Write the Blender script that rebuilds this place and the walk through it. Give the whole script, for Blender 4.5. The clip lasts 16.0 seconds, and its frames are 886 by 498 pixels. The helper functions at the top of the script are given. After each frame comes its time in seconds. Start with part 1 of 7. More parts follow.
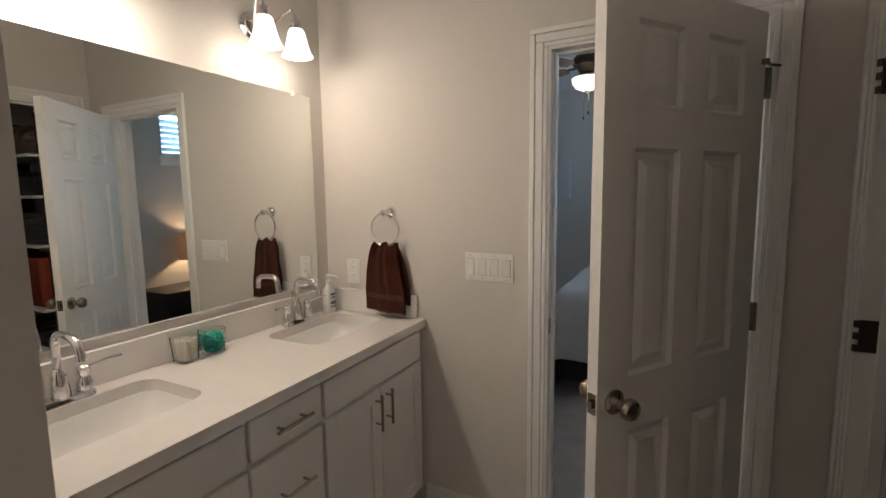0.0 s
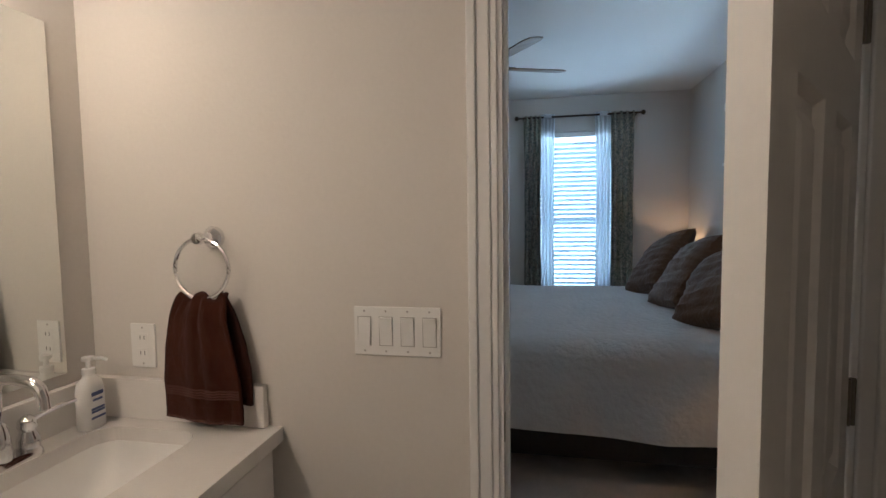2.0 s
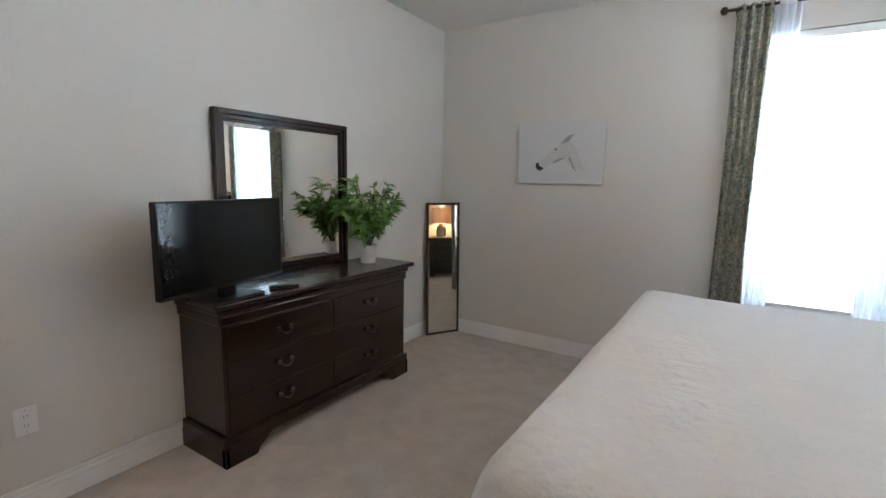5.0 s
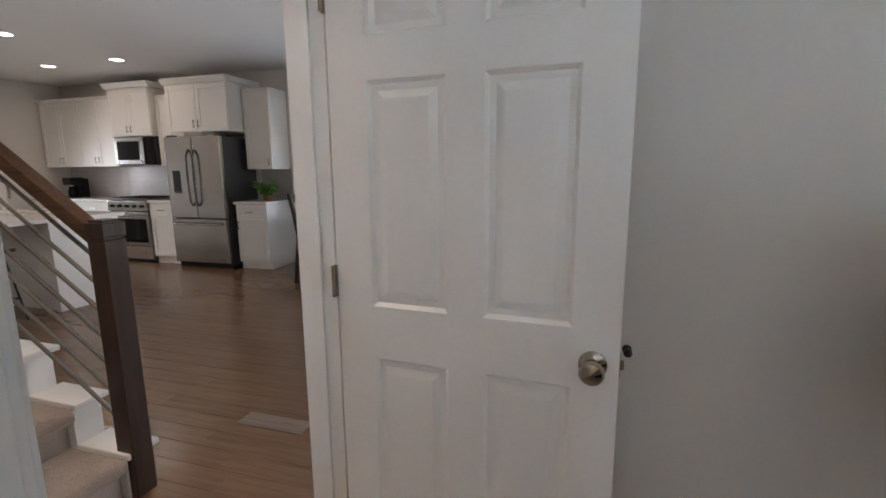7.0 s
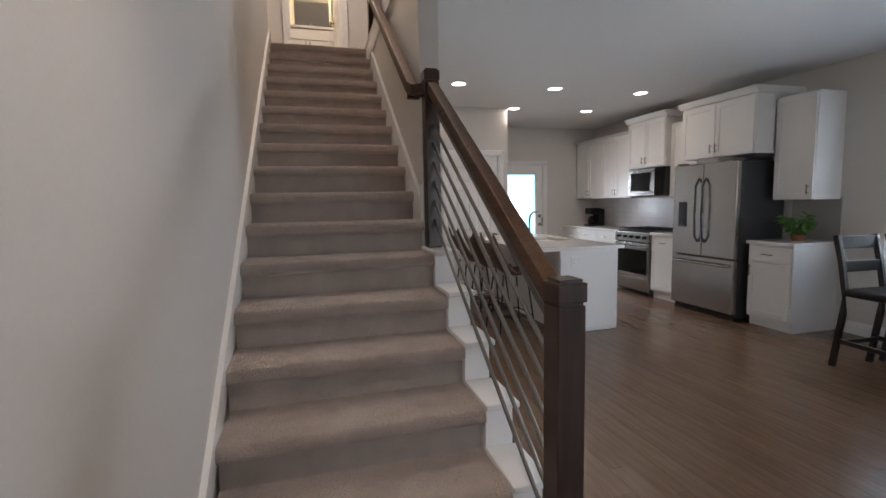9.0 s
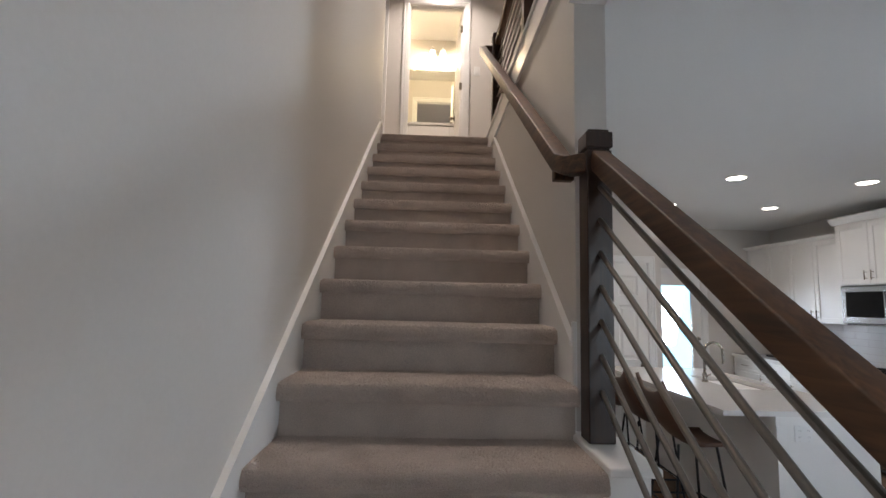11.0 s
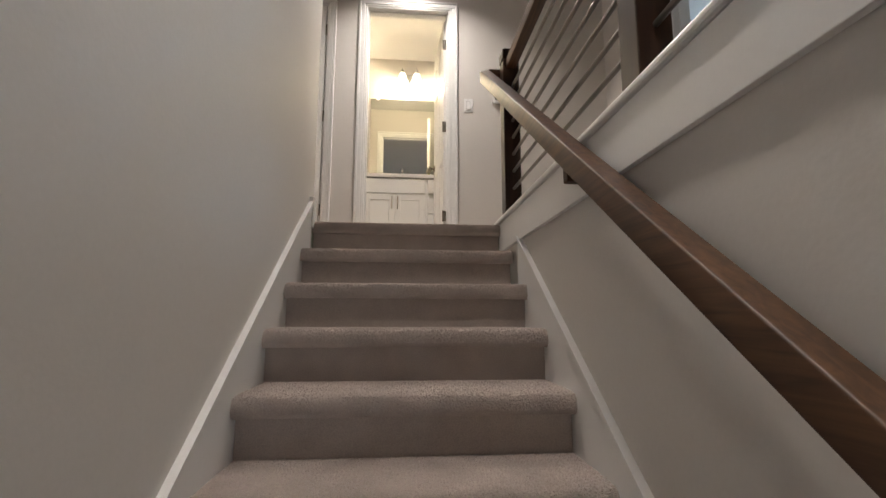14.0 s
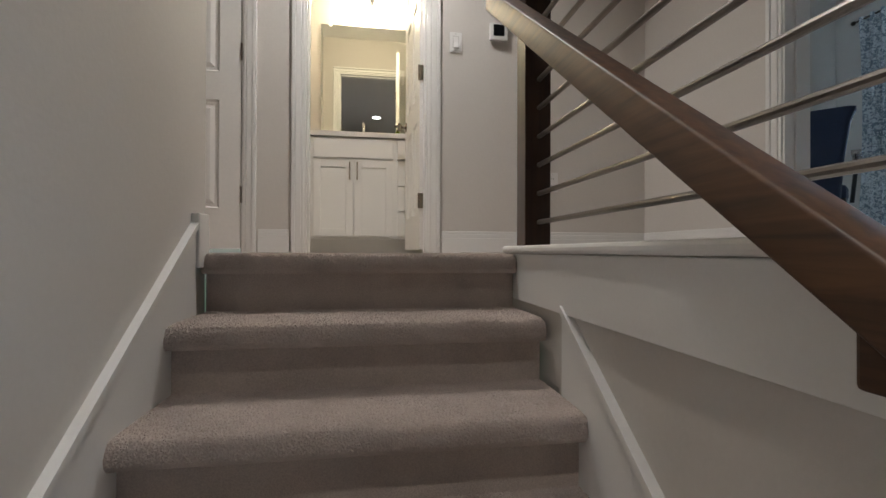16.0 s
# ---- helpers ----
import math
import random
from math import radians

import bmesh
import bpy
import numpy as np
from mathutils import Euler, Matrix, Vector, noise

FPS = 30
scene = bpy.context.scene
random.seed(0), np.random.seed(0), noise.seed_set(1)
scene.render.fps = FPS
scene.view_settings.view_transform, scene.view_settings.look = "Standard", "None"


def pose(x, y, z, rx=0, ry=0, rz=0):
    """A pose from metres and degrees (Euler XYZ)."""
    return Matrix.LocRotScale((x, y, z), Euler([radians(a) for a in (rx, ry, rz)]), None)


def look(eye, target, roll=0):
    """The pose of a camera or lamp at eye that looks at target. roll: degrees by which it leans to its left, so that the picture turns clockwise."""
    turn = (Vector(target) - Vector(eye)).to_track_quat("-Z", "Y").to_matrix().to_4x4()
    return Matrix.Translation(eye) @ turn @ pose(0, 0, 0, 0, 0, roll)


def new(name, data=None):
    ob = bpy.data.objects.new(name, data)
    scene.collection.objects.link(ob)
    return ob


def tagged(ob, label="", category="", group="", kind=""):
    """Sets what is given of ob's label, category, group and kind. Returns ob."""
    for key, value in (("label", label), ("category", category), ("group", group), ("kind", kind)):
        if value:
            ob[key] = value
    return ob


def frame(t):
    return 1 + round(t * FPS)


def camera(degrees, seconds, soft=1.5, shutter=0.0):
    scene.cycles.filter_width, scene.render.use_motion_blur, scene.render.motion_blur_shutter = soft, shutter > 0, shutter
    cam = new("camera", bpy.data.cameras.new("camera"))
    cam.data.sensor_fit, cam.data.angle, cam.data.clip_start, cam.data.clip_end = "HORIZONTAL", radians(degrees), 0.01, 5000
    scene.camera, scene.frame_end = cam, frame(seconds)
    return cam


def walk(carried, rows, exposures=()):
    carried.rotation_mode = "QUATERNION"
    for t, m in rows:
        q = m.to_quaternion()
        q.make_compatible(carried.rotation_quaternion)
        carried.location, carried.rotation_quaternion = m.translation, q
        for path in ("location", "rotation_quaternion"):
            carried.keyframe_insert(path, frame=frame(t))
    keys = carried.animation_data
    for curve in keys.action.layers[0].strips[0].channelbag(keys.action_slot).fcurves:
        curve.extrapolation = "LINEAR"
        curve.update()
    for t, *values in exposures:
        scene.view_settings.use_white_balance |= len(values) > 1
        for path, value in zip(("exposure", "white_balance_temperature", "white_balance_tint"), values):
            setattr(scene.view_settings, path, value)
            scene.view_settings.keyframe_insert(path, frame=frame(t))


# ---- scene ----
cam = camera(87.7, 16.0, shutter=0.05)
PATH = [
    (0, (-1.683, 0.794, 1.439), (-0.782, -0.976, 1.21), -0.8),
    (0.5, (-1.569, 0.685, 1.417), (-0.858, -1.175, 1.234), -1.2),
    (1, (-1.443, 0.517, 1.406), (-0.902, -1.403, 1.262), -1.3),
    (1.5, (-1.373, 0.315, 1.401), (-0.909, -1.626, 1.274), -0.6),
    (2, (-1.310, 0.075, 1.403), (-0.938, -1.886, 1.279), -0.8),
    (2.5, (-1.221, -0.184, 1.409), (-1.084, -2.174, 1.256), -0.7),
    (3, (-1.273, -0.421, 1.414), (-1.388, -2.408, 1.21), -1.3),
    (3.2, (-1.328, -0.525, 1.398), (-1.496, -2.506, 1.185), -0.9),
    (5.3, (-1.377, -1.597, 1.379), (-0.028, -3.038, 1.059), 0.9),
    (5.5, (-1.262, -1.654, 1.362), (0.259, -2.911, 1.033), 0.6),
    (6, (-0.974, -1.755, 1.368), (0.873, -2.44, 1.021), 0.1),
    (6.4, (-0.677, -1.783, 1.379), (1.281, -1.956, 1.013), 0.8),
    (6.5, (-0.618, -1.799, 1.34), (1.356, -1.827, 1.021), 0.4),
    (7, (-0.279, -1.73, 1.336), (1.604, -1.154, 0.99), -0.5),
    (7.5, (0.013, -1.616, 1.343), (1.594, -0.446, 0.982), -0.8),
    (8, (0.227, -1.544, 1.339), (1.328, 0.086, 0.974), 0.5),
    (8.5, (0.313, -1.374, 1.33), (1.156, 0.41, 1.003), -0.9),
    (9, (0.337, -1.152, 1.376), (0.866, 0.767, 1.177), -1.1),
    (9.5, (0.406, -0.976, 1.414), (0.633, 1.01, 1.49), 0.2),
    (9.7, (0.441, -0.908, 1.432), (0.599, 1.074, 1.642), 1.6),
    (11.8, (0.459, 0.629, 1.735), (0.487, 2.615, 1.97), 0.9),
    (12, (0.459, 0.756, 1.806), (0.5, 2.741, 2.05), 1.0),
    (12.5, (0.490, 1.055, 2.003), (0.551, 3.039, 2.255), 0.5),
    (13, (0.491, 1.318, 2.207), (0.61, 3.295, 2.492), 0.2),
    (13.5, (0.486, 1.533, 2.414), (0.628, 3.506, 2.709), 0.3),
    (14, (0.444, 1.737, 2.586), (0.615, 3.708, 2.882), 0.1),
    (14.5, (0.467, 1.971, 2.729), (0.62, 3.945, 3.018), 0.3),
    (15, (0.446, 2.209, 2.891), (0.606, 4.185, 3.162), 0.4),
    (15.5, (0.451, 2.416, 3.018), (0.66, 4.398, 3.194), 0.5),
    (16, (0.475, 2.663, 3.101), (0.788, 4.639, 3.113), 0.2),
]
walk(cam, [(t, look(eye, target, roll)) for t, eye, target, roll in PATH],
     [(0.0, -0.85, 6000, 13), (1.0, -1.0, 5900, 12), (2.0, -1.1, 6100, 15), (2.6, -1.25, 6900, 24), (3.2, -1.3, 7600, 31), (5.3, 0.85, 7700, 21), (6.6, 0.38, 7750, 23), (7.6, 0.12, 7350, 21),
      (9.7, 0.14, 6950, 20), (12.0, 0.25, 6600, 15), (13.0, 0.2, 6550, 14), (14.0, 0.05, 6350, 13), (15.0, -0.15, 6050, 10), (16.0, -0.2, 6050, 10)])

# ---- world and large lights ----
world = bpy.data.worlds.new("sky_world")
scene.world = world
world.use_nodes = True
wn = world.node_tree.nodes
sky = wn.new("ShaderNodeTexSky")
sky.sky_type = "NISHITA"
sky.sun_disc = False
sky.sun_elevation = radians(40)
sky.sun_rotation = radians(200)
world.node_tree.links.new(sky.outputs[0], wn["Background"].inputs[0])
wn["Background"].inputs[1].default_value = 0.08


def area_lamp(name, m, sx, sy, watts, colour, spread=180):
    d = bpy.data.lights.new(name, "AREA")
    d.shape, d.size, d.size_y, d.energy, d.color = "RECTANGLE", sx, sy, watts, colour
    d.spread = radians(spread)
    ob = new(name, d)
    ob.matrix_world = m
    return ob


def bulb(name, x, y, z, watts, colour, radius=0.03):
    d = bpy.data.lights.new(name, "POINT")
    d.energy, d.color, d.shadow_soft_size = watts, colour, radius
    ob = new(name, d)
    ob.location = (x, y, z)
    return ob


SKYBLUE = (0.70, 0.86, 1.0)
BEDSKY = (0.56, 0.81, 1.0)
WARM = (1.0, 0.84, 0.65)
WHITE = (1.0, 0.92, 0.82)
sun = bpy.data.lights.new("sun", "SUN")
sun.energy, sun.angle, sun.color = 2.0, radians(0.5), (1.0, 0.95, 0.88)
new("sun", sun).matrix_world = look((0, 30, 25), (6, 0, 0))
# daylight in the window openings
area_lamp("bedroom_window_light", look((-1.77, -5.28, 1.5), (-1.77, 0, 1.3)), 0.9, 1.7, 70, BEDSKY)
for wy in (-3.83, -3.005, -2.165):
    area_lamp("high_window_light", look((-3.12, wy, 2.06), (0, wy, 1.2)), 0.55, 0.43, 26, BEDSKY)
area_lamp("living_window_light", look((3.2, -3.55, 1.35), (3.2, 3, -0.7)), 3.2, 2.0, 18, SKYBLUE, 120)
area_lamp("dining_window_light", look((5.62, 1.3, 1.45), (0, 1.3, -0.6)), 1.0, 1.2, 40, SKYBLUE, 125)
area_lamp("back_door_light", look((4.0, 6.78, 1.4), (4.0, 2, -0.4)), 0.35, 0.9, 10, SKYBLUE, 120)
area_lamp("upper_window_light", look((5.06, 5.35, 4.52), (0, 5.35, 4.3)), 1.1, 1.25, 26, SKYBLUE)
# bulbs of the lamps
for vy, vw in ((-0.66, 1.8), (-0.50, 3.0), (0.11, 17.0), (0.27, 17.0)):
    bulb("vanity_bulb", -0.30, vy, 1.975, vw, WARM, 0.045)
bulb("bedside_bulb", -2.74, -2.05, 0.99, 10.5, (1.0, 0.66, 0.36), 0.03)
bulb("bedside_bulb", -2.74, -4.80, 0.99, 10.5, (1.0, 0.66, 0.36), 0.03)
bulb("fan_bulb", -0.98, -3.23, 2.235, 3.5, WARM, 0.06)
for lx, ly in ((1.95, 3.9), (3.14, 3.9), (4.33, 3.9), (1.95, 5.06), (3.14, 5.06), (4.31, 5.06)):
    area_lamp("downlight_lamp", pose(lx, ly, 2.685), 0.11, 0.11, 1.7, WHITE)
# unseen foyer, bath and landing downlights, inferred from bright treads, walls and door
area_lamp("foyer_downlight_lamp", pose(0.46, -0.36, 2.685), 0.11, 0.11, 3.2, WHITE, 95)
area_lamp("bath_downlight_lamp", pose(-1.25, 1.45, 2.685), 0.11, 0.11, 4.3, WARM, 160)
area_lamp("hall_downlight_lamp", pose(0.5, 4.75, 5.505), 0.11, 0.11, 20, WHITE, 125)
area_lamp("hall_downlight_lamp", pose(0.58, 2.30, 5.505), 0.11, 0.11, 9, WHITE, 78)
bulb("upper_vanity_bulb", 0.395, 6.57, 5.14, 17, (1.0, 0.83, 0.53))
bulb("upper_vanity_bulb", 0.575, 6.57, 5.14, 17, (1.0, 0.83, 0.53))

# ---- materials ----


def mat(name, rgb, rough=0.5, metal=0.0, var=0.06, vscale=3.0, gscale=120.0, bump=0.05, bscale=None, spec=0.5, vary=0.0, island=False, dist=0.002, **extra):
    """Principled surface with cloudy variation, fine grain and relief; vary: shift from piece to piece."""
    m = bpy.data.materials.new(name)
    m.use_nodes = True
    t = m.node_tree
    n, l = t.nodes, t.links
    b = n["Principled BSDF"]
    b.inputs["Roughness"].default_value = rough
    b.inputs["Metallic"].default_value = metal
    b.inputs["Specular IOR Level"].default_value = spec
    for k, v in extra.items():
        b.inputs[k.replace("_", " ")].default_value = v
    co = n.new("ShaderNodeTexCoord")
    n1, n2 = n.new("ShaderNodeTexNoise"), n.new("ShaderNodeTexNoise")
    n1.inputs["Scale"].default_value = vscale
    n1.inputs["Detail"].default_value = 4
    n2.inputs["Scale"].default_value = gscale
    n2.inputs["Detail"].default_value = 3
    for q in (n1, n2):
        l.new(co.outputs["Object"], q.inputs["Vector"])
    add = n.new("ShaderNodeMath")
    add.operation = "ADD"
    l.new(n1.outputs[0], add.inputs[0])
    l.new(n2.outputs[0], add.inputs[1])
    last = add.outputs[0]
    lo, hi = 0.6, 1.4
    if vary:
        inf = n.new("ShaderNodeNewGeometry" if island else "ShaderNodeObjectInfo")
        mul = n.new("ShaderNodeMath")
        mul.operation = "MULTIPLY_ADD"
        l.new(inf.outputs["Random Per Island" if island else "Random"], mul.inputs[0])
        mul.inputs[1].default_value = vary
        l.new(last, mul.inputs[2])
        last = mul.outputs[0]
        hi += vary
    mr = n.new("ShaderNodeMapRange")
    mr.inputs["From Min"].default_value, mr.inputs["From Max"].default_value = lo, hi
    mr.inputs["To Min"].default_value, mr.inputs["To Max"].default_value = 1 - var, 1 + var
    l.new(last, mr.inputs["Value"])
    mx = n.new("ShaderNodeVectorMath")
    mx.operation = "SCALE"
    mx.inputs[0].default_value = rgb
    l.new(mr.outputs[0], mx.inputs["Scale"])
    l.new(mx.outputs[0], b.inputs["Base Color"])
    if bump:
        bp = n.new("ShaderNodeBump")
        bp.inputs["Strength"].default_value = bump
        bp.inputs["Distance"].default_value = dist
        n3 = n2
        if bscale:
            n3 = n.new("ShaderNodeTexNoise")
            n3.inputs["Scale"].default_value = bscale
            n3.inputs["Detail"].default_value = 4
            l.new(co.outputs["Object"], n3.inputs["Vector"])
        l.new(n3.outputs[0], bp.inputs["Height"])
        l.new(bp.outputs[0], b.inputs["Normal"])
    return m


def wood(name, dark, light, rough, axis="Y", scale=6.0, vary=0.0, coat=0.0):
    """Wood with long grain along one axis."""
    m = bpy.data.materials.new(name)
    m.use_nodes = True
    t = m.node_tree
    n, l = t.nodes, t.links
    b = n["Principled BSDF"]
    b.inputs["Roughness"].default_value = rough
    b.inputs["Coat Weight"].default_value = coat
    b.inputs["Coat Roughness"].default_value = 0.15
    co, mp = n.new("ShaderNodeTexCoord"), n.new("ShaderNodeMapping")
    s = [scale * 9, scale * 9, scale * 9]
    s["XYZ".index(axis)] = scale * 0.6
    mp.inputs["Scale"].default_value = s
    l.new(co.outputs["Object"], mp.inputs["Vector"])
    nz = n.new("ShaderNodeTexNoise")
    nz.inputs["Scale"].default_value = 1.0
    nz.inputs["Detail"].default_value = 6
    nz.inputs["Distortion"].default_value = 0.6
    l.new(mp.outputs[0], nz.inputs["Vector"])
    big = n.new("ShaderNodeTexNoise")
    big.inputs["Scale"].default_value = 2.5
    l.new(co.outputs["Object"], big.inputs["Vector"])
    add = n.new("ShaderNodeMath")
    add.operation = "MULTIPLY_ADD"
    add.inputs[1].default_value = 0.5
    l.new(big.outputs[0], add.inputs[0])
    l.new(nz.outputs[0], add.inputs[2])
    last = add.outputs[0]
    if vary:
        inf = n.new("ShaderNodeObjectInfo")
        mul = n.new("ShaderNodeMath")
        mul.operation = "MULTIPLY_ADD"
        mul.inputs[1].default_value = vary
        l.new(inf.outputs["Random"], mul.inputs[0])
        l.new(last, mul.inputs[2])
        last = mul.outputs[0]
    r = n.new("ShaderNodeValToRGB")
    r.color_ramp.elements[0].position, r.color_ramp.elements[0].color = 0.45, (*dark, 1)
    r.color_ramp.elements[1].position, r.color_ramp.elements[1].color = 1.0 + vary, (*light, 1)
    if r.color_ramp.elements[1].position > 1:
        r.color_ramp.elements[1].position = 1.0
    l.new(last, r.inputs[0])
    l.new(r.outputs[0], b.inputs["Base Color"])
    bp = n.new("ShaderNodeBump")
    bp.inputs["Strength"].default_value = 0.12
    bp.inputs["Distance"].default_value = 0.001
    l.new(nz.outputs[0], bp.inputs["Height"])
    l.new(bp.outputs[0], b.inputs["Normal"])
    return m


def glow(name, rgb, strength):
    m = bpy.data.materials.new(name)
    m.use_nodes = True
    b = m.node_tree.nodes["Principled BSDF"]
    b.inputs["Base Color"].default_value = (*rgb, 1)
    b.inputs["Emission Color"].default_value = (*rgb, 1)
    b.inputs["Emission Strength"].default_value = strength
    b.inputs["Roughness"].default_value = 0.3
    return m


def see_through(name, rgb, alpha_mix, rough=0.8):
    """Thin cloth: part diffuse, part translucent."""
    m = bpy.data.materials.new(name)
    m.use_nodes = True
    t = m.node_tree
    n, l = t.nodes, t.links
    n.remove(n["Principled BSDF"])
    d, tr, mix = n.new("ShaderNodeBsdfDiffuse"), n.new("ShaderNodeBsdfTranslucent"), n.new("ShaderNodeMixShader")
    co, nz, vm = n.new("ShaderNodeTexCoord"), n.new("ShaderNodeTexNoise"), n.new("ShaderNodeVectorMath")
    nz.inputs["Scale"].default_value = 220
    l.new(co.outputs["Object"], nz.inputs["Vector"])
    mr = n.new("ShaderNodeMapRange")
    mr.inputs["From Min"].default_value, mr.inputs["From Max"].default_value = 0.3, 0.7
    mr.inputs["To Min"].default_value, mr.inputs["To Max"].default_value = 0.85, 1.12
    l.new(nz.outputs[0], mr.inputs[0])
    vm.operation = "SCALE"
    vm.inputs[0].default_value = rgb
    l.new(mr.outputs[0], vm.inputs["Scale"])
    l.new(vm.outputs[0], d.inputs[0])
    l.new(vm.outputs[0], tr.inputs[0])
    mix.inputs[0].default_value = alpha_mix
    l.new(d.outputs[0], mix.inputs[1])
    l.new(tr.outputs[0], mix.inputs[2])
    l.new(mix.outputs[0], n["Material Output"].inputs[0])
    return m


def patterned(name, a, b_, scale):
    """Printed curtain cloth."""
    m = mat(name, a, 0.9, bump=0.1)
    t = m.node_tree
    n, l = t.nodes, t.links
    v, r, co = n.new("ShaderNodeTexNoise"), n.new("ShaderNodeValToRGB"), n.new("ShaderNodeTexCoord")
    v.inputs["Scale"].default_value = scale
    v.inputs["Detail"].default_value = 3
    v.inputs["Distortion"].default_value = 1.5
    l.new(co.outputs["Object"], v.inputs["Vector"])
    r.color_ramp.elements[0].position, r.color_ramp.elements[0].color = 0.42, (*a, 1)
    r.color_ramp.elements[1].position, r.color_ramp.elements[1].color = 0.56, (*b_, 1)
    l.new(v.outputs[0], r.inputs[0])
    l.new(r.outputs[0], n["Principled BSDF"].inputs["Base Color"])
    return m


M_WALL = mat("wall_paint", (0.64, 0.605, 0.565), 0.62, var=0.025, vscale=1.2, gscale=90, bump=0.35, bscale=85, spec=0.3, dist=0.0015)
M_CEIL = mat("ceiling_paint", (0.74, 0.73, 0.71), 0.8, var=0.02, vscale=1.0, gscale=70, bump=0.3, bscale=60, spec=0.2, dist=0.002)
M_TRIM = mat("trim_paint", (0.80, 0.79, 0.77), 0.32, var=0.02, vscale=4, bump=0.02)
M_DOOR = mat("door_paint", (0.80, 0.78, 0.75), 0.36, var=0.03, vscale=3, gscale=60, bump=0.06, bscale=50)
M_CARPET = mat("carpet_pile", (0.50, 0.43, 0.385), 0.97, var=0.22, vscale=7, gscale=260, bump=0.6, bscale=260, spec=0.1, dist=0.0022, Sheen_Weight=0.1)
M_TILE = mat("floor_tile", (0.52, 0.48, 0.43), 0.4, var=0.1, vscale=4, vary=0.5)
M_GROUT = mat("grout", (0.40, 0.38, 0.36), 0.9)
M_PLANK = wood("floor_plank", (0.130, 0.070, 0.041), (0.215, 0.127, 0.076), 0.22, "Y", 4.0, vary=0.14)
M_RAIL = wood("stair_rail_wood", (0.019, 0.008, 0.0035), (0.125, 0.057, 0.023), 0.50, "Y", 7.0)
M_POST = wood("newel_wood", (0.014, 0.006, 0.0035), (0.050, 0.022, 0.012), 0.34, "Z", 5.0, coat=0.2)
M_ROD = mat("rod_steel", (0.22, 0.20, 0.18), 0.36, 0.9, var=0.08)
M_CHROME = mat("chrome", (0.78, 0.78, 0.79), 0.10, 1.0, var=0.02, bump=0)
M_NICKEL = mat("satin_nickel", (0.40, 0.36, 0.31), 0.17, 1.0, var=0.06, bump=0.02)
M_BRONZE = mat("dark_bronze", (0.07, 0.058, 0.045), 0.38, 0.8, var=0.1, bump=0.02)
M_STEEL = mat("stainless_steel", (0.40, 0.385, 0.375), 0.24, 1.0, var=0.08, vscale=2, gscale=40, bump=0.03)
M_BLACK = mat("black_plastic", (0.010, 0.010, 0.011), 0.38, var=0.1, spec=0.25)
M_SCREEN = mat("screen_glass", (0.008, 0.009, 0.010), 0.10, var=0.05, bump=0, spec=0.28)
M_DARKGREY = mat("fridge_side", (0.055, 0.058, 0.065), 0.42, var=0.05)
M_CAB = mat("cabinet_paint", (0.78, 0.76, 0.73), 0.36, var=0.02, bump=0.03)
M_QUARTZ = mat("quartz", (0.74, 0.71, 0.68), 0.16, var=0.035, vscale=18, gscale=300, bump=0.0)
M_PORCELAIN = mat("porcelain", (0.82, 0.81, 0.79), 0.08, var=0.01, bump=0)
M_ESPRESSO = wood("espresso_wood", (0.010, 0.004, 0.003), (0.029, 0.0105, 0.007), 0.22, "Y", 4.0, coat=0.2)
M_BEDWOOD = wood("black_stained_wood", (0.005, 0.004, 0.004), (0.018, 0.012, 0.010), 0.30, "Y", 4.0, coat=0.08)
M_TOWEL = mat("brown_terry", (0.048, 0.0135, 0.008), 0.98, var=0.35, vscale=14, gscale=420, bump=1.0, bscale=500, spec=0.05, dist=0.004, Sheen_Weight=0.06)
M_HEM = mat("brown_woven_band", (0.070, 0.021, 0.011), 0.8, var=0.2, vscale=20, bump=0.2)
M_SPREAD = mat("white_coverlet", (0.70, 0.67, 0.65), 0.95, var=0.05, vscale=5, gscale=150, bump=0.9, bscale=26, spec=0.1, dist=0.012)
M_PILLOW_W = mat("white_pillowcase", (0.72, 0.70, 0.69), 0.95, var=0.05, bump=0.4, bscale=14, dist=0.01)
M_PILLOW_G = mat("grey_pillowcase", (0.16, 0.145, 0.13), 0.95, var=0.1, bump=0.4, bscale=30, dist=0.006)
M_PILLOW_B = mat("brown_quilted_cloth", (0.115, 0.050, 0.018), 0.9, var=0.25, vscale=8, bump=0.7, bscale=40, dist=0.008, Sheen_Weight=0.3)
M_GLASS = mat("window_glass", (1, 1, 1), 0.0, var=0.0, bump=0, Transmission_Weight=1.0, IOR=1.02)
M_CUP = mat("cup_glass", (0.95, 0.98, 0.98), 0.03, var=0.0, bump=0, Transmission_Weight=1.0, IOR=1.25)
M_MIRROR = mat("mirror_glass", (0.86, 0.88, 0.85), 0.0, 1.0, var=0.0, bump=0)
M_SLAT = see_through("blind_slat", (0.68, 0.76, 0.82), 0.34)
M_SHEER = see_through("sheer_cloth", (0.74, 0.78, 0.82), 0.42)
M_CURTAIN = patterned("printed_curtain", (0.16, 0.19, 0.17), (0.38, 0.37, 0.30), 34)
M_CURTAIN2 = patterned("leaf_print_curtain", (0.22, 0.27, 0.32), (0.66, 0.70, 0.72), 30)
M_AGED = mat("aged_nickel", (0.20, 0.18, 0.155), 0.34, 0.9, var=0.15, bump=0.03)
M_SHADE = see_through("linen_shade", (0.55, 0.43, 0.32), 0.30)
M_CERAMIC = mat("ribbed_ceramic", (0.30, 0.27, 0.21), 0.4, var=0.15, vscale=12, bump=0.2)
M_FROST = glow("frosted_lit_glass", (1.0, 0.88, 0.70), 4.0)
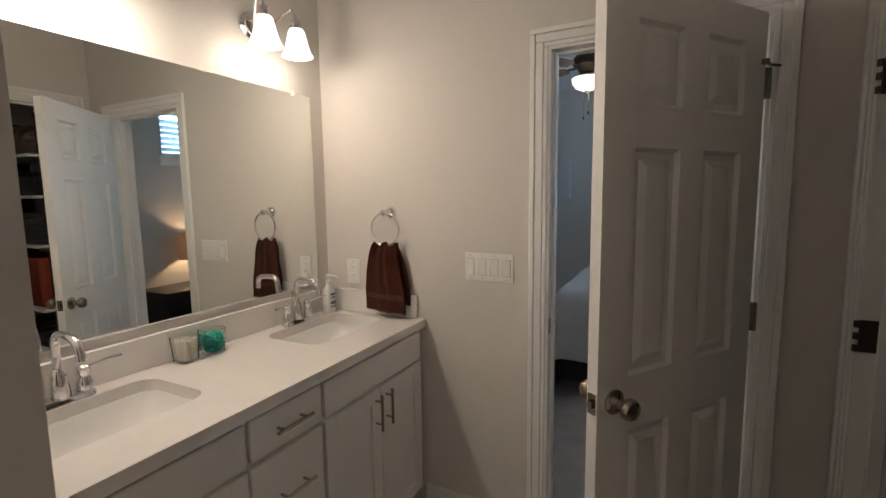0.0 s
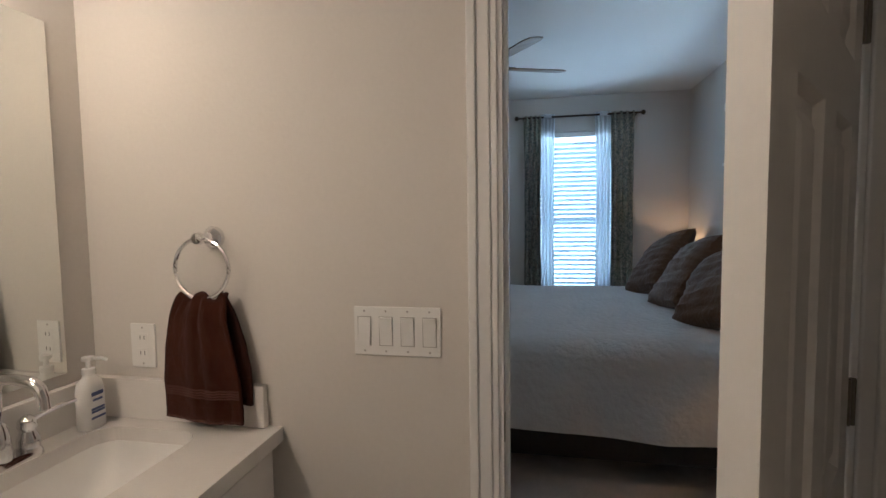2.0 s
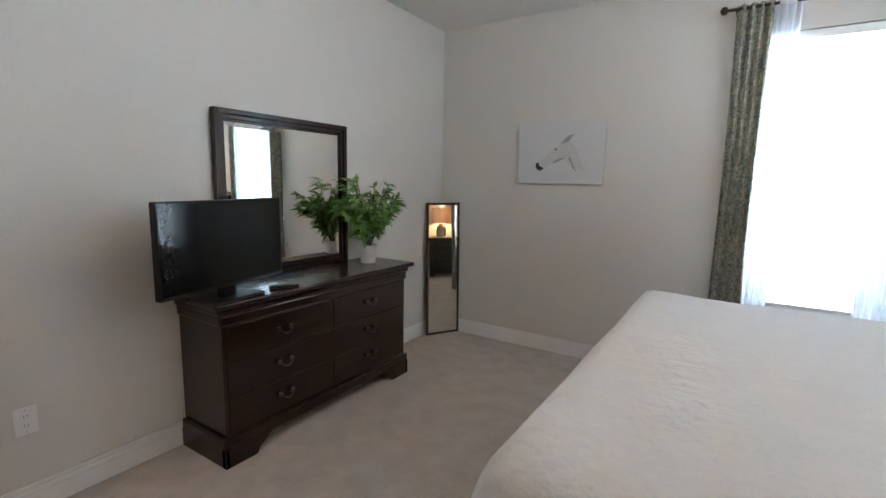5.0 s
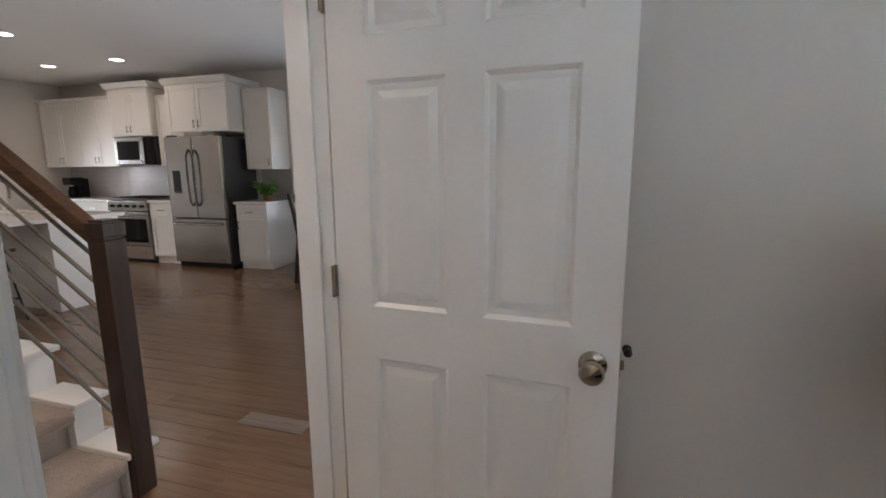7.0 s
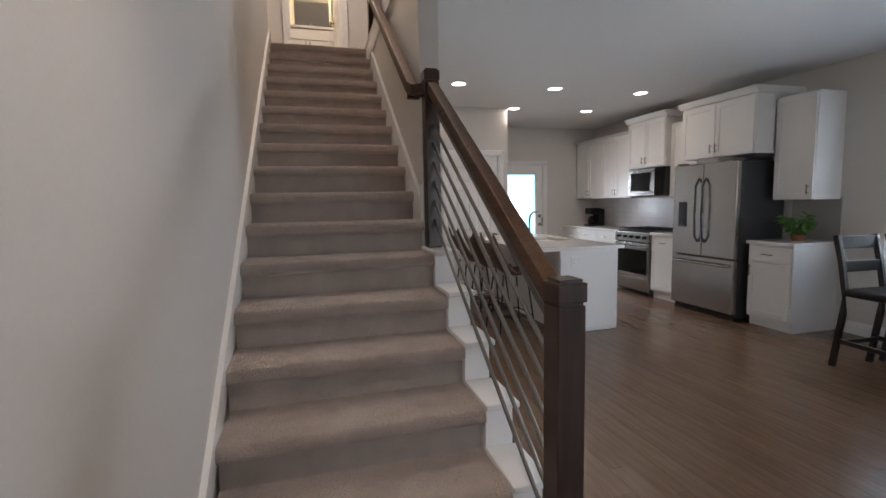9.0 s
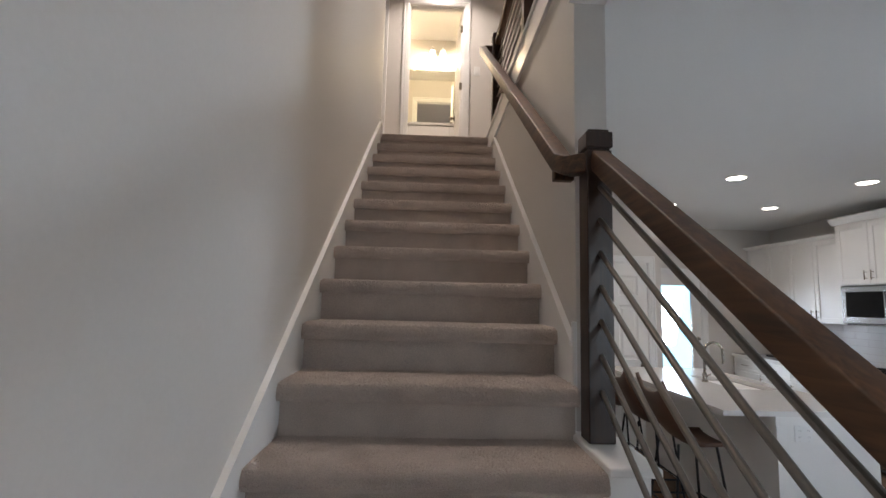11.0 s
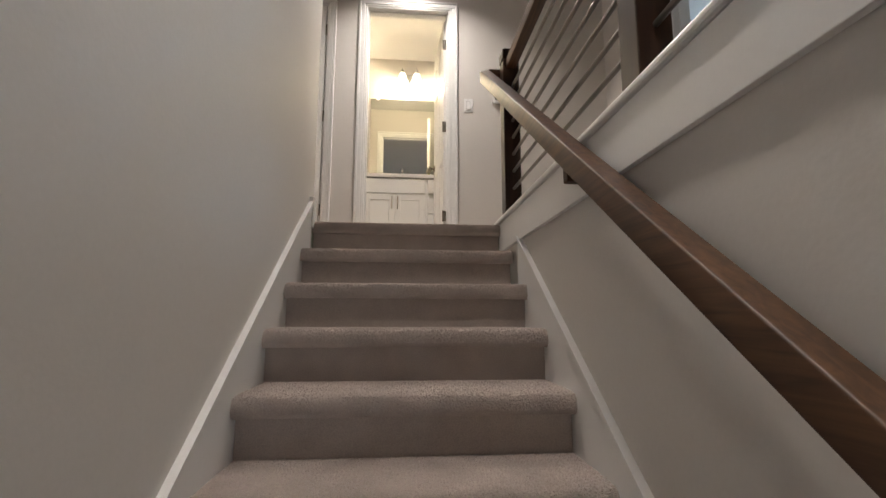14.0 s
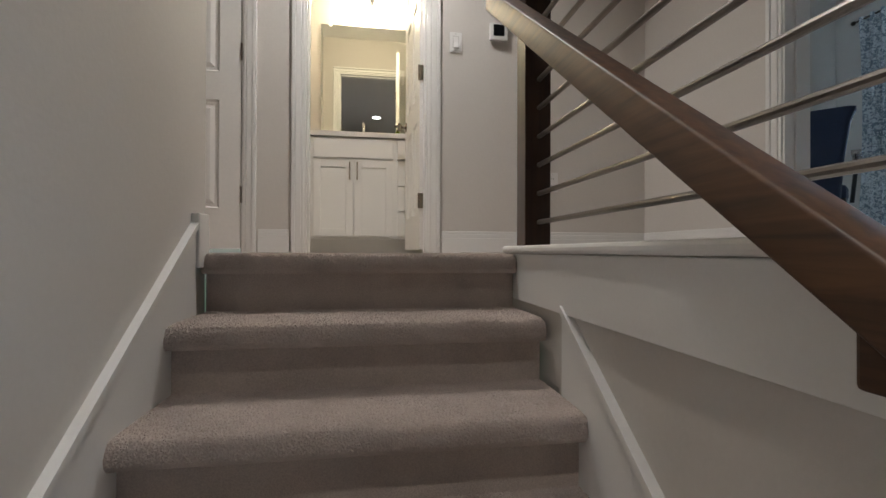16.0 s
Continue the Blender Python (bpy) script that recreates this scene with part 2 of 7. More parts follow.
M_FROST2 = glow("frosted_lit_bowl", (1.0, 0.82, 0.58), 3.0)
M_LEDGLOW = glow("downlight_glow", (1.0, 0.95, 0.88), 14.0)
M_OUTSIDE = glow("daylight_beyond", (0.42, 0.78, 1.0), 1.5)
M_PLATE = mat("white_plastic", (0.78, 0.77, 0.75), 0.35, var=0.01, bump=0)
# grey of the painted shadow line round rockers; also the screws' own grey
M_GAPSHADE_SCREW = mat("gap_shade_and_screw_grey", (0.42, 0.40, 0.38), 0.5, var=0.02, bump=0)
M_SLOT = mat("slot_dark", (0.10, 0.10, 0.10), 0.6, bump=0)
M_LEAF = mat("leaf_green", (0.12, 0.29, 0.065), 0.45, var=0.45, vscale=10, vary=0.6, island=True, bump=0.1)
M_STEM = mat("plant_stem", (0.06, 0.06, 0.025), 0.7, var=0.2)
M_POT = mat("white_pot", (0.62, 0.58, 0.55), 0.4, var=0.05)
M_SOIL = mat("soil", (0.03, 0.02, 0.015), 0.95, var=0.3)
M_TERRA = mat("terracotta", (0.30, 0.12, 0.06), 0.7, var=0.15)
M_CANVAS = mat("canvas_print", (0.60, 0.595, 0.60), 0.8, var=0.03, bump=0.2, bscale=400)
M_INK1 = mat("grey_ink", (0.33, 0.32, 0.31), 0.85, var=0.15, vscale=18)
M_INK2 = mat("dark_ink", (0.04, 0.04, 0.045), 0.85, var=0.3, vscale=25)
M_INK3 = mat("pale_ink", (0.55, 0.54, 0.54), 0.85, var=0.08, vscale=12)
M_TEAL = mat("teal_glass_beads", (0.02, 0.42, 0.36), 0.25, var=0.3, vscale=40)
M_COTTON = mat("cotton", (0.72, 0.66, 0.56), 0.95, var=0.15, vscale=60)
M_LABEL = mat("label_blue", (0.06, 0.09, 0.22), 0.5)
M_LEATHER = mat("brown_leather", (0.085, 0.040, 0.022), 0.45, var=0.2)
M_NAVY = mat("navy_fabric", (0.012, 0.022, 0.055), 0.7, var=0.2)
M_BACKSPLASH = mat("backsplash_tile", (0.52, 0.50, 0.50), 0.22, var=0.06, vscale=3, vary=0.3)
M_RED = mat("rust_red_cloth", (0.28, 0.05, 0.025), 0.9, var=0.2)
M_CLOTH = mat("dark_folded_cloth", (0.05, 0.05, 0.055), 0.95, var=0.4, vscale=9)
M_PATCH = wood("pale_floor_plank", (0.13, 0.095, 0.075), (0.26, 0.20, 0.165), 0.35, "Y", 4.0)
M_BLADE = wood("fan_blade_wood", (0.10, 0.065, 0.04), (0.26, 0.18, 0.12), 0.4, "X", 3.0)
M_GREENBAG = mat("green_bottle", (0.25, 0.33, 0.02), 0.2, bump=0)

# ---- building helpers ----


def box(bm, x0, x1, y0, y1, z0, z1, b=0.0, seg=2):
    vs = [bm.verts.new((x, y, z)) for z in (z0, z1) for y in (y0, y1) for x in (x0, x1)]
    fs = [bm.faces.new([vs[i] for i in q]) for q in ((0, 2, 3, 1), (4, 5, 7, 6), (0, 1, 5, 4), (2, 6, 7, 3), (0, 4, 6, 2), (1, 3, 7, 5))]
    if b:
        es = list({e for f in fs for e in f.edges})
        bmesh.ops.bevel(bm, geom=es, offset=b, segments=seg, affect="EDGES", profile=0.5)
    return bm


def boxes(*dims, b=0.0):
    bm = bmesh.new()
    for d in dims:
        box(bm, *d, b=b)
    return bm


def ring_loft(bm, rings, closed_ends=True):
    """Join rings of equal count into a tube."""
    vr = [[bm.verts.new(p) for p in r] for r in rings]
    n = len(vr[0])
    for a, c in zip(vr, vr[1:]):
        for i in range(n):
            bm.faces.new((a[i], a[(i + 1) % n], c[(i + 1) % n], c[i]))
    if closed_ends:
        bm.faces.new(vr[0][::-1])
        bm.faces.new(vr[-1])
    return bm


def lathe(bm, profile, x, y, z, seg=24):
    rings = [[(x + r * math.cos(2 * math.pi * i / seg), y + r * math.sin(2 * math.pi * i / seg), z + h) for i in range(seg)] for r, h in profile]
    return ring_loft(bm, rings)


def sweep(bm, pts, r, seg=10, flat=None):
    """A round bar along points; flat=(w, h) gives a rounded rectangular bar."""
    pts = [Vector(p) for p in pts]
    rings = []
    for i, p in enumerate(pts):
        d = (pts[min(i + 1, len(pts) - 1)] - pts[max(i - 1, 0)]).normalized()
        side = d.cross(Vector((0, 0, 1)))
        side = side.normalized() if side.length > 1e-4 else Vector((1, 0, 0))
        up = side.cross(d).normalized()
        if flat:
            w, h = flat[0] / 2, flat[1] / 2
            c = min(w, h) * 0.17
            ring = [(sx * (w - c) + c * math.cos(a), sy * (h - c) + c * math.sin(a)) for k, (sx, sy) in enumerate(((1, 1), (-1, 1), (-1, -1), (1, -1))) for a in [math.pi / 2 * (k + j / 3) for j in range(4)]]
            rings.append([p + side * a + up * q for a, q in ring])
        else:
            rings.append([p + side * (r * math.cos(2 * math.pi * k / seg)) + up * (r * math.sin(2 * math.pi * k / seg)) for k in range(seg)])
    return ring_loft(bm, rings)


def prism(bm, poly, axis, d0, d1):
    """Extrude a polygon: axis 'x' takes (y, z) points, 'y' takes (x, z), 'z' takes (x, y)."""
    def at(p, d):
        return {"x": (d, p[0], p[1]), "y": (p[0], d, p[1]), "z": (p[0], p[1], d)}[axis]
    return ring_loft(bm, [[at(p, d0) for p in poly], [at(p, d1) for p in poly]])


def finish(name, bm, material, smooth=False):
    bmesh.ops.recalc_face_normals(bm, faces=bm.faces)
    me = bpy.data.meshes.new(name)
    bm.to_mesh(me)
    bm.free()
    me.materials.append(material)
    if smooth:
        me.shade_smooth()
        me.set_sharp_from_angle(angle=radians(38))
    return new(name, me)


def thing(name, x, y, z, label, category, group="", turn=0.0):
    ob = new(name)
    ob.matrix_basis = pose(x, y, z, 0, 0, turn)
    return tagged(ob, label, category, group)


def part(name, bm, material, parent, label="", smooth=False, local=False):
    """A mesh under a thing or a part; bm in world places unless local."""
    root = parent
    while root.parent:
        root = root.parent
    if not local:
        bmesh.ops.transform(bm, matrix=root.matrix_basis.inverted(), verts=bm.verts)
    ob = finish(name, bm, material, smooth)
    ob.parent = parent
    if label:
        ob["label"] = label
    return ob


def solo(name, bm, material, label, category, group="", smooth=False):
    return tagged(finish(name, bm, material, smooth), label, category, group)


def struct(name, bm, material, label="", category="", smooth=False):
    return tagged(finish(name, bm, material, smooth), label, category or name.split("_")[0], "", "structure")


def wall(name, axis, a0, a1, u0, u1, z0, z1, holes=(), material=None, label="plain greige painted wall"):
    """A slab with openings (u0, u1, z0, z1) cut through it."""
    us = sorted({u0, u1, *[h[0] for h in holes], *[h[1] for h in holes]})
    zs = sorted({z0, z1, *[max(h[2], z0) for h in holes], *[h[3] for h in holes]})
    bm = bmesh.new()
    pts = {}

    def v(i, k, a):
        if (i, k, a) not in pts:
            pts[(i, k, a)] = bm.verts.new((a, us[i], zs[k]) if axis == "x" else (us[i], a, zs[k]))
        return pts[(i, k, a)]

    def full(i, k):
        if not (0 <= i < len(us) - 1 and 0 <= k < len(zs) - 1):
            return False
        u, z = (us[i] + us[i + 1]) / 2, (zs[k] + zs[k + 1]) / 2
        return not any(h[0] < u < h[1] and h[2] < z < h[3] for h in holes)

    for i in range(len(us) - 1):
        for k in range(len(zs) - 1):
            if not full(i, k):
                continue
            for a in (a0, a1):
                bm.faces.new((v(i, k, a), v(i + 1, k, a), v(i + 1, k + 1, a), v(i, k + 1, a)))
            for di, dk, e in ((-1, 0, ((i, k), (i, k + 1))), (1, 0, ((i + 1, k), (i + 1, k + 1))), (0, -1, ((i, k), (i + 1, k))), (0, 1, ((i, k + 1), (i + 1, k + 1)))):
                if not full(i + di, k + dk):
                    bm.faces.new((v(*e[0], a0), v(*e[1], a0), v(*e[1], a1), v(*e[0], a1)))
    return struct(name, bm, material or M_WALL, label, "wall")


CEIL, UP, UPC = 2.70, 3.094, 5.53
RISE, RUN = 0.182, 0.2605

# ---- ground floor shell ----
wall("wall_bath_bedroom", "y", -1.06, -0.945, -3.035, 1.085, 0, CEIL, [(-1.925, -1.235, -1, 1.978), (0.075, 0.875, -1, 2.045)])
wall("wall_stair_left", "x", -0.165, -0.05, -0.945, 4.25, 0, UPC)
wall("wall_bath_closet", "x", -2.255, -2.14, -0.945, 2.2, 0, CEIL, [(-0.84, 0.0, -1, 2.045)])
wall("wall_bath_stub", "y", 0.58, 0.695, -1.12, -0.165, 0, CEIL)
wall("wall_bath_back", "y", 2.2, 2.315, -3.6, -0.165, 0, CEIL)
wall("wall_closet_west", "x", -3.6, -3.485, -0.945, 2.2, 0, CEIL)
wall("wall_closet_south", "y", -1.06, -0.945, -3.6, -3.035, 0, CEIL)
wall("wall_bedroom_east", "x", 0.97, 1.085, -5.215, -1.06, 0, CEIL)
wall("wall_bedroom_south", "y", -5.215, -5.1, -3.035, 0.97, 0, CEIL, [(-2.20, -1.34, 0.62, 2.33)])
HIGH = (-4.10, -3.28, -2.44)
wall("wall_bedroom_west", "x", -3.035, -2.92, -5.1, -1.06, 0, CEIL, [(w, w + 0.55, 1.84, 2.275) for w in HIGH])
wall("wall_great_east", "x", 5.45, 5.565, -3.615, 6.715, 0, CEIL, [(0.75, 1.88, 0.76, 1.95)])
wall("wall_great_north", "y", 6.6, 6.715, 1.105, 5.45, 0, CEIL, [(3.55, 4.42, -1, 2.05)])
wall("wall_great_south", "y", -3.615, -3.5, 1.085, 5.45, 0, CEIL, [(1.6, 4.8, 0.35, 2.35)])
wall("wall_pantry_front", "y", 5.1, 5.215, 1.105, 3.05, 0, CEIL, [(2.13, 2.92, -1, 2.05)])
wall("wall_pantry_side", "x", 2.935, 3.05, 5.215, 6.6, 0, CEIL)
wall("wall_stair_right", "x", 0.985, 1.105, 1.650, 5.25, 0, 3.10)

struct("floor_bathroom", boxes((-2.14, -0.165, -0.945, 2.2, -0.1, 0)), M_TILE, "beige tile bathroom floor", "floor")
struct("floor_closet", boxes((-3.485, -2.14, -0.945, 2.2, -0.1, 0.0)), M_CARPET, "greige closet carpet", "floor")
struct("floor_bedroom", boxes((-2.92, 0.97, -5.1, -0.955, -0.1, 0.002)), M_CARPET, "greige cut-pile bedroom carpet", "floor")
struct("ceiling_bath", boxes((-3.6, -0.165, -0.945, 2.2, CEIL, CEIL + 0.2)), M_CEIL, "white painted ceiling", "ceiling")
struct("ceiling_bedroom", boxes((-3.035, 1.085, -5.215, -1.06, CEIL, CEIL + 0.2)), M_CEIL, "white painted ceiling", "ceiling")
struct("ceiling_great_room", boxes((1.102, 5.565, -3.615, 6.715, CEIL, 3.055), (-0.048, 1.102, -1.055, 0.3, CEIL, 3.055)), M_CEIL, "white painted ceiling", "ceiling")

# ---- upper floor shell ----
wall("wall_upper_north", "y", 5.25, 5.365, -1.415, 2.245, UP, UPC, [(0.115, 0.805, 0, UP + 2.045), (-0.965, -0.185, 0, UP + 2.045)])
wall("wall_upper_east", "x", 2.13, 2.245, 0.3, 5.25, UP, UPC, [(3.49, 4.30, 0, UP + 2.045)])
wall("wall_upper_south", "y", 0.185, 0.3, -0.165, 2.245, 3.06, UPC)
wall("wall_upper_west", "x", -1.415, -1.3, 4.25, 5.25, UP, UPC)
wall("wall_upper_rear", "y", 4.135, 4.25, -1.415, -0.165, UP, UPC)
wall("wall_upper_bath_west", "x", -0.17, -0.055, 5.365, 6.7, UP, UPC)
wall("wall_upper_bath_north", "y", 6.7, 6.815, -0.17, 1.815, UP, UPC)
wall("wall_upper_bath_east", "x", 1.7, 1.815, 5.365, 6.7, UP, UPC)
wall("wall_upper_room_north", "y", 6.45, 6.565, 2.245, 5.0, UP, UPC)
wall("wall_upper_room_east", "x", 4.9, 5.0, 2.4, 6.45, UP, UPC, [(4.75, 5.95, UP + 0.75, UP + 2.05)])
wall("wall_upper_room_south", "y", 2.3, 2.4, 2.245, 5.0, UP, UPC)
wall("wall_upper_room_west", "x", 2.13, 2.245, 5.365, 6.45, UP, UPC)
struct("floor_upper_hall", boxes((-1.3, 0.985, 4.20, 5.36, 3.06, UP - 0.004), (0.985, 2.24, 0.3, 5.36, 3.06, UP - 0.004)), M_CARPET, "greige carpet of the upper hall", "floor")
struct("floor_upper_bath", boxes((-0.055, 1.7, 5.362, 6.7, 3.0, UP - 0.006)), M_TILE, "beige tile floor", "floor")
struct("floor_upper_room", boxes((2.242, 4.9, 2.4, 6.45, 3.0, UP - 0.004)), M_CARPET, "greige carpet", "floor")
struct("ceiling_upper", boxes((-1.415, 5.0, 0.185, 6.815, UPC, UPC + 0.2)), M_CEIL, "white painted ceiling", "ceiling")
struct("ground", boxes((-60, 60, -60, 60, -0.4, -0.12)), mat("lawn", (0.06, 0.10, 0.03), 0.9, var=0.3), "mown grass ground outside", "ground")
struct("roof", boxes((-3.6, 5.6, -5.3, 6.9, 5.80, 5.95), (-3.7, -1.415, -1.0, 6.9, 2.95, 3.05)), mat("roof_shingle", (0.12, 0.11, 0.10), 0.9), "dark shingle roof", "roof")


# ---- trim ----
def casing(name, axis, face, out, u0, u1, z0, zt, w=0.066):
    """Moulded door casing on a wall face: three stepped strips on two legs and a head."""
    bm = bmesh.new()
    for a, c, t in ((0.0, 0.016, 0.010), (0.016, 0.046, 0.014), (0.046, w, 0.020)):
        for s in (-1, 1):
            e = u0 if s < 0 else u1
            ua, ub = sorted((e + s * a, e + s * c))
            f0, f1 = sorted((face, face + out * t))
            d = (f0, f1, ua, ub, z0, zt + a) if axis == "x" else (ua, ub, f0, f1, z0, zt + a)
            box(bm, *d, b=0.0035, seg=2)
        f0, f1 = sorted((face, face + out * t))
        d = (f0, f1, u0 - c, u1 + c, zt + a, zt + c) if axis == "x" else (u0 - c, u1 + c, f0, f1, zt + a, zt + c)
        box(bm, *d, b=0.0035, seg=2)
    return struct(name, bm, M_TRIM, "white moulded door casing", "door trim")


def jamb(name, axis, a0, a1, u0, u1, z0, zt):
    bm = bmesh.new()
    t = 0.016
    a0, a1 = a0 - 0.002, a1 + 0.002
    m = (a0 + a1) / 2
    for d in ((u0, u0 + t, z0, zt), (u1 - t, u1, z0, zt), (u0 + t, u1 - t, zt - t, zt)):
        box(bm, *((a0, a1, *d) if axis == "x" else (d[0], d[1], a0, a1, d[2], d[3])))
    for d in ((u0 + t, u0 + t + 0.011, z0, zt - t), (u1 - t - 0.011, u1 - t, z0, zt - t), (u0 + t + 0.011, u1 - t - 0.011, zt - t - 0.011, zt - t)):
        box(bm, *((m - 0.017, m + 0.017, *d) if axis == "x" else (d[0], d[1], m - 0.017, m + 0.017, d[2], d[3])), b=0.002, seg=1)
    return struct(name, bm, M_TRIM, "white painted door jamb", "door trim")


for nm, ax, a0, a1, u0, u1, z0 in (("bath_door", "y", -1.06, -0.945, -1.925, -1.235, 0), ("bedroom_door", "y", -1.06, -0.945, 0.075, 0.875, 0),
                                   ("closet_door", "x", -2.255, -2.14, -0.84, 0.0, 0), ("upper_bath_door", "y", 5.25, 5.365, 0.115, 0.805, UP),
                                   ("upper_closet_door", "y", 5.25, 5.365, -0.965, -0.185, UP), ("upper_room_door", "x", 2.13, 2.245, 3.49, 4.30, UP),
                                   ("pantry_door", "y", 5.1, 5.215, 2.13, 2.92, 0), ("back_door", "y", 6.6, 6.715, 3.55, 4.42, 0)):
    head = z0 + (1.978 if nm == "bath_door" else 2.045)
    jamb("trim_jamb_" + nm, ax, a0, a1, u0, u1, z0, head)
    casing("trim_casing_" + nm, ax, a0, -1, u0 + 0.006, u1 - 0.006, z0, head - 0.006)
    casing("trim_casing_" + nm, ax, a1, 1, u0 + 0.006, u1 - 0.006, z0, head - 0.006)


def baseboard(name, runs):
    """runs: axis, face, out, u0, u1, z."""
    bm = bmesh.new()
    for ax, face, out, u0, u1, z in runs:
        for za, zb, t in ((0, 0.085, 0.014), (0.085, 0.108, 0.010), (0.108, 0.125, 0.006)):
            f0, f1 = sorted((face, face + out * t))
            box(bm, *((f0, f1, u0, u1, z + za, z + zb) if ax == "x" else (u0, u1, f0, f1, z + za, z + zb)), b=0.002, seg=1)
    return struct(name, bm, M_TRIM, "white moulded baseboard", "baseboard")


baseboard("baseboard_bath", (("y", -0.945, 1, -1.165, -0.70, 0), ("y", -0.945, 1, -2.14, -1.995, 0), ("x", -2.14, 1, 0.07, 2.2, 0), ("y", 0.58, -1, -1.12, -0.70, 0)))
baseboard("baseboard_bedroom", (("x", 0.97, -1, -5.1, -1.06, 0), ("y", -5.1, 1, -2.92, 0.956, 0), ("x", -2.92, 1, -5.086, -1.06, 0), ("y", -1.06, -1, -1.165, 0.005, 0), ("y", -1.06, -1, -2.92, -2.0, 0)))
baseboard("baseboard_great_room", (("x", 5.45, -1, -3.5, 2.24, 0), ("x", -0.05, 1, -0.945, -0.20, 0), ("y", -0.945, 1, 0.945, 1.085, 0), ("x", 1.085, 1, -3.5, -0.945, 0)))
baseboard("baseboard_upper", (("y", 5.25, -1, 0.875, 2.13, UP), ("y", 5.25, -1, -0.115, 0.045, UP), ("x", 2.13, -1, 4.37, 5.25, UP), ("x", 2.13, -1, 0.3, 3.42, UP), ("x", -0.05, 1, 4.215, 4.25, UP)))

# ---- staircase ----
stairs = thing("staircase", 0.47, 0.0, 0.0, "straight carpeted staircase with white skirts and stepped curb", "staircase")
tagged(stairs, kind="structure")


def carpet_step(n, x0, x1):
    """A carpet-wrapped tread with a soft round nosing, slightly uneven along its length."""
    y, z = (n - 1) * RUN, n * RISE
    back = y + RUN + 0.072
    prof = [(y + 0.064, z - 0.060), (y + 0.010, z - 0.060), (y + 0.001, z - 0.050), (y - 0.001, z - 0.034), (y + 0.004, z - 0.016), (y + 0.016, z - 0.004), (y + 0.038, z), (y + 0.15, z + 0.001), (back, z), (back, z - 0.060)]
    bm = bmesh.new()
    rings = []
    cols = 150
    for i in range(cols + 1):
        x = x0 + (x1 - x0) * i / cols
        ring = []
        for j, (py, pz) in enumerate(prof):
            w = noise.noise(Vector((x * 16, n * 7.3, j * 1.9))) * (0.0016 if 1 <= j <= 7 else 0.0)
            w2 = noise.noise(Vector((x * 42, n * 3.1 + 50, j * 2.3))) * (0.0012 if 1 <= j <= 6 else 0.0)
            w3 = noise.noise(Vector((x * 150, n * 5.7 + 20, j * 3.1))) * (0.0022 if 1 <= j <= 6 else 0.0)
            sink_in = 0.0045 if 1 <= j <= 8 else 0.0
            ring.append((x, py - w - w2 - w3 + (0.004 if 1 <= j <= 4 else 0.0), pz + w + w2 + w3 - sink_in))
        rings.append(ring)
    return ring_loft(bm, rings)


def carpet_pile(n, x0, x1, seed):
    """Short tufts standing out of the tread and its nosing."""
    rng = np.random.default_rng(seed)
    y, z = (n - 1) * RUN, n * RISE
    prof = np.array([(y + 0.012, z - 0.058), (y + 0.001, z - 0.050), (y - 0.001, z - 0.034), (y + 0.004, z - 0.016), (y + 0.016, z - 0.004), (y + 0.038, z), (y + RUN + 0.05, z)])
    seg = np.diff(prof, axis=0)
    ln = np.linalg.norm(seg, axis=1)
    at = np.concatenate(([0], np.cumsum(ln)))
    count = int(at[-1] * (x1 - x0) / 0.0044 ** 2)
    s = rng.random(count) * at[-1]
    k = np.clip(np.searchsorted(at, s) - 1, 0, len(ln) - 1)
    f = ((s - at[k]) / ln[k])[:, None]
    py = prof[k] + seg[k] * f
    nrm = np.stack((-seg[k][:, 1], seg[k][:, 0]), 1) / ln[k][:, None]
    base = np.column_stack((x0 + 0.004 + rng.random(count) * (x1 - x0 - 0.008), py - nrm * 0.0022))
    nv = np.column_stack((np.zeros(count), nrm))
    tv = np.column_stack((np.zeros(count), seg[k] / ln[k][:, None]))
    h = 0.0022 + rng.random(count) * 0.0008
    tip = base + nv * h[:, None] + rng.normal(0, 0.0008, (count, 3))
    a0 = rng.random(count) * 6.283
    verts = [tip]
    for q in range(3):
        a = a0 + q * 2.0944
        off = np.column_stack((np.cos(a), np.zeros(count), np.zeros(count))) + tv * np.sin(a)[:, None]
        verts.append(base + off * 0.0042)
    i = np.arange(count)
    faces = np.concatenate([np.column_stack((i, i + count * (1 + q), i + count * (1 + (q + 1) % 3))) for q in range(3)])
    return np.concatenate(verts), faces


for n in range(1, 18):
    x1 = 0.968 if n < 7 else 0.971
    part("tread", carpet_step(n, -0.037, x1), M_CARPET, stairs, smooth=True)
    y, z = (n - 1) * RUN, n * RISE
    part("riser", boxes((-0.037, x1, y + 0.052, y + 0.074, z - RISE - 0.012, z - 0.050), b=0.004), M_CARPET, stairs)
    pv, pf = carpet_pile(n, -0.032, x1, 40 + n)
    me = bpy.data.meshes.new("carpet_pile")
    me.from_pydata((pv - np.array(stairs.location)).tolist(), [], pf.tolist())
    me.materials.append(M_CARPET)
    pile = new("carpet_pile", me)
    pile.parent = stairs
    tagged(pile, kind="stuff")
for n in range(1, 7):
    y, z = (n - 1) * RUN, n * RISE
    y2 = y + RUN if n < 6 else 1.652
    part("curb_block", boxes((0.966, 1.085, y + 0.012, y2 + 0.010, 0.0, z - 0.006), b=0.002), M_TRIM, stairs, "white painted stepped curb")
    part("curb_cap", boxes((0.962, 1.108, y - 0.014, y2 + 0.008, z - 0.006, z + 0.020), b=0.006), M_TRIM, stairs)
sl = RISE / RUN


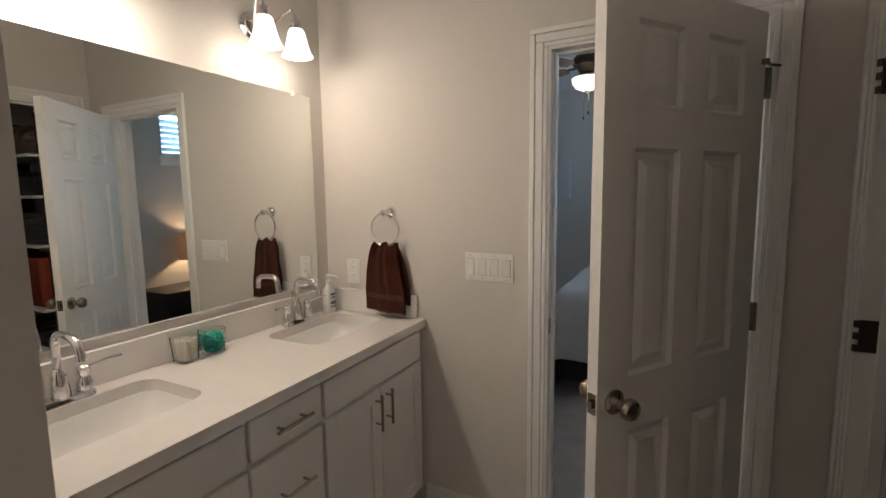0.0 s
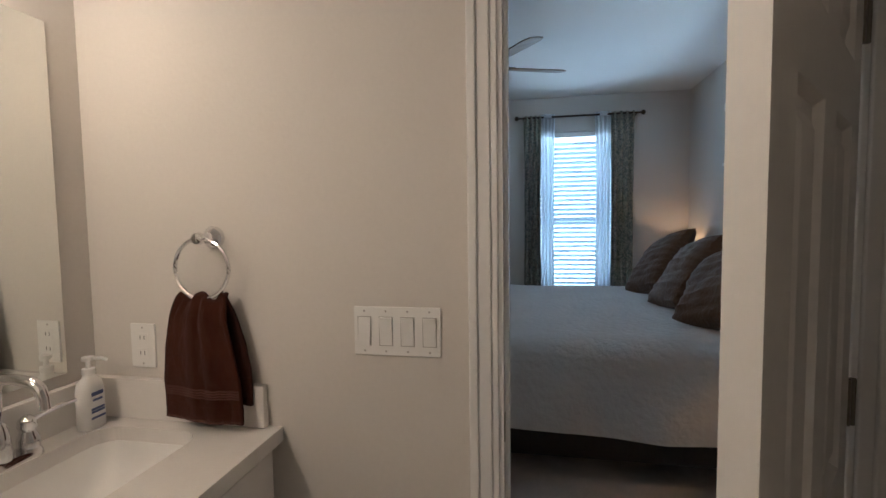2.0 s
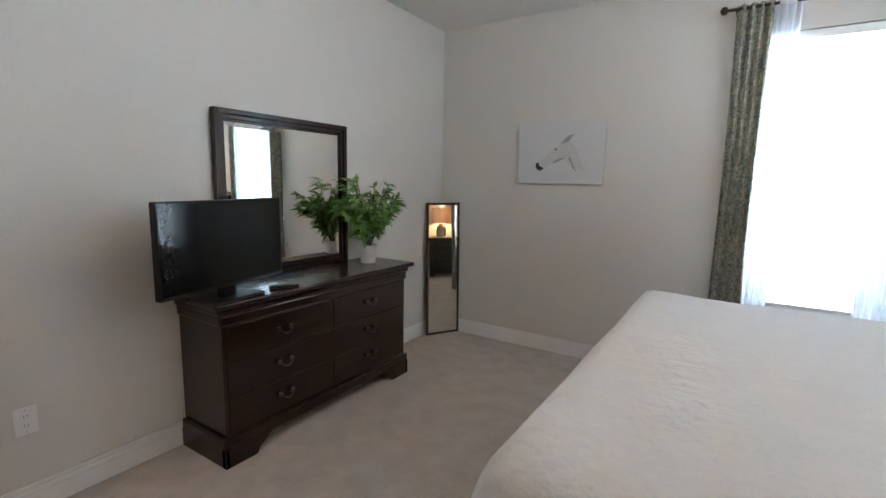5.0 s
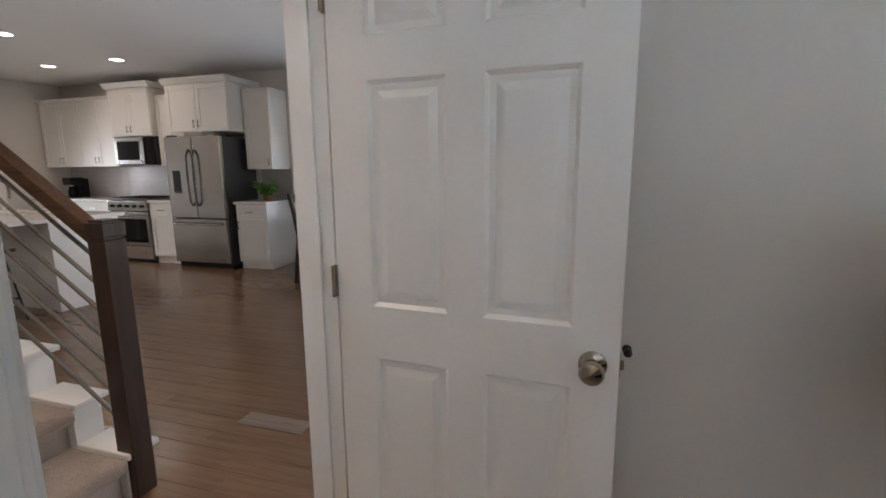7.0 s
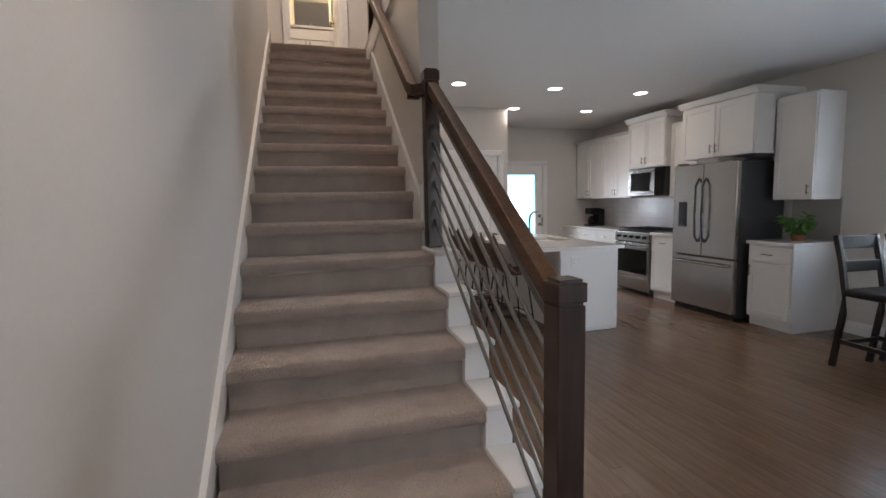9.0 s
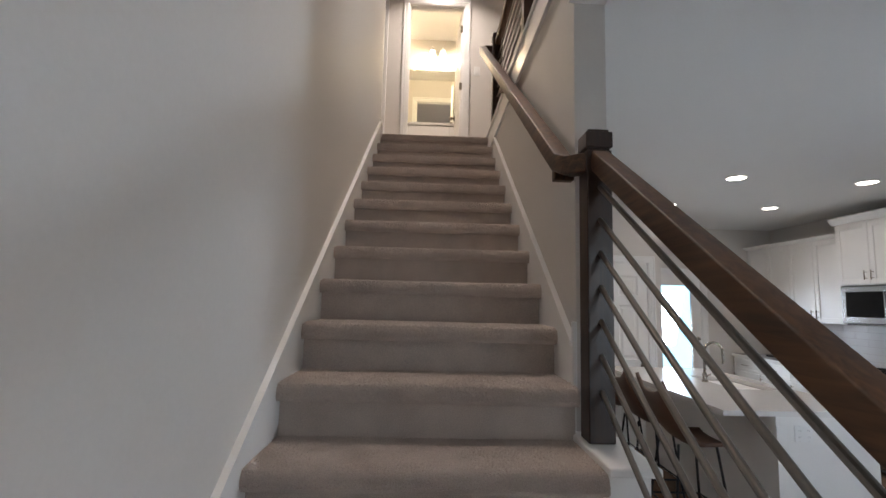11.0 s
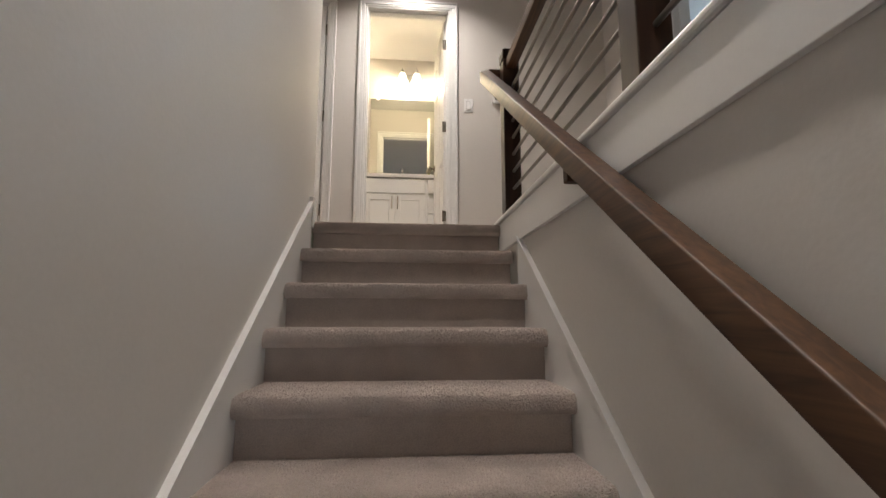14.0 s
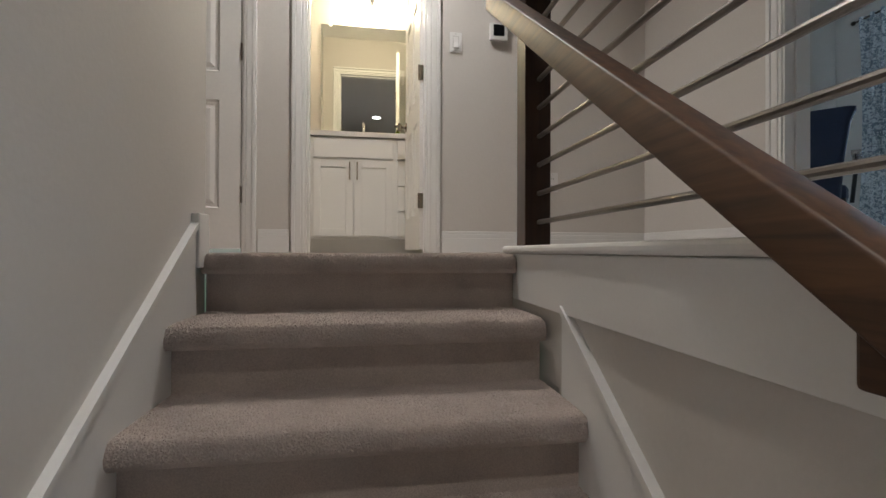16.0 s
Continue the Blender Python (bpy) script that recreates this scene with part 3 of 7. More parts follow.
def skirt(xa, xb, y0, y1, lift):
    """A sloping skirt board with a narrow cap bead."""
    zl = lambda y: RISE + y * sl + lift + (y - 3.5) * 0.017
    bm = bmesh.new()
    poly = [(y0, max(0, zl(y0) - 0.48)), (y1, zl(y1) - 0.48), (y1, zl(y1)), (y0, zl(y0))]
    prism(bm, poly, "x", xa, xb)
    cap = [(y0, zl(y0)), (y1, zl(y1)), (y1, zl(y1) + 0.020), (y0, zl(y0) + 0.020)]
    prism(bm, cap, "x", min(xa, xb) - (0.006 if xa > 0.5 else 0), max(xa, xb) + (0.006 if xa < 0.5 else 0))
    return bm


part("skirt_board", skirt(-0.05, -0.034, -0.20, 4.13, 0.088), M_TRIM, stairs, "white sloping skirt board")
part("skirt_return", boxes((-0.05, -0.026, 4.13, 4.215, 3.05, 3.215), b=0.004), M_TRIM, stairs)
part("skirt_board", skirt(0.968, 0.985, 1.650, 3.80, 0.10), M_TRIM, stairs, "white sloping skirt board")
part("skirt_foot", boxes((0.968, 0.985, 1.636, 1.654, 1.20, 1.49), b=0.003), M_TRIM, stairs)
# upper rim of the stairwell
part("fascia", boxes((0.968, 0.985, 1.649, 4.215, 2.940, 3.094), (0.962, 1.12, 0.3, 1.648, 2.705, 3.094), b=0.002), M_TRIM, stairs, "white fascia under the ledge")
part("ledge_cap", boxes((0.956, 1.135, 0.3, 4.31, 3.096, 3.122), b=0.009), M_TRIM, stairs, "white rounded ledge cap")

# ---- lower balustrade ----
rail1 = thing("stair_railing", 1.01, 0.02, 0.0, "dark stained newel posts with sloping handrail and steel rods", "railing")


def newel(x, y, z0, z1, s=0.108):
    h = s / 2
    bm = boxes((x - h, x + h, y - h, y + h, z0, z1 - 0.075), b=0.004)
    box(bm, x - h + 0.006, x + h - 0.006, y - h + 0.006, y + h - 0.006, z1 - 0.076, z1 - 0.066)
    box(bm, x - h - 0.003, x + h + 0.003, y - h - 0.003, y + h + 0.003, z1 - 0.066, z1 - 0.010, b=0.004)
    prism(bm, [(x - h + 0.008, y - h + 0.008), (x + h - 0.008, y - h + 0.008), (x + h - 0.008, y + h - 0.008), (x - h + 0.008, y + h - 0.008)], "z", z1 - 0.011, z1)
    return bm


part("newel_post", newel(1.020, 0.018, 0.0, 1.155, 0.088), M_POST, rail1, "square dark newel post with cap")
part("newel_post", newel(1.022, 1.545, 1.112, 2.150, 0.086), M_POST, rail1, "square dark newel post with cap")
part("handrail", sweep(bmesh.new(), [(1.016, 0.060, 1.090), (1.022, 1.504, 2.040)], 0.03, flat=(0.058, 0.062)), M_RAIL, rail1, smooth=True)
for k in range(7):
    z = 0.985 - 0.112 * k
    part("rod", sweep(bmesh.new(), [(1.016, 0.058, z), (1.022, 1.504, z + 0.962)], 0.0085), M_ROD, rail1)

# ---- wall handrail ----
rail2 = thing("wall_handrail", 0.925, 1.5, 2.0, "dark stained wall-mounted wooden handrail", "handrail")
HR = [(1.022, 1.535, 2.040), (0.975, 1.548, 2.035), (0.938, 1.575, 2.035), (0.926, 1.63, 2.067), (0.924, 2.9, 2.994), (0.915, 4.26, 4.000), (0.92, 4.30, 4.027), (0.95, 4.315, 4.035), (1.03, 4.315, 4.035)]
part("rail", sweep(bmesh.new(), HR, 0.03, flat=(0.062, 0.066)), M_RAIL, rail2, smooth=True)
for yy in (1.675, 3.00):
    zz = 2.045 + (yy - 1.60) * 0.731 - 0.034
    part("bracket", boxes((0.910, 0.985, yy - 0.020, yy + 0.020, zz - 0.058, zz + 0.006), b=0.006), M_RAIL, rail2)

# ---- upper balustrade ----
rail3 = thing("landing_railing", 1.04, 4.25, 3.13, "dark landing posts and top rail with horizontal steel rods", "railing")
for py in (4.25, 2.78, 1.40):
    part("post", newel(1.055, py, 3.122, 4.16, 0.094), M_POST, rail3)
part("top_rail", sweep(bmesh.new(), [(1.055, 0.31, 4.06), (1.055, 4.20, 4.06)], 0.03, flat=(0.058, 0.062)), M_RAIL, rail3, smooth=True)
for k in range(8):
    part("rod", sweep(bmesh.new(), [(1.058, 0.31, 3.206 + 0.1 * k), (1.058, 4.205, 3.206 + 0.1 * k)], 0.0085), M_ROD, rail3)


# ---- shapes for things ----
def rrect(cx, cy, w, h, r, z, n=5):
    """A rounded rectangle ring."""
    out = []
    for k, (sx, sy) in enumerate(((1, 1), (-1, 1), (-1, -1), (1, -1))):
        for i in range(n):
            a = math.pi / 2 * (k + i / (n - 1))
            out.append((cx + sx * (w / 2 - r) + r * math.cos(a), cy + sy * (h / 2 - r) + r * math.sin(a), z))
    return out


def plate(x0, x1, y0, y1, z0, z1, holes):
    """A horizontal slab with rectangular openings (x0, x1, y0, y1)."""
    xs = sorted({x0, x1, *[h[0] for h in holes], *[h[1] for h in holes]})
    ys = sorted({y0, y1, *[h[2] for h in holes], *[h[3] for h in holes]})
    bm = bmesh.new()
    p = {}

    def v(i, k, z):
        if (i, k, z) not in p:
            p[(i, k, z)] = bm.verts.new((xs[i], ys[k], z))
        return p[(i, k, z)]

    def full(i, k):
        if not (0 <= i < len(xs) - 1 and 0 <= k < len(ys) - 1):
            return False
        x, y = (xs[i] + xs[i + 1]) / 2, (ys[k] + ys[k + 1]) / 2
        return not any(h[0] < x < h[1] and h[2] < y < h[3] for h in holes)

    for i in range(len(xs) - 1):
        for k in range(len(ys) - 1):
            if full(i, k):
                for z in (z0, z1):
                    bm.faces.new((v(i, k, z), v(i + 1, k, z), v(i + 1, k + 1, z), v(i, k + 1, z)))
                for di, dk, e in ((-1, 0, ((i, k), (i, k + 1))), (1, 0, ((i + 1, k), (i + 1, k + 1))), (0, -1, ((i, k), (i + 1, k))), (0, 1, ((i, k + 1), (i + 1, k + 1)))):
                    if not full(i + di, k + dk):
                        bm.faces.new((v(*e[0], z0), v(*e[1], z0), v(*e[1], z1), v(*e[0], z1)))
    return bm


def cushion(w, h, t, puff=0.35, n=14, seed=0, pointy=0.06):
    """A soft pillow lying in x, y about the origin; corners drawn out, surface rumpled."""
    bm = bmesh.new()
    top, bot = {}, {}
    for i in range(n + 1):
        for k in range(n + 1):
            u, v = 2 * i / n - 1, 2 * k / n - 1
            d = max(0.0, (1 - abs(u) ** 2.4) * (1 - abs(v) ** 2.4)) ** puff
            pull = 1 - pointy * (1 - abs(u * v)) * max(abs(u), abs(v))
            x, y = u * w / 2 * pull, v * h / 2 * pull
            r = noise.noise(Vector((u * 2.2, v * 2.2, seed * 9.1))) * 0.18
            z = t / 2 * d * (1 + r)
            top[i, k] = bm.verts.new((x, y, z))
            edge = i in (0, n) or k in (0, n)
            bot[i, k] = top[i, k] if edge else bm.verts.new((x, y, -z * 0.9))
    for i in range(n):
        for k in range(n):
            bm.faces.new((top[i, k], top[i + 1, k], top[i + 1, k + 1], top[i, k + 1]))
            f = (bot[i, k], bot[i, k + 1], bot[i + 1, k + 1], bot[i + 1, k])
            if len(set(f)) == 4:
                try:
                    bm.faces.new(f)
                except ValueError:
                    pass
    return bm


def placed(bm, m):
    bmesh.ops.transform(bm, matrix=m, verts=bm.verts)
    return bm


def shaker(name, parent, axis, face, out, u0, u1, z0, z1, t=0.019, rim=0.055, material=None, flat=False):
    """A cabinet door or drawer front with a recessed centre, proud of a face."""
    bm = bmesh.new()

    def b(ua, ub, za, zb, d0, d1, bev=0.002):
        f0, f1 = sorted((face + out * d0, face + out * d1))
        box(bm, *((f0, f1, ua, ub, za, zb) if axis == "x" else (ua, ub, f0, f1, za, zb)), b=bev, seg=1)
    if flat:
        b(u0, u1, z0, z1, 0, t, 0.003)
    else:
        b(u0, u0 + rim, z0, z1, 0, t)
        b(u1 - rim, u1, z0, z1, 0, t)
        b(u0 + rim, u1 - rim, z0, z0 + rim, 0, t)
        b(u0 + rim, u1 - rim, z1 - rim, z1, 0, t)
        b(u0 + rim - 0.002, u1 - rim + 0.002, z0 + rim - 0.002, z1 - rim + 0.002, 0, t - 0.009, 0)
    return part(name, bm, material or M_CAB, parent)


def bar_handle(parent, axis, face, out, u, z, length, upright, material=None):
    """A round bar pull on two feet."""
    bm = bmesh.new()

    def p(d, a, zz):
        return (face + out * d, a, zz) if axis == "x" else (a, face + out * d, zz)
    ends = [(u, z - length / 2), (u, z + length / 2)] if upright else [(u - length / 2, z), (u + length / 2, z)]
    sweep(bm, [p(0.030, *ends[0]), p(0.030, *ends[1])], 0.0055, 8)
    for f in (0.18, 0.82):
        a = ends[0][0] + (ends[1][0] - ends[0][0]) * f
        zz = ends[0][1] + (ends[1][1] - ends[0][1]) * f
        sweep(bm, [p(0.0, a, zz), p(0.030, a, zz)], 0.0045, 8)
    return part("handle", bm, material or M_NICKEL, parent, "brushed steel bar handle", smooth=True)


def panel_door(name, x, y, z, turn, width, label, knob_z=0.89, hinge_z=(0.30, 1.06, 1.80), height=2.02, hinge_face=1, material=None, edge=0.003, hinge_mat=None, top_rail=0.145):
    """A six-panel door leaf; local x runs from the hinge to the latch."""
    d = thing(name, x, y, z, label, "door", turn=turn)
    mt = material or M_DOOR
    h, t, st = height, 0.0175, 0.112
    mid0, mid1 = width / 2 - 0.048, width / 2 + 0.048
    zs = (0.012, 0.225, 0.80, 0.95, 1.545, 1.65, h - top_rail, h)
    bm = bmesh.new()
    for x0, x1 in ((edge, st), (width - st, width - 0.003)):
        box(bm, x0, x1, -t, t, zs[0], h)
    for a, c in ((0, 1), (2, 3), (4, 5), (6, 7)):
        box(bm, st, width - st, -t, t, zs[a], zs[c])
    for a, c in ((1, 2), (3, 4), (5, 6)):
        box(bm, mid0, mid1, -t, t, zs[a], zs[c])
    leaf = part("leaf", bm, mt, d, local=True)
    for z0, z1 in ((zs[1], zs[2]), (zs[3], zs[4]), (zs[5], zs[6])):
        for x0, x1 in ((st, mid0), (mid1, width - st)):
            pb = bmesh.new()
            for s in (-1, 1):
                rings = []
                for ins, dep in ((0.0, 0.0175), (0.010, 0.006), (0.026, 0.0055), (0.046, 0.0145), (0.050, 0.015)):
                    rings.append([(x0 + ins, s * dep, z0 + ins), (x1 - ins, s * dep, z0 + ins), (x1 - ins, s * dep, z1 - ins), (x0 + ins, s * dep, z1 - ins)])
                vr = [[pb.verts.new(q) for q in r] for r in rings]
                for a, c in zip(vr, vr[1:]):
                    for i in range(4):
                        pb.faces.new((a[i], a[(i + 1) % 4], c[(i + 1) % 4], c[i]))
                pb.faces.new(vr[-1])
            part("panel", pb, mt, leaf, local=True)
    kx, kz = width - 0.062, knob_z
    for s in (-1, 1):
        kb = bmesh.new()
        prof = [(0.033, 0.0), (0.033, 0.006), (0.026, 0.010), (0.012, 0.014), (0.011, 0.030), (0.020, 0.036), (0.028, 0.046), (0.029, 0.056), (0.024, 0.066), (0.010, 0.071), (0.001, 0.072)]
        rings = [[(kx + r * math.cos(2 * math.pi * i / 20), s * (t + dd), kz + r * math.sin(2 * math.pi * i / 20)) for i in range(20)] for r, dd in prof]
        part("knob", ring_loft(kb, rings), M_NICKEL, d, "satin nickel round knob", smooth=True, local=True)
    lb = boxes((width - 0.004, width - 0.0015, -0.013, 0.013, kz - 0.028, kz + 0.028))
    box(lb, width - 0.003, width + 0.007, -0.006, 0.006, kz - 0.010, kz + 0.010)
    part("latch", lb, M_NICKEL, d, local=True)
    for hz in hinge_z:
        hb = bmesh.new()
        sweep(hb, [(0.0, hinge_face * (t + 0.005), hz - 0.045), (0.0, hinge_face * (t + 0.005), hz + 0.045)], 0.0055, 8)
        box(hb, -0.005, edge, hinge_face * t - 0.02, hinge_face * t + 0.004, hz - 0.044, hz + 0.044)
        part("hinge", hb, hinge_mat or M_NICKEL, d, "metal butt hinge", local=True)
    return d


def switch_plate(name, axis, face, out, u0, u1, z0, z1, count, label, outlet=False):
    cu, cz = (u0 + u1) / 2, (z0 + z1) / 2
    d = thing(name, *((face, cu, z0) if axis == "x" else (cu, face, z0)), label, "outlet" if outlet else "switch")

    def bb(ua, ub, za, zb, d0, d1, bev=0.001):
        f0, f1 = sorted((face + out * d0, face + out * d1))
        return boxes((f0, f1, ua, ub, za, zb) if axis == "x" else (ua, ub, f0, f1, za, zb), b=bev)
    part("plate", bb(u0, u1, z0, z1, 0.0005, 0.006, 0.002), M_PLATE, d)
    w = (u1 - u0) / count
    for i in range(count):
        c = u0 + w * (i + 0.5)
        if outlet:
            for dz in (-0.020, 0.020):
                part("socket", bb(c - 0.016, c + 0.016, cz + dz - 0.013, cz + dz + 0.013, 0.006, 0.0075), M_PLATE, d)
                for du in (-0.006, 0.006):
                    part("slot", bb(c + du - 0.001, c + du + 0.001, cz + dz - 0.004, cz + dz + 0.006, 0.0074, 0.0079, 0), M_SLOT, d)
        else:
            # grey plate stands in for the shadow line round the rocker
            part("rocker_gap_shade", bb(c - 0.0168, c + 0.0168, cz - 0.0345, cz + 0.0345, 0.0055, 0.0063, 0), M_GAPSHADE_SCREW, d)
            rb = bmesh.new()
            s = 1 if i < count - 1 else -1
            pts = [(0.0063, cz - 0.0325), (0.0105 - 0.0030 * s, cz - 0.0325), (0.0088, cz), (0.0105 + 0.0030 * s, cz + 0.0325), (0.0063, cz + 0.0325)]
            ua, ub = c - 0.0145, c + 0.0145
            if axis == "x":
                prism(rb, [(face + out * a, q) for a, q in pts], "y", ua, ub)
            else:
                prism(rb, [(face + out * a, q) for a, q in pts], "x", ua, ub)
            part("rocker", rb, M_PLATE, d)
        for dz in (-0.047, 0.047):
            part("screw", bb(c - 0.0022, c + 0.0022, cz + dz - 0.0022, cz + dz + 0.0022, 0.0058, 0.0066, 0), M_GAPSHADE_SCREW, d)
    return d


# ---- bathroom ----
VF = -0.670
vanity = thing("vanity_cabinet", VF, -0.18, 0.0, "white painted double vanity cabinet with drawers between doors", "vanity")
part("body", boxes((VF, -0.167, -0.943, 0.578, 0.10, 0.74), (VF, VF + 0.03, -0.943, 0.578, 0.74, 0.862), (-0.185, -0.167, -0.943, 0.578, 0.74, 0.862), (VF + 0.03, -0.185, -0.943, -0.925, 0.74, 0.862), (VF + 0.03, -0.185, 0.56, 0.578, 0.74, 0.862), (VF + 0.03, -0.185, -0.29, -0.01, 0.74, 0.862), (VF + 0.07, -0.167, -0.943, 0.578, 0.0, 0.10)), M_CAB, vanity)
for y0, y1 in ((-0.925, -0.30), (0.005, 0.56)):
    shaker("false_front", vanity, "x", VF, -1, y0, y1, 0.728, 0.848, flat=True)
    ym = (y0 + y1) / 2
    for a, c, hy in ((y0, ym - 0.002, ym - 0.035), (ym + 0.002, y1, ym + 0.035)):
        dr = shaker("door", vanity, "x", VF, -1, a, c, 0.115, 0.712)
        bar_handle(dr, "x", VF - 0.019, -1, hy, 0.625, 0.14, True)
for z0, z1 in ((0.728, 0.848), (0.455, 0.712), (0.115, 0.44)):
    dr = shaker("drawer", vanity, "x", VF, -1, -0.286, -0.009, z0, z1, flat=True)
    bar_handle(dr, "x", VF - 0.019, -1, -0.1475, (z0 + z1) / 2, 0.14, False)
SINKS = ((-0.395, -0.665), (-0.395, 0.205))
ct = thing("vanity_countertop", -0.44, -0.18, 0.862, "pale quartz double-sink countertop with backsplash", "countertop")
slab = plate(-0.708, -0.167, -0.943, 0.578, 0.864, 0.900, [(cx - 0.14, cx + 0.14, cy - 0.215, cy + 0.215) for cx, cy in SINKS])
for cx, cy in SINKS:
    # rounded corners of the cut-outs
    for sx in (-1, 1):
        for sy in (-1, 1):
            px, py, r = cx + sx * 0.14, cy + sy * 0.215, 0.055
            poly = [(px, py)] + [(px - sx * r + sx * r * math.cos(a), py - sy * r + sy * r * math.sin(a)) for a in [math.pi / 16 * k for k in range(9)]]
            lo, hi = [slab.verts.new((*q, 0.8642)) for q in poly], [slab.verts.new((*q, 0.9)) for q in poly]
            slab.faces.new(hi)
            for k in range(1, 9):
                slab.faces.new((lo[k], lo[k + 1], hi[k + 1], hi[k]))
part("slab", slab, M_QUARTZ, ct)
part("backsplash", boxes((-0.187, -0.167, -0.943, 0.578, 0.9005, 1.005), b=0.002), M_QUARTZ, ct)
part("side_splash", boxes((-0.67, -0.188, -0.943, -0.923, 0.9005, 1.005), b=0.002), M_QUARTZ, ct)
for cx, cy in SINKS:
    sink = thing("undermount_sink", cx, cy, 0.74, "white porcelain rectangular undermount sink", "sink", "vanity sinks")
    bm = bmesh.new()
    ring_loft(bm, [rrect(cx, cy, 0.32, 0.47, 0.05, 0.8635), rrect(cx, cy, 0.278, 0.428, 0.054, 0.8635), rrect(cx, cy, 0.268, 0.415, 0.056, 0.84), rrect(cx, cy, 0.238, 0.35, 0.06, 0.785), rrect(cx, cy, 0.17, 0.24, 0.05, 0.755), rrect(cx, cy, 0.05, 0.06, 0.02, 0.748)], False)
    bm.faces.new([v for v in bm.verts][-20:])
    part("basin", bm, M_PORCELAIN, sink, smooth=True)
    part("drain", lathe(bmesh.new(), [(0.022, 0), (0.022, 0.004), (0.017, 0.005), (0.001, 0.005)], cx, cy, 0.748), M_CHROME, sink, smooth=True)
    f = thing("centerset_faucet", -0.225, cy, 0.900, "chrome two-handle gooseneck bathroom faucet", "faucet", "vanity faucets")
    fb = bmesh.new()
    ring_loft(fb, [rrect(-0.225, cy, 0.056, 0.165, 0.026, 0.9005), rrect(-0.225, cy, 0.054, 0.163, 0.026, 0.910), rrect(-0.225, cy, 0.044, 0.15, 0.021, 0.918)])
    part("base", fb, M_CHROME, f, smooth=True)
    part("spout_body", lathe(bmesh.new(), [(0.024, 0), (0.023, 0.02), (0.019, 0.06), (0.015, 0.075), (0.012, 0.08)], -0.225, cy, 0.916), M_CHROME, f, smooth=True)
    arc = [(-0.225, cy, 0.98), (-0.225, cy, 1.03), (-0.227, cy, 1.06)]
    arc += [(-0.257 + 0.03 * math.cos(a), cy, 1.06 + 0.032 * math.sin(a)) for a in (0.3, 0.7, 1.1, 1.5)]
    arc += [(-0.29, cy, 1.092), (-0.325, cy, 1.088), (-0.342, cy, 1.076), (-0.348, cy, 1.058), (-0.35, cy, 1.035)]
    part("spout", sweep(bmesh.new(), arc, 0.0115, 12), M_CHROME, f, smooth=True)
    part("lift_rod", lathe(bmesh.new(), [(0.002, 0), (0.002, 0.06), (0.005, 0.062), (0.005, 0.074), (0.001, 0.076)], -0.2, cy, 0.96, 10), M_CHROME, f, smooth=True)
    for s in (-1, 1):
        hn = part("handle", lathe(bmesh.new(), [(0.021, 0), (0.021, 0.022), (0.016, 0.034), (0.014, 0.04), (0.018, 0.05), (0.016, 0.066), (0.006, 0.074), (0.001, 0.075)], -0.225, cy + s * 0.058, 0.916), M_CHROME, f, smooth=True)
        part("lever", sweep(bmesh.new(), [(-0.225, cy + s * 0.058, 0.975), (-0.245, cy + s * 0.115, 0.99), (-0.255, cy + s * 0.145, 0.992)], 0.005, 8), M_CHROME, hn, smooth=True)

bmir = thing("vanity_mirror", -0.167, -0.2, 1.035, "large frameless wall mirror above the vanity", "mirror")
part("glass", boxes((-0.172, -0.166, -0.862, 0.56, 1.035, 1.890), b=0.0012), M_MIRROR, bmir)
part("clip", boxes((-0.177, -0.1725, -0.765, -0.745, 1.880, 1.902), b=0.002), M_PLATE, bmir)


def vanity_light(cx, cy, cz, axis, s):
    """A two-shade bath light; s is the way out from the wall along the axis."""
    f = thing("vanity_light", cx, cy, cz, "chrome two-arm vanity light with frosted bell shades", "wall lamp", "vanity lights")

    def P(o, u, z):
        return (cx + s * o, cy + u, cz + z) if axis == "x" else (cx + u, cy + s * o, cz + z)
    rings = []
    for k, (w, o) in enumerate(((1.0, 0.001), (1.0, 0.010), (0.8, 0.016), (0.78, 0.024), (0.55, 0.030), (0.1, 0.034))):
        rings.append([P(o, 0.085 * w * math.cos(2 * math.pi * i / 28), 0.055 * w * math.sin(2 * math.pi * i / 28)) for i in range(28)])
    part("canopy", ring_loft(bmesh.new(), rings), M_CHROME, f, smooth=True)
    for u in (-0.08, 0.08):
        pts = [P(0.02, u * 0.3, 0.0), P(0.05, u * 0.6, 0.025), P(0.085, u * 0.9, 0.065), P(0.115, u, 0.078), P(0.133, u, 0.065), P(0.137, u, 0.03)]
        part("arm", sweep(bmesh.new(), pts, 0.0055, 8), M_CHROME, f, smooth=True)
        c = P(0.137, u, 0)
        part("socket_cup", lathe(bmesh.new(), [(0.012, 0.035), (0.022, 0.03), (0.024, 0.0), (0.022, -0.005)], *c), M_CHROME, f, smooth=True)
        sh = bmesh.new()
        prof = [(0.022, 0.0), (0.030, -0.008), (0.036, -0.03), (0.042, -0.06), (0.052, -0.09), (0.061, -0.105), (0.058, -0.105), (0.050, -0.088), (0.039, -0.058), (0.033, -0.03), (0.020, -0.006)]
        part("shade", ring_loft(sh, [[(c[0] + r * math.cos(2 * math.pi * i / 24), c[1] + r * math.sin(2 * math.pi * i / 24), c[2] + h) for i in range(24)] for r, h in prof], False), M_FROST, f, "lit frosted glass bell shade", smooth=True)
    return f


vanity_light(-0.165, -0.58, 2.105, "x", -1)
vanity_light(-0.165, 0.19, 2.105, "x", -1)


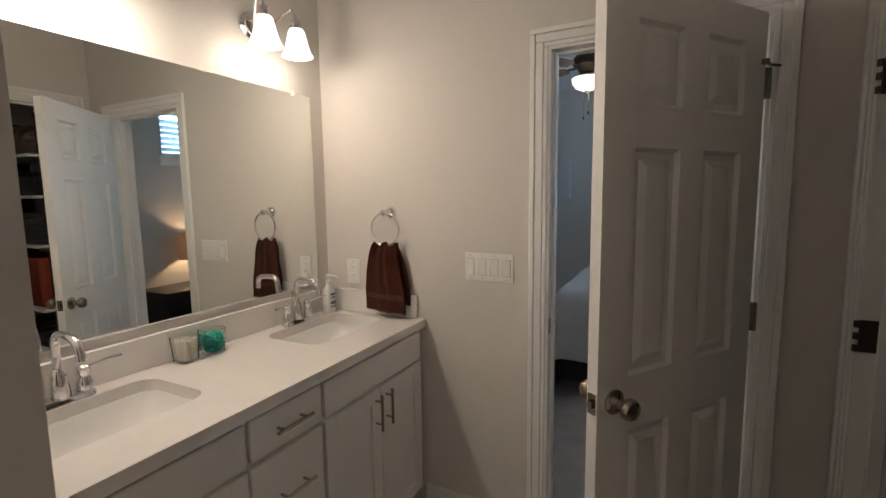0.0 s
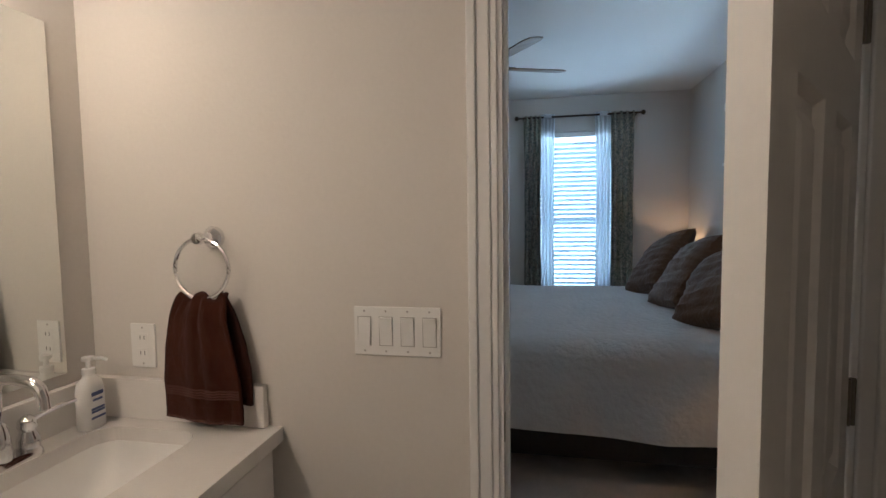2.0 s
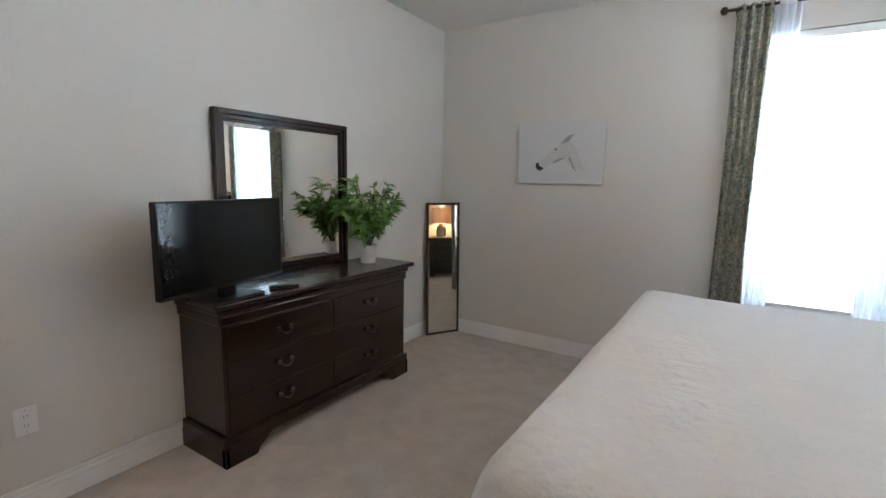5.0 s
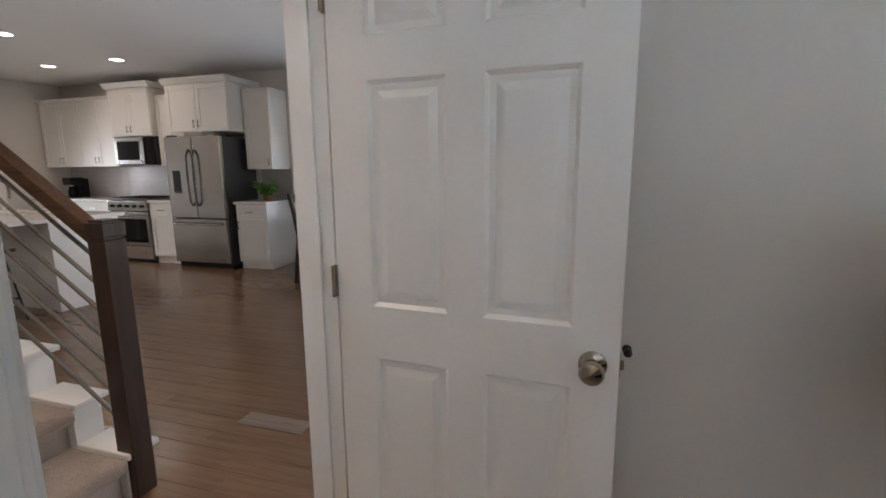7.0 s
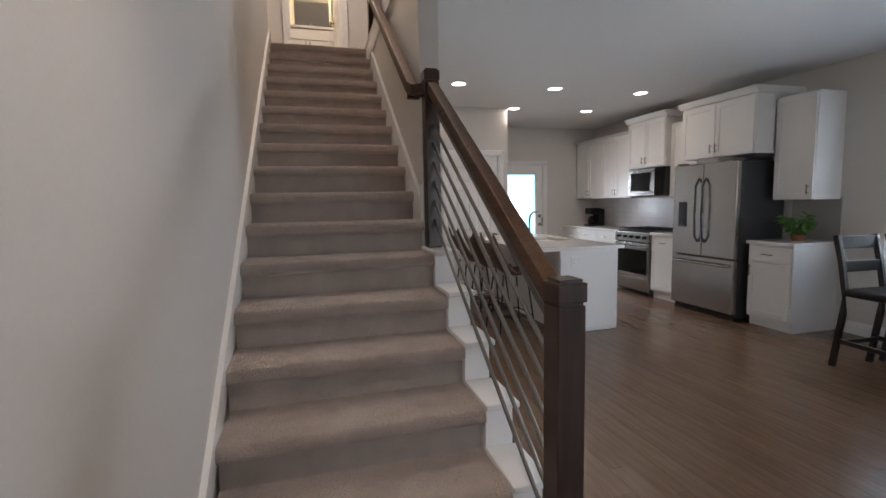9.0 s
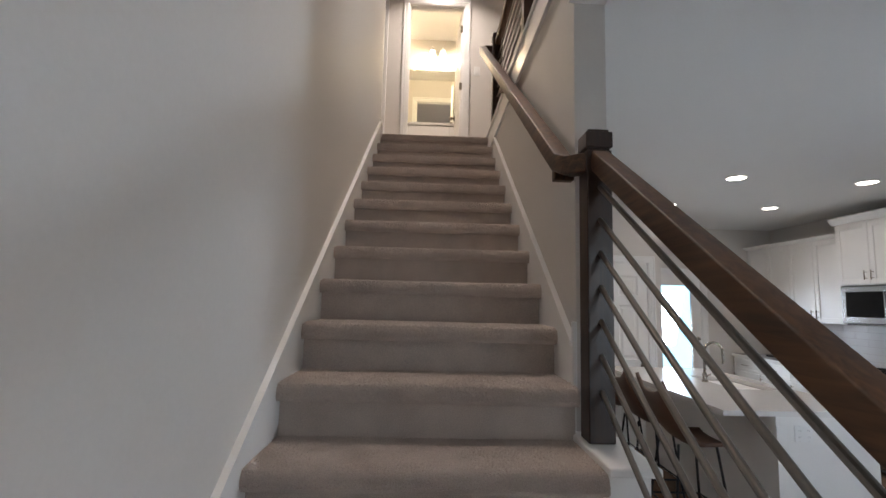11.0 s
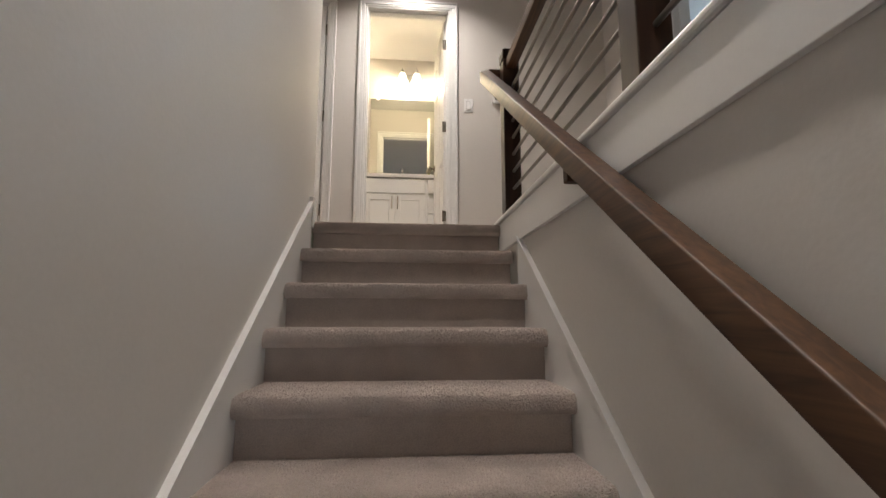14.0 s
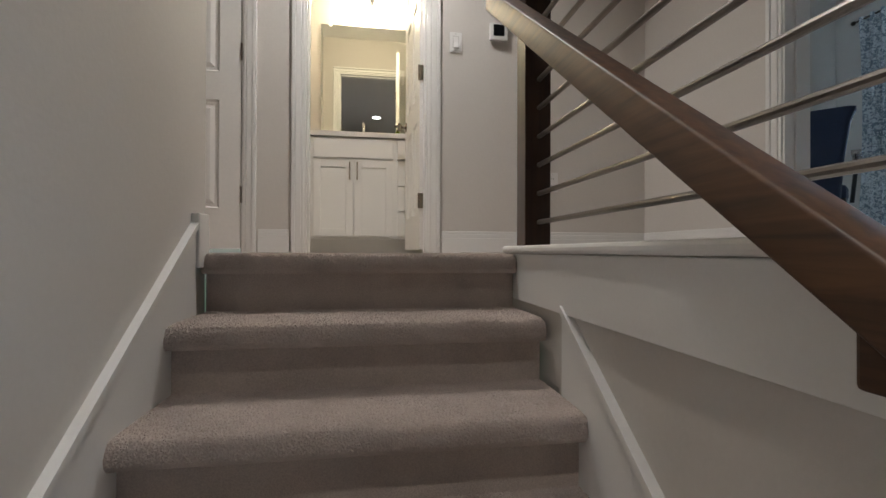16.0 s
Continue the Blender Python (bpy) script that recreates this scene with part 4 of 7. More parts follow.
def towel_ring(x, face, z, s):
    """A ring on a post with a folded hand towel through it; s: way out from the wall along y."""
    r = thing("towel_ring", x, face, z, "chrome towel ring on a wall post", "towel ring", "towel rings")
    rings = [[(x + q * math.cos(2 * math.pi * i / 20), face + s * o, z + q * math.sin(2 * math.pi * i / 20)) for i in range(20)] for q, o in ((0.028, 0.001), (0.028, 0.008), (0.022, 0.016), (0.013, 0.024), (0.011, 0.05), (0.015, 0.056), (0.013, 0.066), (0.002, 0.068))]
    part("post", ring_loft(bmesh.new(), rings), M_CHROME, r, smooth=True)
    pts = [(x + 0.072 * math.sin(a), face + s * 0.052, z - 0.072 + 0.072 * math.cos(a)) for a in [2 * math.pi * k / 40 for k in range(41)]]
    part("ring", sweep(bmesh.new(), pts, 0.0048, 8), M_CHROME, r, smooth=True)
    tw = bmesh.new()
    cols, rows = 34, 34
    top = z - 0.140

    def drape(q, u, layer):
        """A point of the cloth: q down its length, u across it."""
        half = (0.060 + 0.034 * min(1.0, q * 1.5) ** 0.8 + 0.006 * q) * (1.0 if layer == 0 else 0.93)
        pleat = -0.016 * math.exp(-((u + 0.08) / 0.16) ** 2) * (1.0 - 0.65 * q) + 0.007 * math.cos(u * 5.2 + 0.6) * (1 - 0.4 * q)
        curl = -0.014 * u * u
        roll = min(1.0, q * 6) ** 0.5
        out = 0.052 + (0.022 * roll + pleat + curl if layer == 0 else -0.020 * roll + pleat * 0.5)
        fray = 0.003 * noise.noise(Vector((u * 9, q * 8, layer * 3.0 + x * 7)))
        length = 0.298 if layer == 0 else 0.262
        rise = 0.010 * math.cos(u * 6.0) * max(0.0, 1 - q * 5)
        xx = x + 0.005 + u * half + (0.004 * math.sin(q * 5) if layer == 0 else -0.018 * min(1, q * 2.2))
        return xx, face + s * (out + fray), top - q * length + rise + 0.006 * u * q + fray

    for layer in (0, 1):
        grid = [[tw.verts.new(drape(k / rows, 2 * i / cols - 1, layer)) for i in range(cols + 1)] for k in range(rows + 1)]
        for a, c in zip(grid, grid[1:]):
            for i in range(cols):
                tw.faces.new((a[i], a[i + 1], c[i + 1], c[i]))
    t = solo("hand_towel", tw, M_TOWEL, "dark brown terry hand towel folded through the ring", "towel", "hand towels", smooth=True)
    sol = t.modifiers.new("thick", "SOLIDIFY")
    sol.thickness, sol.offset = 0.009, 0.0
    hem = bmesh.new()
    for q0, rr in ((0.735, 0.0022), (0.755, 0.0022), (0.775, 0.0022), (0.795, 0.0022), (0.985, 0.0035)):
        pts = []
        for i in range(31):
            px, py, pz = drape(q0, (2 * i / 30 - 1) * 0.98, 0)
            pts.append((px, py + s * 0.0042, pz))
        sweep(hem, pts, rr, 6)
    h = finish("woven_band", hem, M_HEM)
    h.parent = t
    h["label"] = "flat woven band across the towel"
    return r


towel_ring(-0.540, -0.945, 1.368, 1)
towel_ring(-0.540, 0.58, 1.368, -1)
switch_plate("light_switch", "y", -0.945, 1, -1.110, -0.902, 1.090, 1.205, 4, "white four-gang rocker switch plate")
switch_plate("wall_outlet", "y", -0.945, 1, -0.357, -0.285, 1.032, 1.147, 1, "white duplex wall outlet above the counter", True)

soap = thing("lotion_bottle", -0.235, -0.862, 0.9, "white pump lotion bottle with blue print", "bottle")
bm = bmesh.new()
ring_loft(bm, [rrect(-0.235, -0.862, w * 0.7, w, w * 0.28, 0.901 + h) for w, h in ((0.056, 0.0), (0.060, 0.004), (0.060, 0.095), (0.052, 0.115), (0.028, 0.128), (0.024, 0.135))])
part("bottle", bm, M_PLATE, soap, smooth=True)
part("pump", lathe(bmesh.new(), [(0.014, 0), (0.014, 0.014), (0.006, 0.016), (0.005, 0.032), (0.013, 0.034), (0.013, 0.043), (0.001, 0.044)], -0.235, -0.862, 1.036, 14), M_PLATE, soap, smooth=True)
part("nozzle", sweep(bmesh.new(), [(-0.235, -0.862, 1.074), (-0.262, -0.875, 1.074), (-0.272, -0.88, 1.068)], 0.0045, 8), M_PLATE, soap, smooth=True)
for k, (w, z) in enumerate(((0.030, 0.985), (0.024, 0.972), (0.034, 0.950), (0.034, 0.943), (0.036, 0.928))):
    part("print_line", boxes((-0.2585, -0.2565, -0.862 - w / 2, -0.862 + w / 2, z, z + (0.005 if k != 0 else 0.009))), M_LABEL, soap)


def tumbler(x, y, label, name):
    c = thing(name, x, y, 0.9, label, "cup")
    s = 0.036
    bm = bmesh.new()
    ring_loft(bm, [rrect(x, y, 2 * w, 2 * w, 0.012, 0.901 + h) for w, h in ((s * 0.86, 0), (s, 0.085), (s - 0.003, 0.085), (s * 0.86 - 0.003, 0.005))], False)
    part("glass", bm, M_CUP, c, smooth=True)
    return c


c1 = tumbler(-0.235, -0.145, "square glass cup filled with cotton swabs", "swab_cup")
sw = bmesh.new()
for i in range(80):
    a, b2 = random.uniform(-0.024, 0.024), random.uniform(-0.024, 0.024)
    sweep(sw, [(-0.235 + a * 0.8, -0.145 + b2 * 0.8, 0.908), (-0.235 + a, -0.145 + b2, 0.968 + random.uniform(0, 0.012))], 0.0046, 6)
part("cotton_swabs", sw, M_COTTON, c1, "bundle of cotton swabs")
c2 = tumbler(-0.235, -0.245, "square glass cup filled with teal beads", "bead_cup")
sw = bmesh.new()
for i in range(240):
    cx, cy, cz = -0.235 + random.uniform(-0.026, 0.026), -0.245 + random.uniform(-0.026, 0.026), 0.912 + random.uniform(0, 0.058)
    lathe(sw, [(0.001, -0.006), (0.0055, -0.003), (0.0055, 0.003), (0.001, 0.006)], cx, cy, cz, 6)
part("beads", sw, M_TEAL, c2, "teal glass beads", smooth=True)

panel_door("bathroom_door", -1.893, -0.925, 0.008, 53.7, 0.660, "white six-panel bathroom door standing half open", hinge_face=1, hinge_z=(0.30, 1.04, 1.75), edge=0.016, hinge_mat=M_AGED, height=1.950, top_rail=0.095)
bath_door = bpy.data.objects["bathroom_door"]
pin = sweep(bmesh.new(), [(-0.045, 0.034, 1.803), (0.0, 0.024, 1.803), (0.050, 0.036, 1.803)], 0.0042, 8)
lathe(pin, [(0.009, -0.006), (0.009, 0.006)], -0.045, 0.034, 1.803, 10)
lathe(pin, [(0.010, -0.007), (0.010, 0.007)], 0.050, 0.036, 1.803, 10)
part("hinge_pin_stop", pin, M_AGED, bath_door, "small metal hinge-pin door stop", local=True)
stp = thing("strike_plate", -1.2515, -0.975, 0.89, "small nickel strike plate on the jamb", "strike plate")
part("plate", boxes((-1.2530, -1.2505, -0.995, -0.957, 0.895, 0.955), b=0.0005), M_NICKEL, stp)
for hz in (0.31, 1.04, 1.73):
    hg = thing("bare_hinge_leaf", -2.14, -0.825, hz, "dark bare hinge leaf on the closet jamb", "hinge", "closet hinges")
    bm = boxes((-2.190, -2.140, -0.8240, -0.8210, hz - 0.045, hz + 0.045), b=0.001)
    for k in (-1, 0, 1):
        sweep(bm, [(-2.134, -0.8195, hz + k * 0.034 - 0.009), (-2.134, -0.8195, hz + k * 0.034 + 0.009)], 0.007, 8)
    part("plate", bm, M_BRONZE, hg)
# closet beyond the bare opening
shelf = thing("closet_shelving", -3.3, 0.2, 0.0, "white closet shelves loaded with folded things", "shelving")
for z in (0.46, 0.77, 1.09, 1.46, 1.72):
    part("shelf", boxes((-3.484, -3.08, -0.93, 1.4, z, z + 0.02), b=0.002), M_TRIM, shelf)
for y in (-0.9, 0.2, 1.38):
    part("upright", boxes((-3.48, -3.10, y, y + 0.018, 0.0, 2.0), b=0.002), M_TRIM, shelf)
for i in range(16):
    y = -0.80 + (i % 8) * 0.24 + random.uniform(-0.02, 0.02)
    z = (1.112, 1.482)[i // 8]
    w, h = random.uniform(0.15, 0.2), random.uniform(0.06, 0.21)
    if abs(y - 0.2) < 0.12:
        continue
    bm = bmesh.new()
    for k in range(max(1, int(h / 0.045))):
        o = random.uniform(-0.01, 0.01)
        box(bm, -3.42 + o, -3.14 + o, y - w / 2, y + w / 2, z + k * 0.045, z + k * 0.045 + 0.043, b=0.014)
    solo("folded_clothes", bm, (M_CLOTH, M_PILLOW_G, M_BLACK)[i % 3], "stack of dark folded clothes on a closet shelf", "clothes", "folded clothes", smooth=True)
side_shelf = thing("closet_shelving", -2.68, -0.80, 0.0, "white closet shelves crowded with dark boxes and clothes", "shelving")
for z in (0.44, 0.72, 1.14, 1.46, 1.72):
    part("shelf", boxes((-3.05, -2.29, -0.944, -0.64, z, z + 0.018), b=0.002), M_TRIM, side_shelf)
for x in (-3.05, -2.306):
    part("upright", boxes((x - 0.002, x + 0.018, -0.944, -0.70, 0.0, 2.0), b=0.002), M_BLACK, side_shelf)
bm = bmesh.new()
ring_loft(bm, [rrect(-2.62, -0.795, w, d, 0.03, z) for w, d, z in ((0.52, 0.24, 0.74), (0.56, 0.27, 0.77), (0.58, 0.28, 1.05), (0.57, 0.27, 1.07), (0.54, 0.24, 1.05))])
solo("storage_bin", bm, M_RED, "rust red fabric storage bin on the closet shelf", "bin", smooth=True)
for i, (x, z, w, h) in enumerate(((-2.42, 1.16, 0.20, 0.16), (-2.66, 1.16, 0.24, 0.10), (-2.90, 1.16, 0.20, 0.22), (-2.41, 1.48, 0.19, 0.15), (-2.64, 1.48, 0.22, 0.19), (-2.90, 1.48, 0.22, 0.12), (-2.46, 0.46, 0.24, 0.10), (-2.80, 0.46, 0.30, 0.18))):
    bm = bmesh.new()
    for k in range(max(1, int(h / 0.04))):
        o = random.uniform(-0.012, 0.012)
        box(bm, x - w / 2 + o, x + w / 2 + o, -0.92 + o, -0.67 + o, z + k * 0.04, z + k * 0.04 + 0.038, b=0.012)
    solo("folded_clothes", bm, (M_CLOTH, M_BLACK, M_PILLOW_G)[i % 3], "stack of dark folded clothes on a closet shelf", "clothes", "folded clothes", smooth=True)
bm = cushion(0.50, 0.26, 0.20, n=18, seed=3)
for v in bm.verts:
    v.co += Vector((0, 0, 0.02 * noise.noise(v.co * 22)))
bag = solo("plastic_bag", bm, M_PATCH, "crumpled grey-brown bag on the upper closet shelf", "bag", smooth=True)
bag.location = (-2.60, -0.79, 1.835)

# ---- bedroom: doors and dresser wall ----
panel_door("bedroom_door", 0.862, -1.075, 0.012, -93.5, 0.755, "white six-panel bedroom door swung back open", hinge_face=-1, knob_z=0.865, hinge_z=(0.28, 1.015, 1.76))
stop = thing("door_stop", 0.97, -1.855, 0.86, "small black rubber wall door stop", "door stop")
part("base", placed(lathe(bmesh.new(), [(0.012, 0), (0.012, 0.006), (0.007, 0.008), (0.007, 0.022), (0.011, 0.024), (0.011, 0.034), (0.002, 0.037)], 0, 0, 0, 14), pose(0.969, -1.855, 0.86, 0, -90, 0)), M_BLACK, stop, smooth=True)
switch_plate("wall_outlet", "x", 0.97, -1, -2.085, -2.010, 0.34, 0.455, 1, "white duplex wall outlet above the baseboard", True)

dresser = thing("dresser", 0.78, -3.34, 0.0, "espresso wood dresser with overhanging top and bracket feet", "dresser")
DX, DY0, DY1, DH = 0.588, -4.045, -2.665, 0.82
part("carcass", boxes((DX, 0.955, DY0, DY1, 0.10, 0.70), b=0.004), M_ESPRESSO, dresser)
part("frieze", boxes((DX - 0.012, 0.955, DY0 - 0.012, DY1 + 0.012, 0.70, 0.752), (DX - 0.022, 0.955, DY0 - 0.022, DY1 + 0.022, 0.752, 0.790), b=0.010), M_ESPRESSO, dresser)
part("top", boxes((DX - 0.056, 0.958, DY0 - 0.046, DY1 + 0.050, 0.790, DH), b=0.010), M_ESPRESSO, dresser, "polished dark dresser top")
part("base_moulding", boxes((DX - 0.020, 0.955, DY0 - 0.02, DY1 + 0.02, 0.085, 0.15), b=0.012), M_ESPRESSO, dresser)
foot = [(0.0, 0.0), (0.17, 0.0), (0.185, 0.03), (0.23, 0.06), (0.26, 0.09), (0.26, 0.10), (0.0, 0.10)]
for s, e in ((1, DY0 - 0.02), (-1, DY1 + 0.02)):
    part("foot", prism(bmesh.new(), [(e + s * a, z) for a, z in foot], "x", DX - 0.020, DX + 0.01), M_ESPRESSO, dresser)
    part("foot", boxes((DX - 0.02, 0.955, min(e, e + s * 0.022), max(e, e + s * 0.022), 0.0, 0.10), b=0.003), M_ESPRESSO, dresser)
for r in range(3):
    z0 = 0.165 + r * 0.178
    for k in range(2):
        y0 = DY0 + 0.02 + k * (DY1 - DY0 - 0.03) / 2
        y1 = y0 + (DY1 - DY0 - 0.05) / 2
        dw = part("drawer", boxes((DX - 0.006, DX + 0.002, y0, y1, z0, z0 + 0.172), b=0.003), M_ESPRESSO, dresser)
        for f in (0.52,):
            yc = y0 + (y1 - y0) * f
            hb = bmesh.new()
            pts = [(DX - 0.030 - 0.008 * math.sin(math.pi * q / 8), yc + 0.038 * (q / 4 - 1), z0 + 0.095 - 0.026 * math.sin(math.pi * q / 8)) for q in range(9)]
            sweep(hb, pts, 0.0038, 6)
            for q in (-1, 1):
                lathe(hb, [(0.010, -0.010), (0.010, 0.010)], DX - 0.022, yc + q * 0.038, z0 + 0.095, 8)
            part("bail_pull", hb, M_BRONZE, dw, "dark bronze bail pull", smooth=True)

dmir = thing("dresser_mirror", 0.94, -3.36, DH, "square dark wood framed mirror standing on the dresser", "mirror")
my0, my1, mz0, mz1 = -3.835, -2.885, 0.815, 1.745
bm = bmesh.new()
for a, c, d in ((0.0, 0.028, 0.040), (0.028, 0.052, 0.030), (0.052, 0.066, 0.022)):
    for y0, y1, z0, z1 in ((my0 + a, my0 + c, mz0 + a, mz1 - a), (my1 - c, my1 - a, mz0 + a, mz1 - a), (my0 + c, my1 - c, mz0 + a, mz0 + c), (my0 + c, my1 - c, mz1 - c, mz1 - a)):
        box(bm, 0.966 - d, 0.966, y0, y1, z0, z1, b=0.003, seg=1)
part("frame", bm, M_ESPRESSO, dmir)
g = bmesh.new()
i0 = 0.066
rings = [[(xx, my0 + i0 + q, mz0 + i0 + q), (xx, my1 - i0 - q, mz0 + i0 + q), (xx, my1 - i0 - q, mz1 - i0 - q), (xx, my0 + i0 + q, mz1 - i0 - q)] for xx, q in ((0.9490, 0.0), (0.9465, 0.024))]
ra, rb = [[g.verts.new(p) for p in r] for r in rings]
for i in range(4):
    g.faces.new((ra[i], ra[(i + 1) % 4], rb[(i + 1) % 4], rb[i]))
g.faces.new(rb)
part("glass", g, M_MIRROR, dmir, "mirror glass with a bevelled edge")

tv = thing("television", 0.62, -2.72, DH, "black flat-screen television on the dresser", "television", turn=12)
part("panel", boxes((-0.018, 0.018, -0.365, 0.345, 0.062, 0.465), b=0.006), M_BLACK, tv, local=True)
part("screen", boxes((-0.0195, -0.0175, -0.357, 0.337, 0.078, 0.458)), M_SCREEN, tv, "glossy dark screen", local=True)
part("back_box", boxes((0.018, 0.055, -0.25, 0.23, 0.12, 0.40), b=0.015), M_BLACK, tv, local=True)
part("neck", boxes((-0.012, 0.03, -0.05, 0.03, 0.012, 0.10), b=0.006), M_BLACK, tv, local=True)
part("stand", boxes((-0.075, 0.085, -0.17, 0.15, 0.001, 0.014), b=0.005), M_BLACK, tv, local=True)
rem = thing("remote_control", 0.60, -3.03, DH, "small black remote control lying on the dresser", "remote", turn=60)
part("shell", boxes((-0.075, 0.075, -0.02, 0.02, 0.001, 0.016), b=0.005), M_BLACK, rem, local=True)
for k in range(5):
    part("button", boxes((-0.05 + k * 0.02, -0.043 + k * 0.02, -0.008, 0.008, 0.016, 0.018)), M_SLOT, rem, local=True)


def leafy_plant(name, x, y, z, pot_r, pot_h, spread, tall, stems, label, pot_mat, leaf_len=0.06, droop=0.4, side=1.0):
    p = thing(name, x, y, z, label, "plant")
    pot = part("pot", lathe(bmesh.new(), [(pot_r * 0.78, 0), (pot_r * 0.80, 0.004), (pot_r, pot_h * 0.85), (pot_r * 1.04, pot_h * 0.86), (pot_r * 1.04, pot_h), (pot_r * 0.92, pot_h), (pot_r * 0.9, pot_h * 0.9)], x, y, z + 0.001, 28), pot_mat, p, smooth=True)
    part("soil", lathe(bmesh.new(), [(pot_r * 0.90, 0), (pot_r * 0.5, 0.006), (0.001, 0.008)], x, y, z + pot_h * 0.88, 16), M_SOIL, pot)
    st, lf = bmesh.new(), bmesh.new()
    rng = random.Random(name)
    for i in range(stems):
        a = 2 * math.pi * i / stems + rng.uniform(-0.4, 0.4)
        out = spread * rng.uniform(0.35, 1.0)
        hh = tall * rng.uniform(0.55, 1.0) * (1.15 - 0.45 * out / spread)
        base = Vector((x + rng.uniform(-0.3, 0.3) * pot_r, y + rng.uniform(-0.3, 0.3) * pot_r, z + pot_h * 0.88))
        tip = Vector((x + math.cos(a) * out * side, y + math.sin(a) * out, z + pot_h + hh))
        pts = [base.lerp(tip, q / 6) + Vector((0, 0, 0.18 * out * math.sin(math.pi * q / 6))) for q in range(7)]
        sweep(st, pts, 0.0022, 5)
        for q in range(2, 7):
            for rep in range(9):
                o = pts[q].lerp(pts[q - 1], rng.random())
                d = Vector((math.cos(a) + rng.uniform(-1.1, 1.1), math.sin(a) + rng.uniform(-1.1, 1.1), rng.uniform(-droop, 0.6))).normalized()
                w = d.cross(Vector((rng.uniform(-0.5, 0.5), rng.uniform(-0.5, 0.5), 1))).normalized()
                ln = leaf_len * rng.uniform(0.6, 1.15)
                wd = ln * 0.17
                dip = Vector((0, 0, -ln * 0.18))
                vs = [lf.verts.new(o), lf.verts.new(o + d * ln * 0.4 + w * wd), lf.verts.new(o + d * ln + dip), lf.verts.new(o + d * ln * 0.4 - w * wd), lf.verts.new(o + d * ln * 0.45 - Vector((0, 0, wd * 0.5)))]
                lf.faces.new((vs[0], vs[1], vs[4]))
                lf.faces.new((vs[1], vs[2], vs[4]))
                lf.faces.new((vs[2], vs[3], vs[4]))
                lf.faces.new((vs[3], vs[0], vs[4]))
    tagged(part("stems", st, M_STEM, p), kind="stuff")
    part("foliage", lf, M_LEAF, p, "slender green leaves")
    return p


leafy_plant("potted_bamboo", 0.775, -3.875, DH, 0.062, 0.125, 0.30, 0.52, 24, "bushy green bamboo plant in a white pot on the dresser", M_POT, 0.088, side=0.62)

# leaning mirror across the corner
fm = thing("floor_mirror", 0.86, -4.97, 0.002, "tall narrow floor mirror leaning in the corner", "mirror")
fm.matrix_basis = pose(0.835, -4.945, 0.004, 0, 0, -119.5) @ pose(0, 0, 0, -1.5, 0, 0)
bm = bmesh.new()
for d in ((-0.165, -0.145, 0.0, 1.2), (0.145, 0.165, 0.0, 1.2), (-0.145, 0.145, 0.0, 0.022), (-0.145, 0.145, 1.178, 1.2)):
    box(bm, d[0], d[1], -0.012, 0.012, d[2], d[3], b=0.003, seg=1)
part("frame", bm, M_BRONZE, fm, local=True)
part("glass", boxes((-0.146, 0.146, -0.008, 0.004, 0.021, 1.179)), M_MIRROR, fm, local=True)

# horse canvas, a flat print
cv = thing("canvas_picture", -0.14, -5.1, 1.39, "pale stretched canvas with a white horse head print", "picture")
part("canvas", boxes((-0.485, 0.200, -5.098, -5.068, 1.390, 1.880), b=0.003), M_CANVAS, cv)


def blob(pts, d, material, name):
    part(name, prism(bmesh.new(), [(0.20 - 0.685 * u, 1.88 - 0.49 * v) for u, v in pts], "y", -5.0678, -5.0678 + d), material, cv)


blob([(0.22, 0.68), (0.30, 0.60), (0.40, 0.47), (0.50, 0.38), (0.58, 0.34), (0.66, 0.38), (0.72, 0.55), (0.80, 0.80), (0.62, 0.72), (0.55, 0.62), (0.44, 0.66), (0.32, 0.74), (0.26, 0.78)], 0.0006, M_INK3, "horse_head")
blob([(0.50, 0.38), (0.58, 0.26), (0.66, 0.22), (0.60, 0.34)], 0.0012, M_INK1, "ear")
blob([(0.215, 0.68), (0.25, 0.66), (0.27, 0.72), (0.32, 0.755), (0.28, 0.80), (0.23, 0.77)], 0.0014, M_INK2, "muzzle")
blob([(0.435, 0.455), (0.455, 0.44), (0.47, 0.455), (0.455, 0.475)], 0.0014, M_INK2, "eye")
blob([(0.42, 0.655), (0.50, 0.60), (0.56, 0.585), (0.545, 0.615), (0.50, 0.64), (0.44, 0.675)], 0.0012, M_INK1, "jaw_shadow")
blob([(0.60, 0.60), (0.63, 0.66), (0.66, 0.76), (0.70, 0.80), (0.655, 0.68), (0.625, 0.58)], 0.0010, M_INK1, "neck_shadow")

# ---- bedroom: bed ----
BX0, BX1, BY0, BY1, BZ = -2.80, -0.905, -4.50, -2.35, 0.775
bed = thing("sleigh_bed", -1.9, -3.48, 0.0, "black stained king sleigh bed with curved headboard", "bed")
prof = [(-2.84, 0.0), (-2.78, 0.0), (-2.775, 0.70), (-2.80, 0.92), (-2.845, 1.06), (-2.87, 1.10), (-2.865, 1.15), (-2.89, 1.185), (-2.912, 1.17), (-2.915, 1.12), (-2.905, 1.06), (-2.86, 0.90), (-2.835, 0.70)]
part("headboard", prism(bmesh.new(), prof, "y", BY0 - 0.04, BY1 + 0.03), M_BEDWOOD, bed, "curved dark headboard", smooth=False)
for y in (BY0 - 0.085, BY1 + 0.03):
    pp = [(a - (0.008 if i > 6 else -0.008), z + (0.006 if z > 0.5 else 0)) for i, (a, z) in enumerate(prof)]
    part("headboard_post", prism(bmesh.new(), pp, "y", y, y + 0.045), M_BEDWOOD, bed)
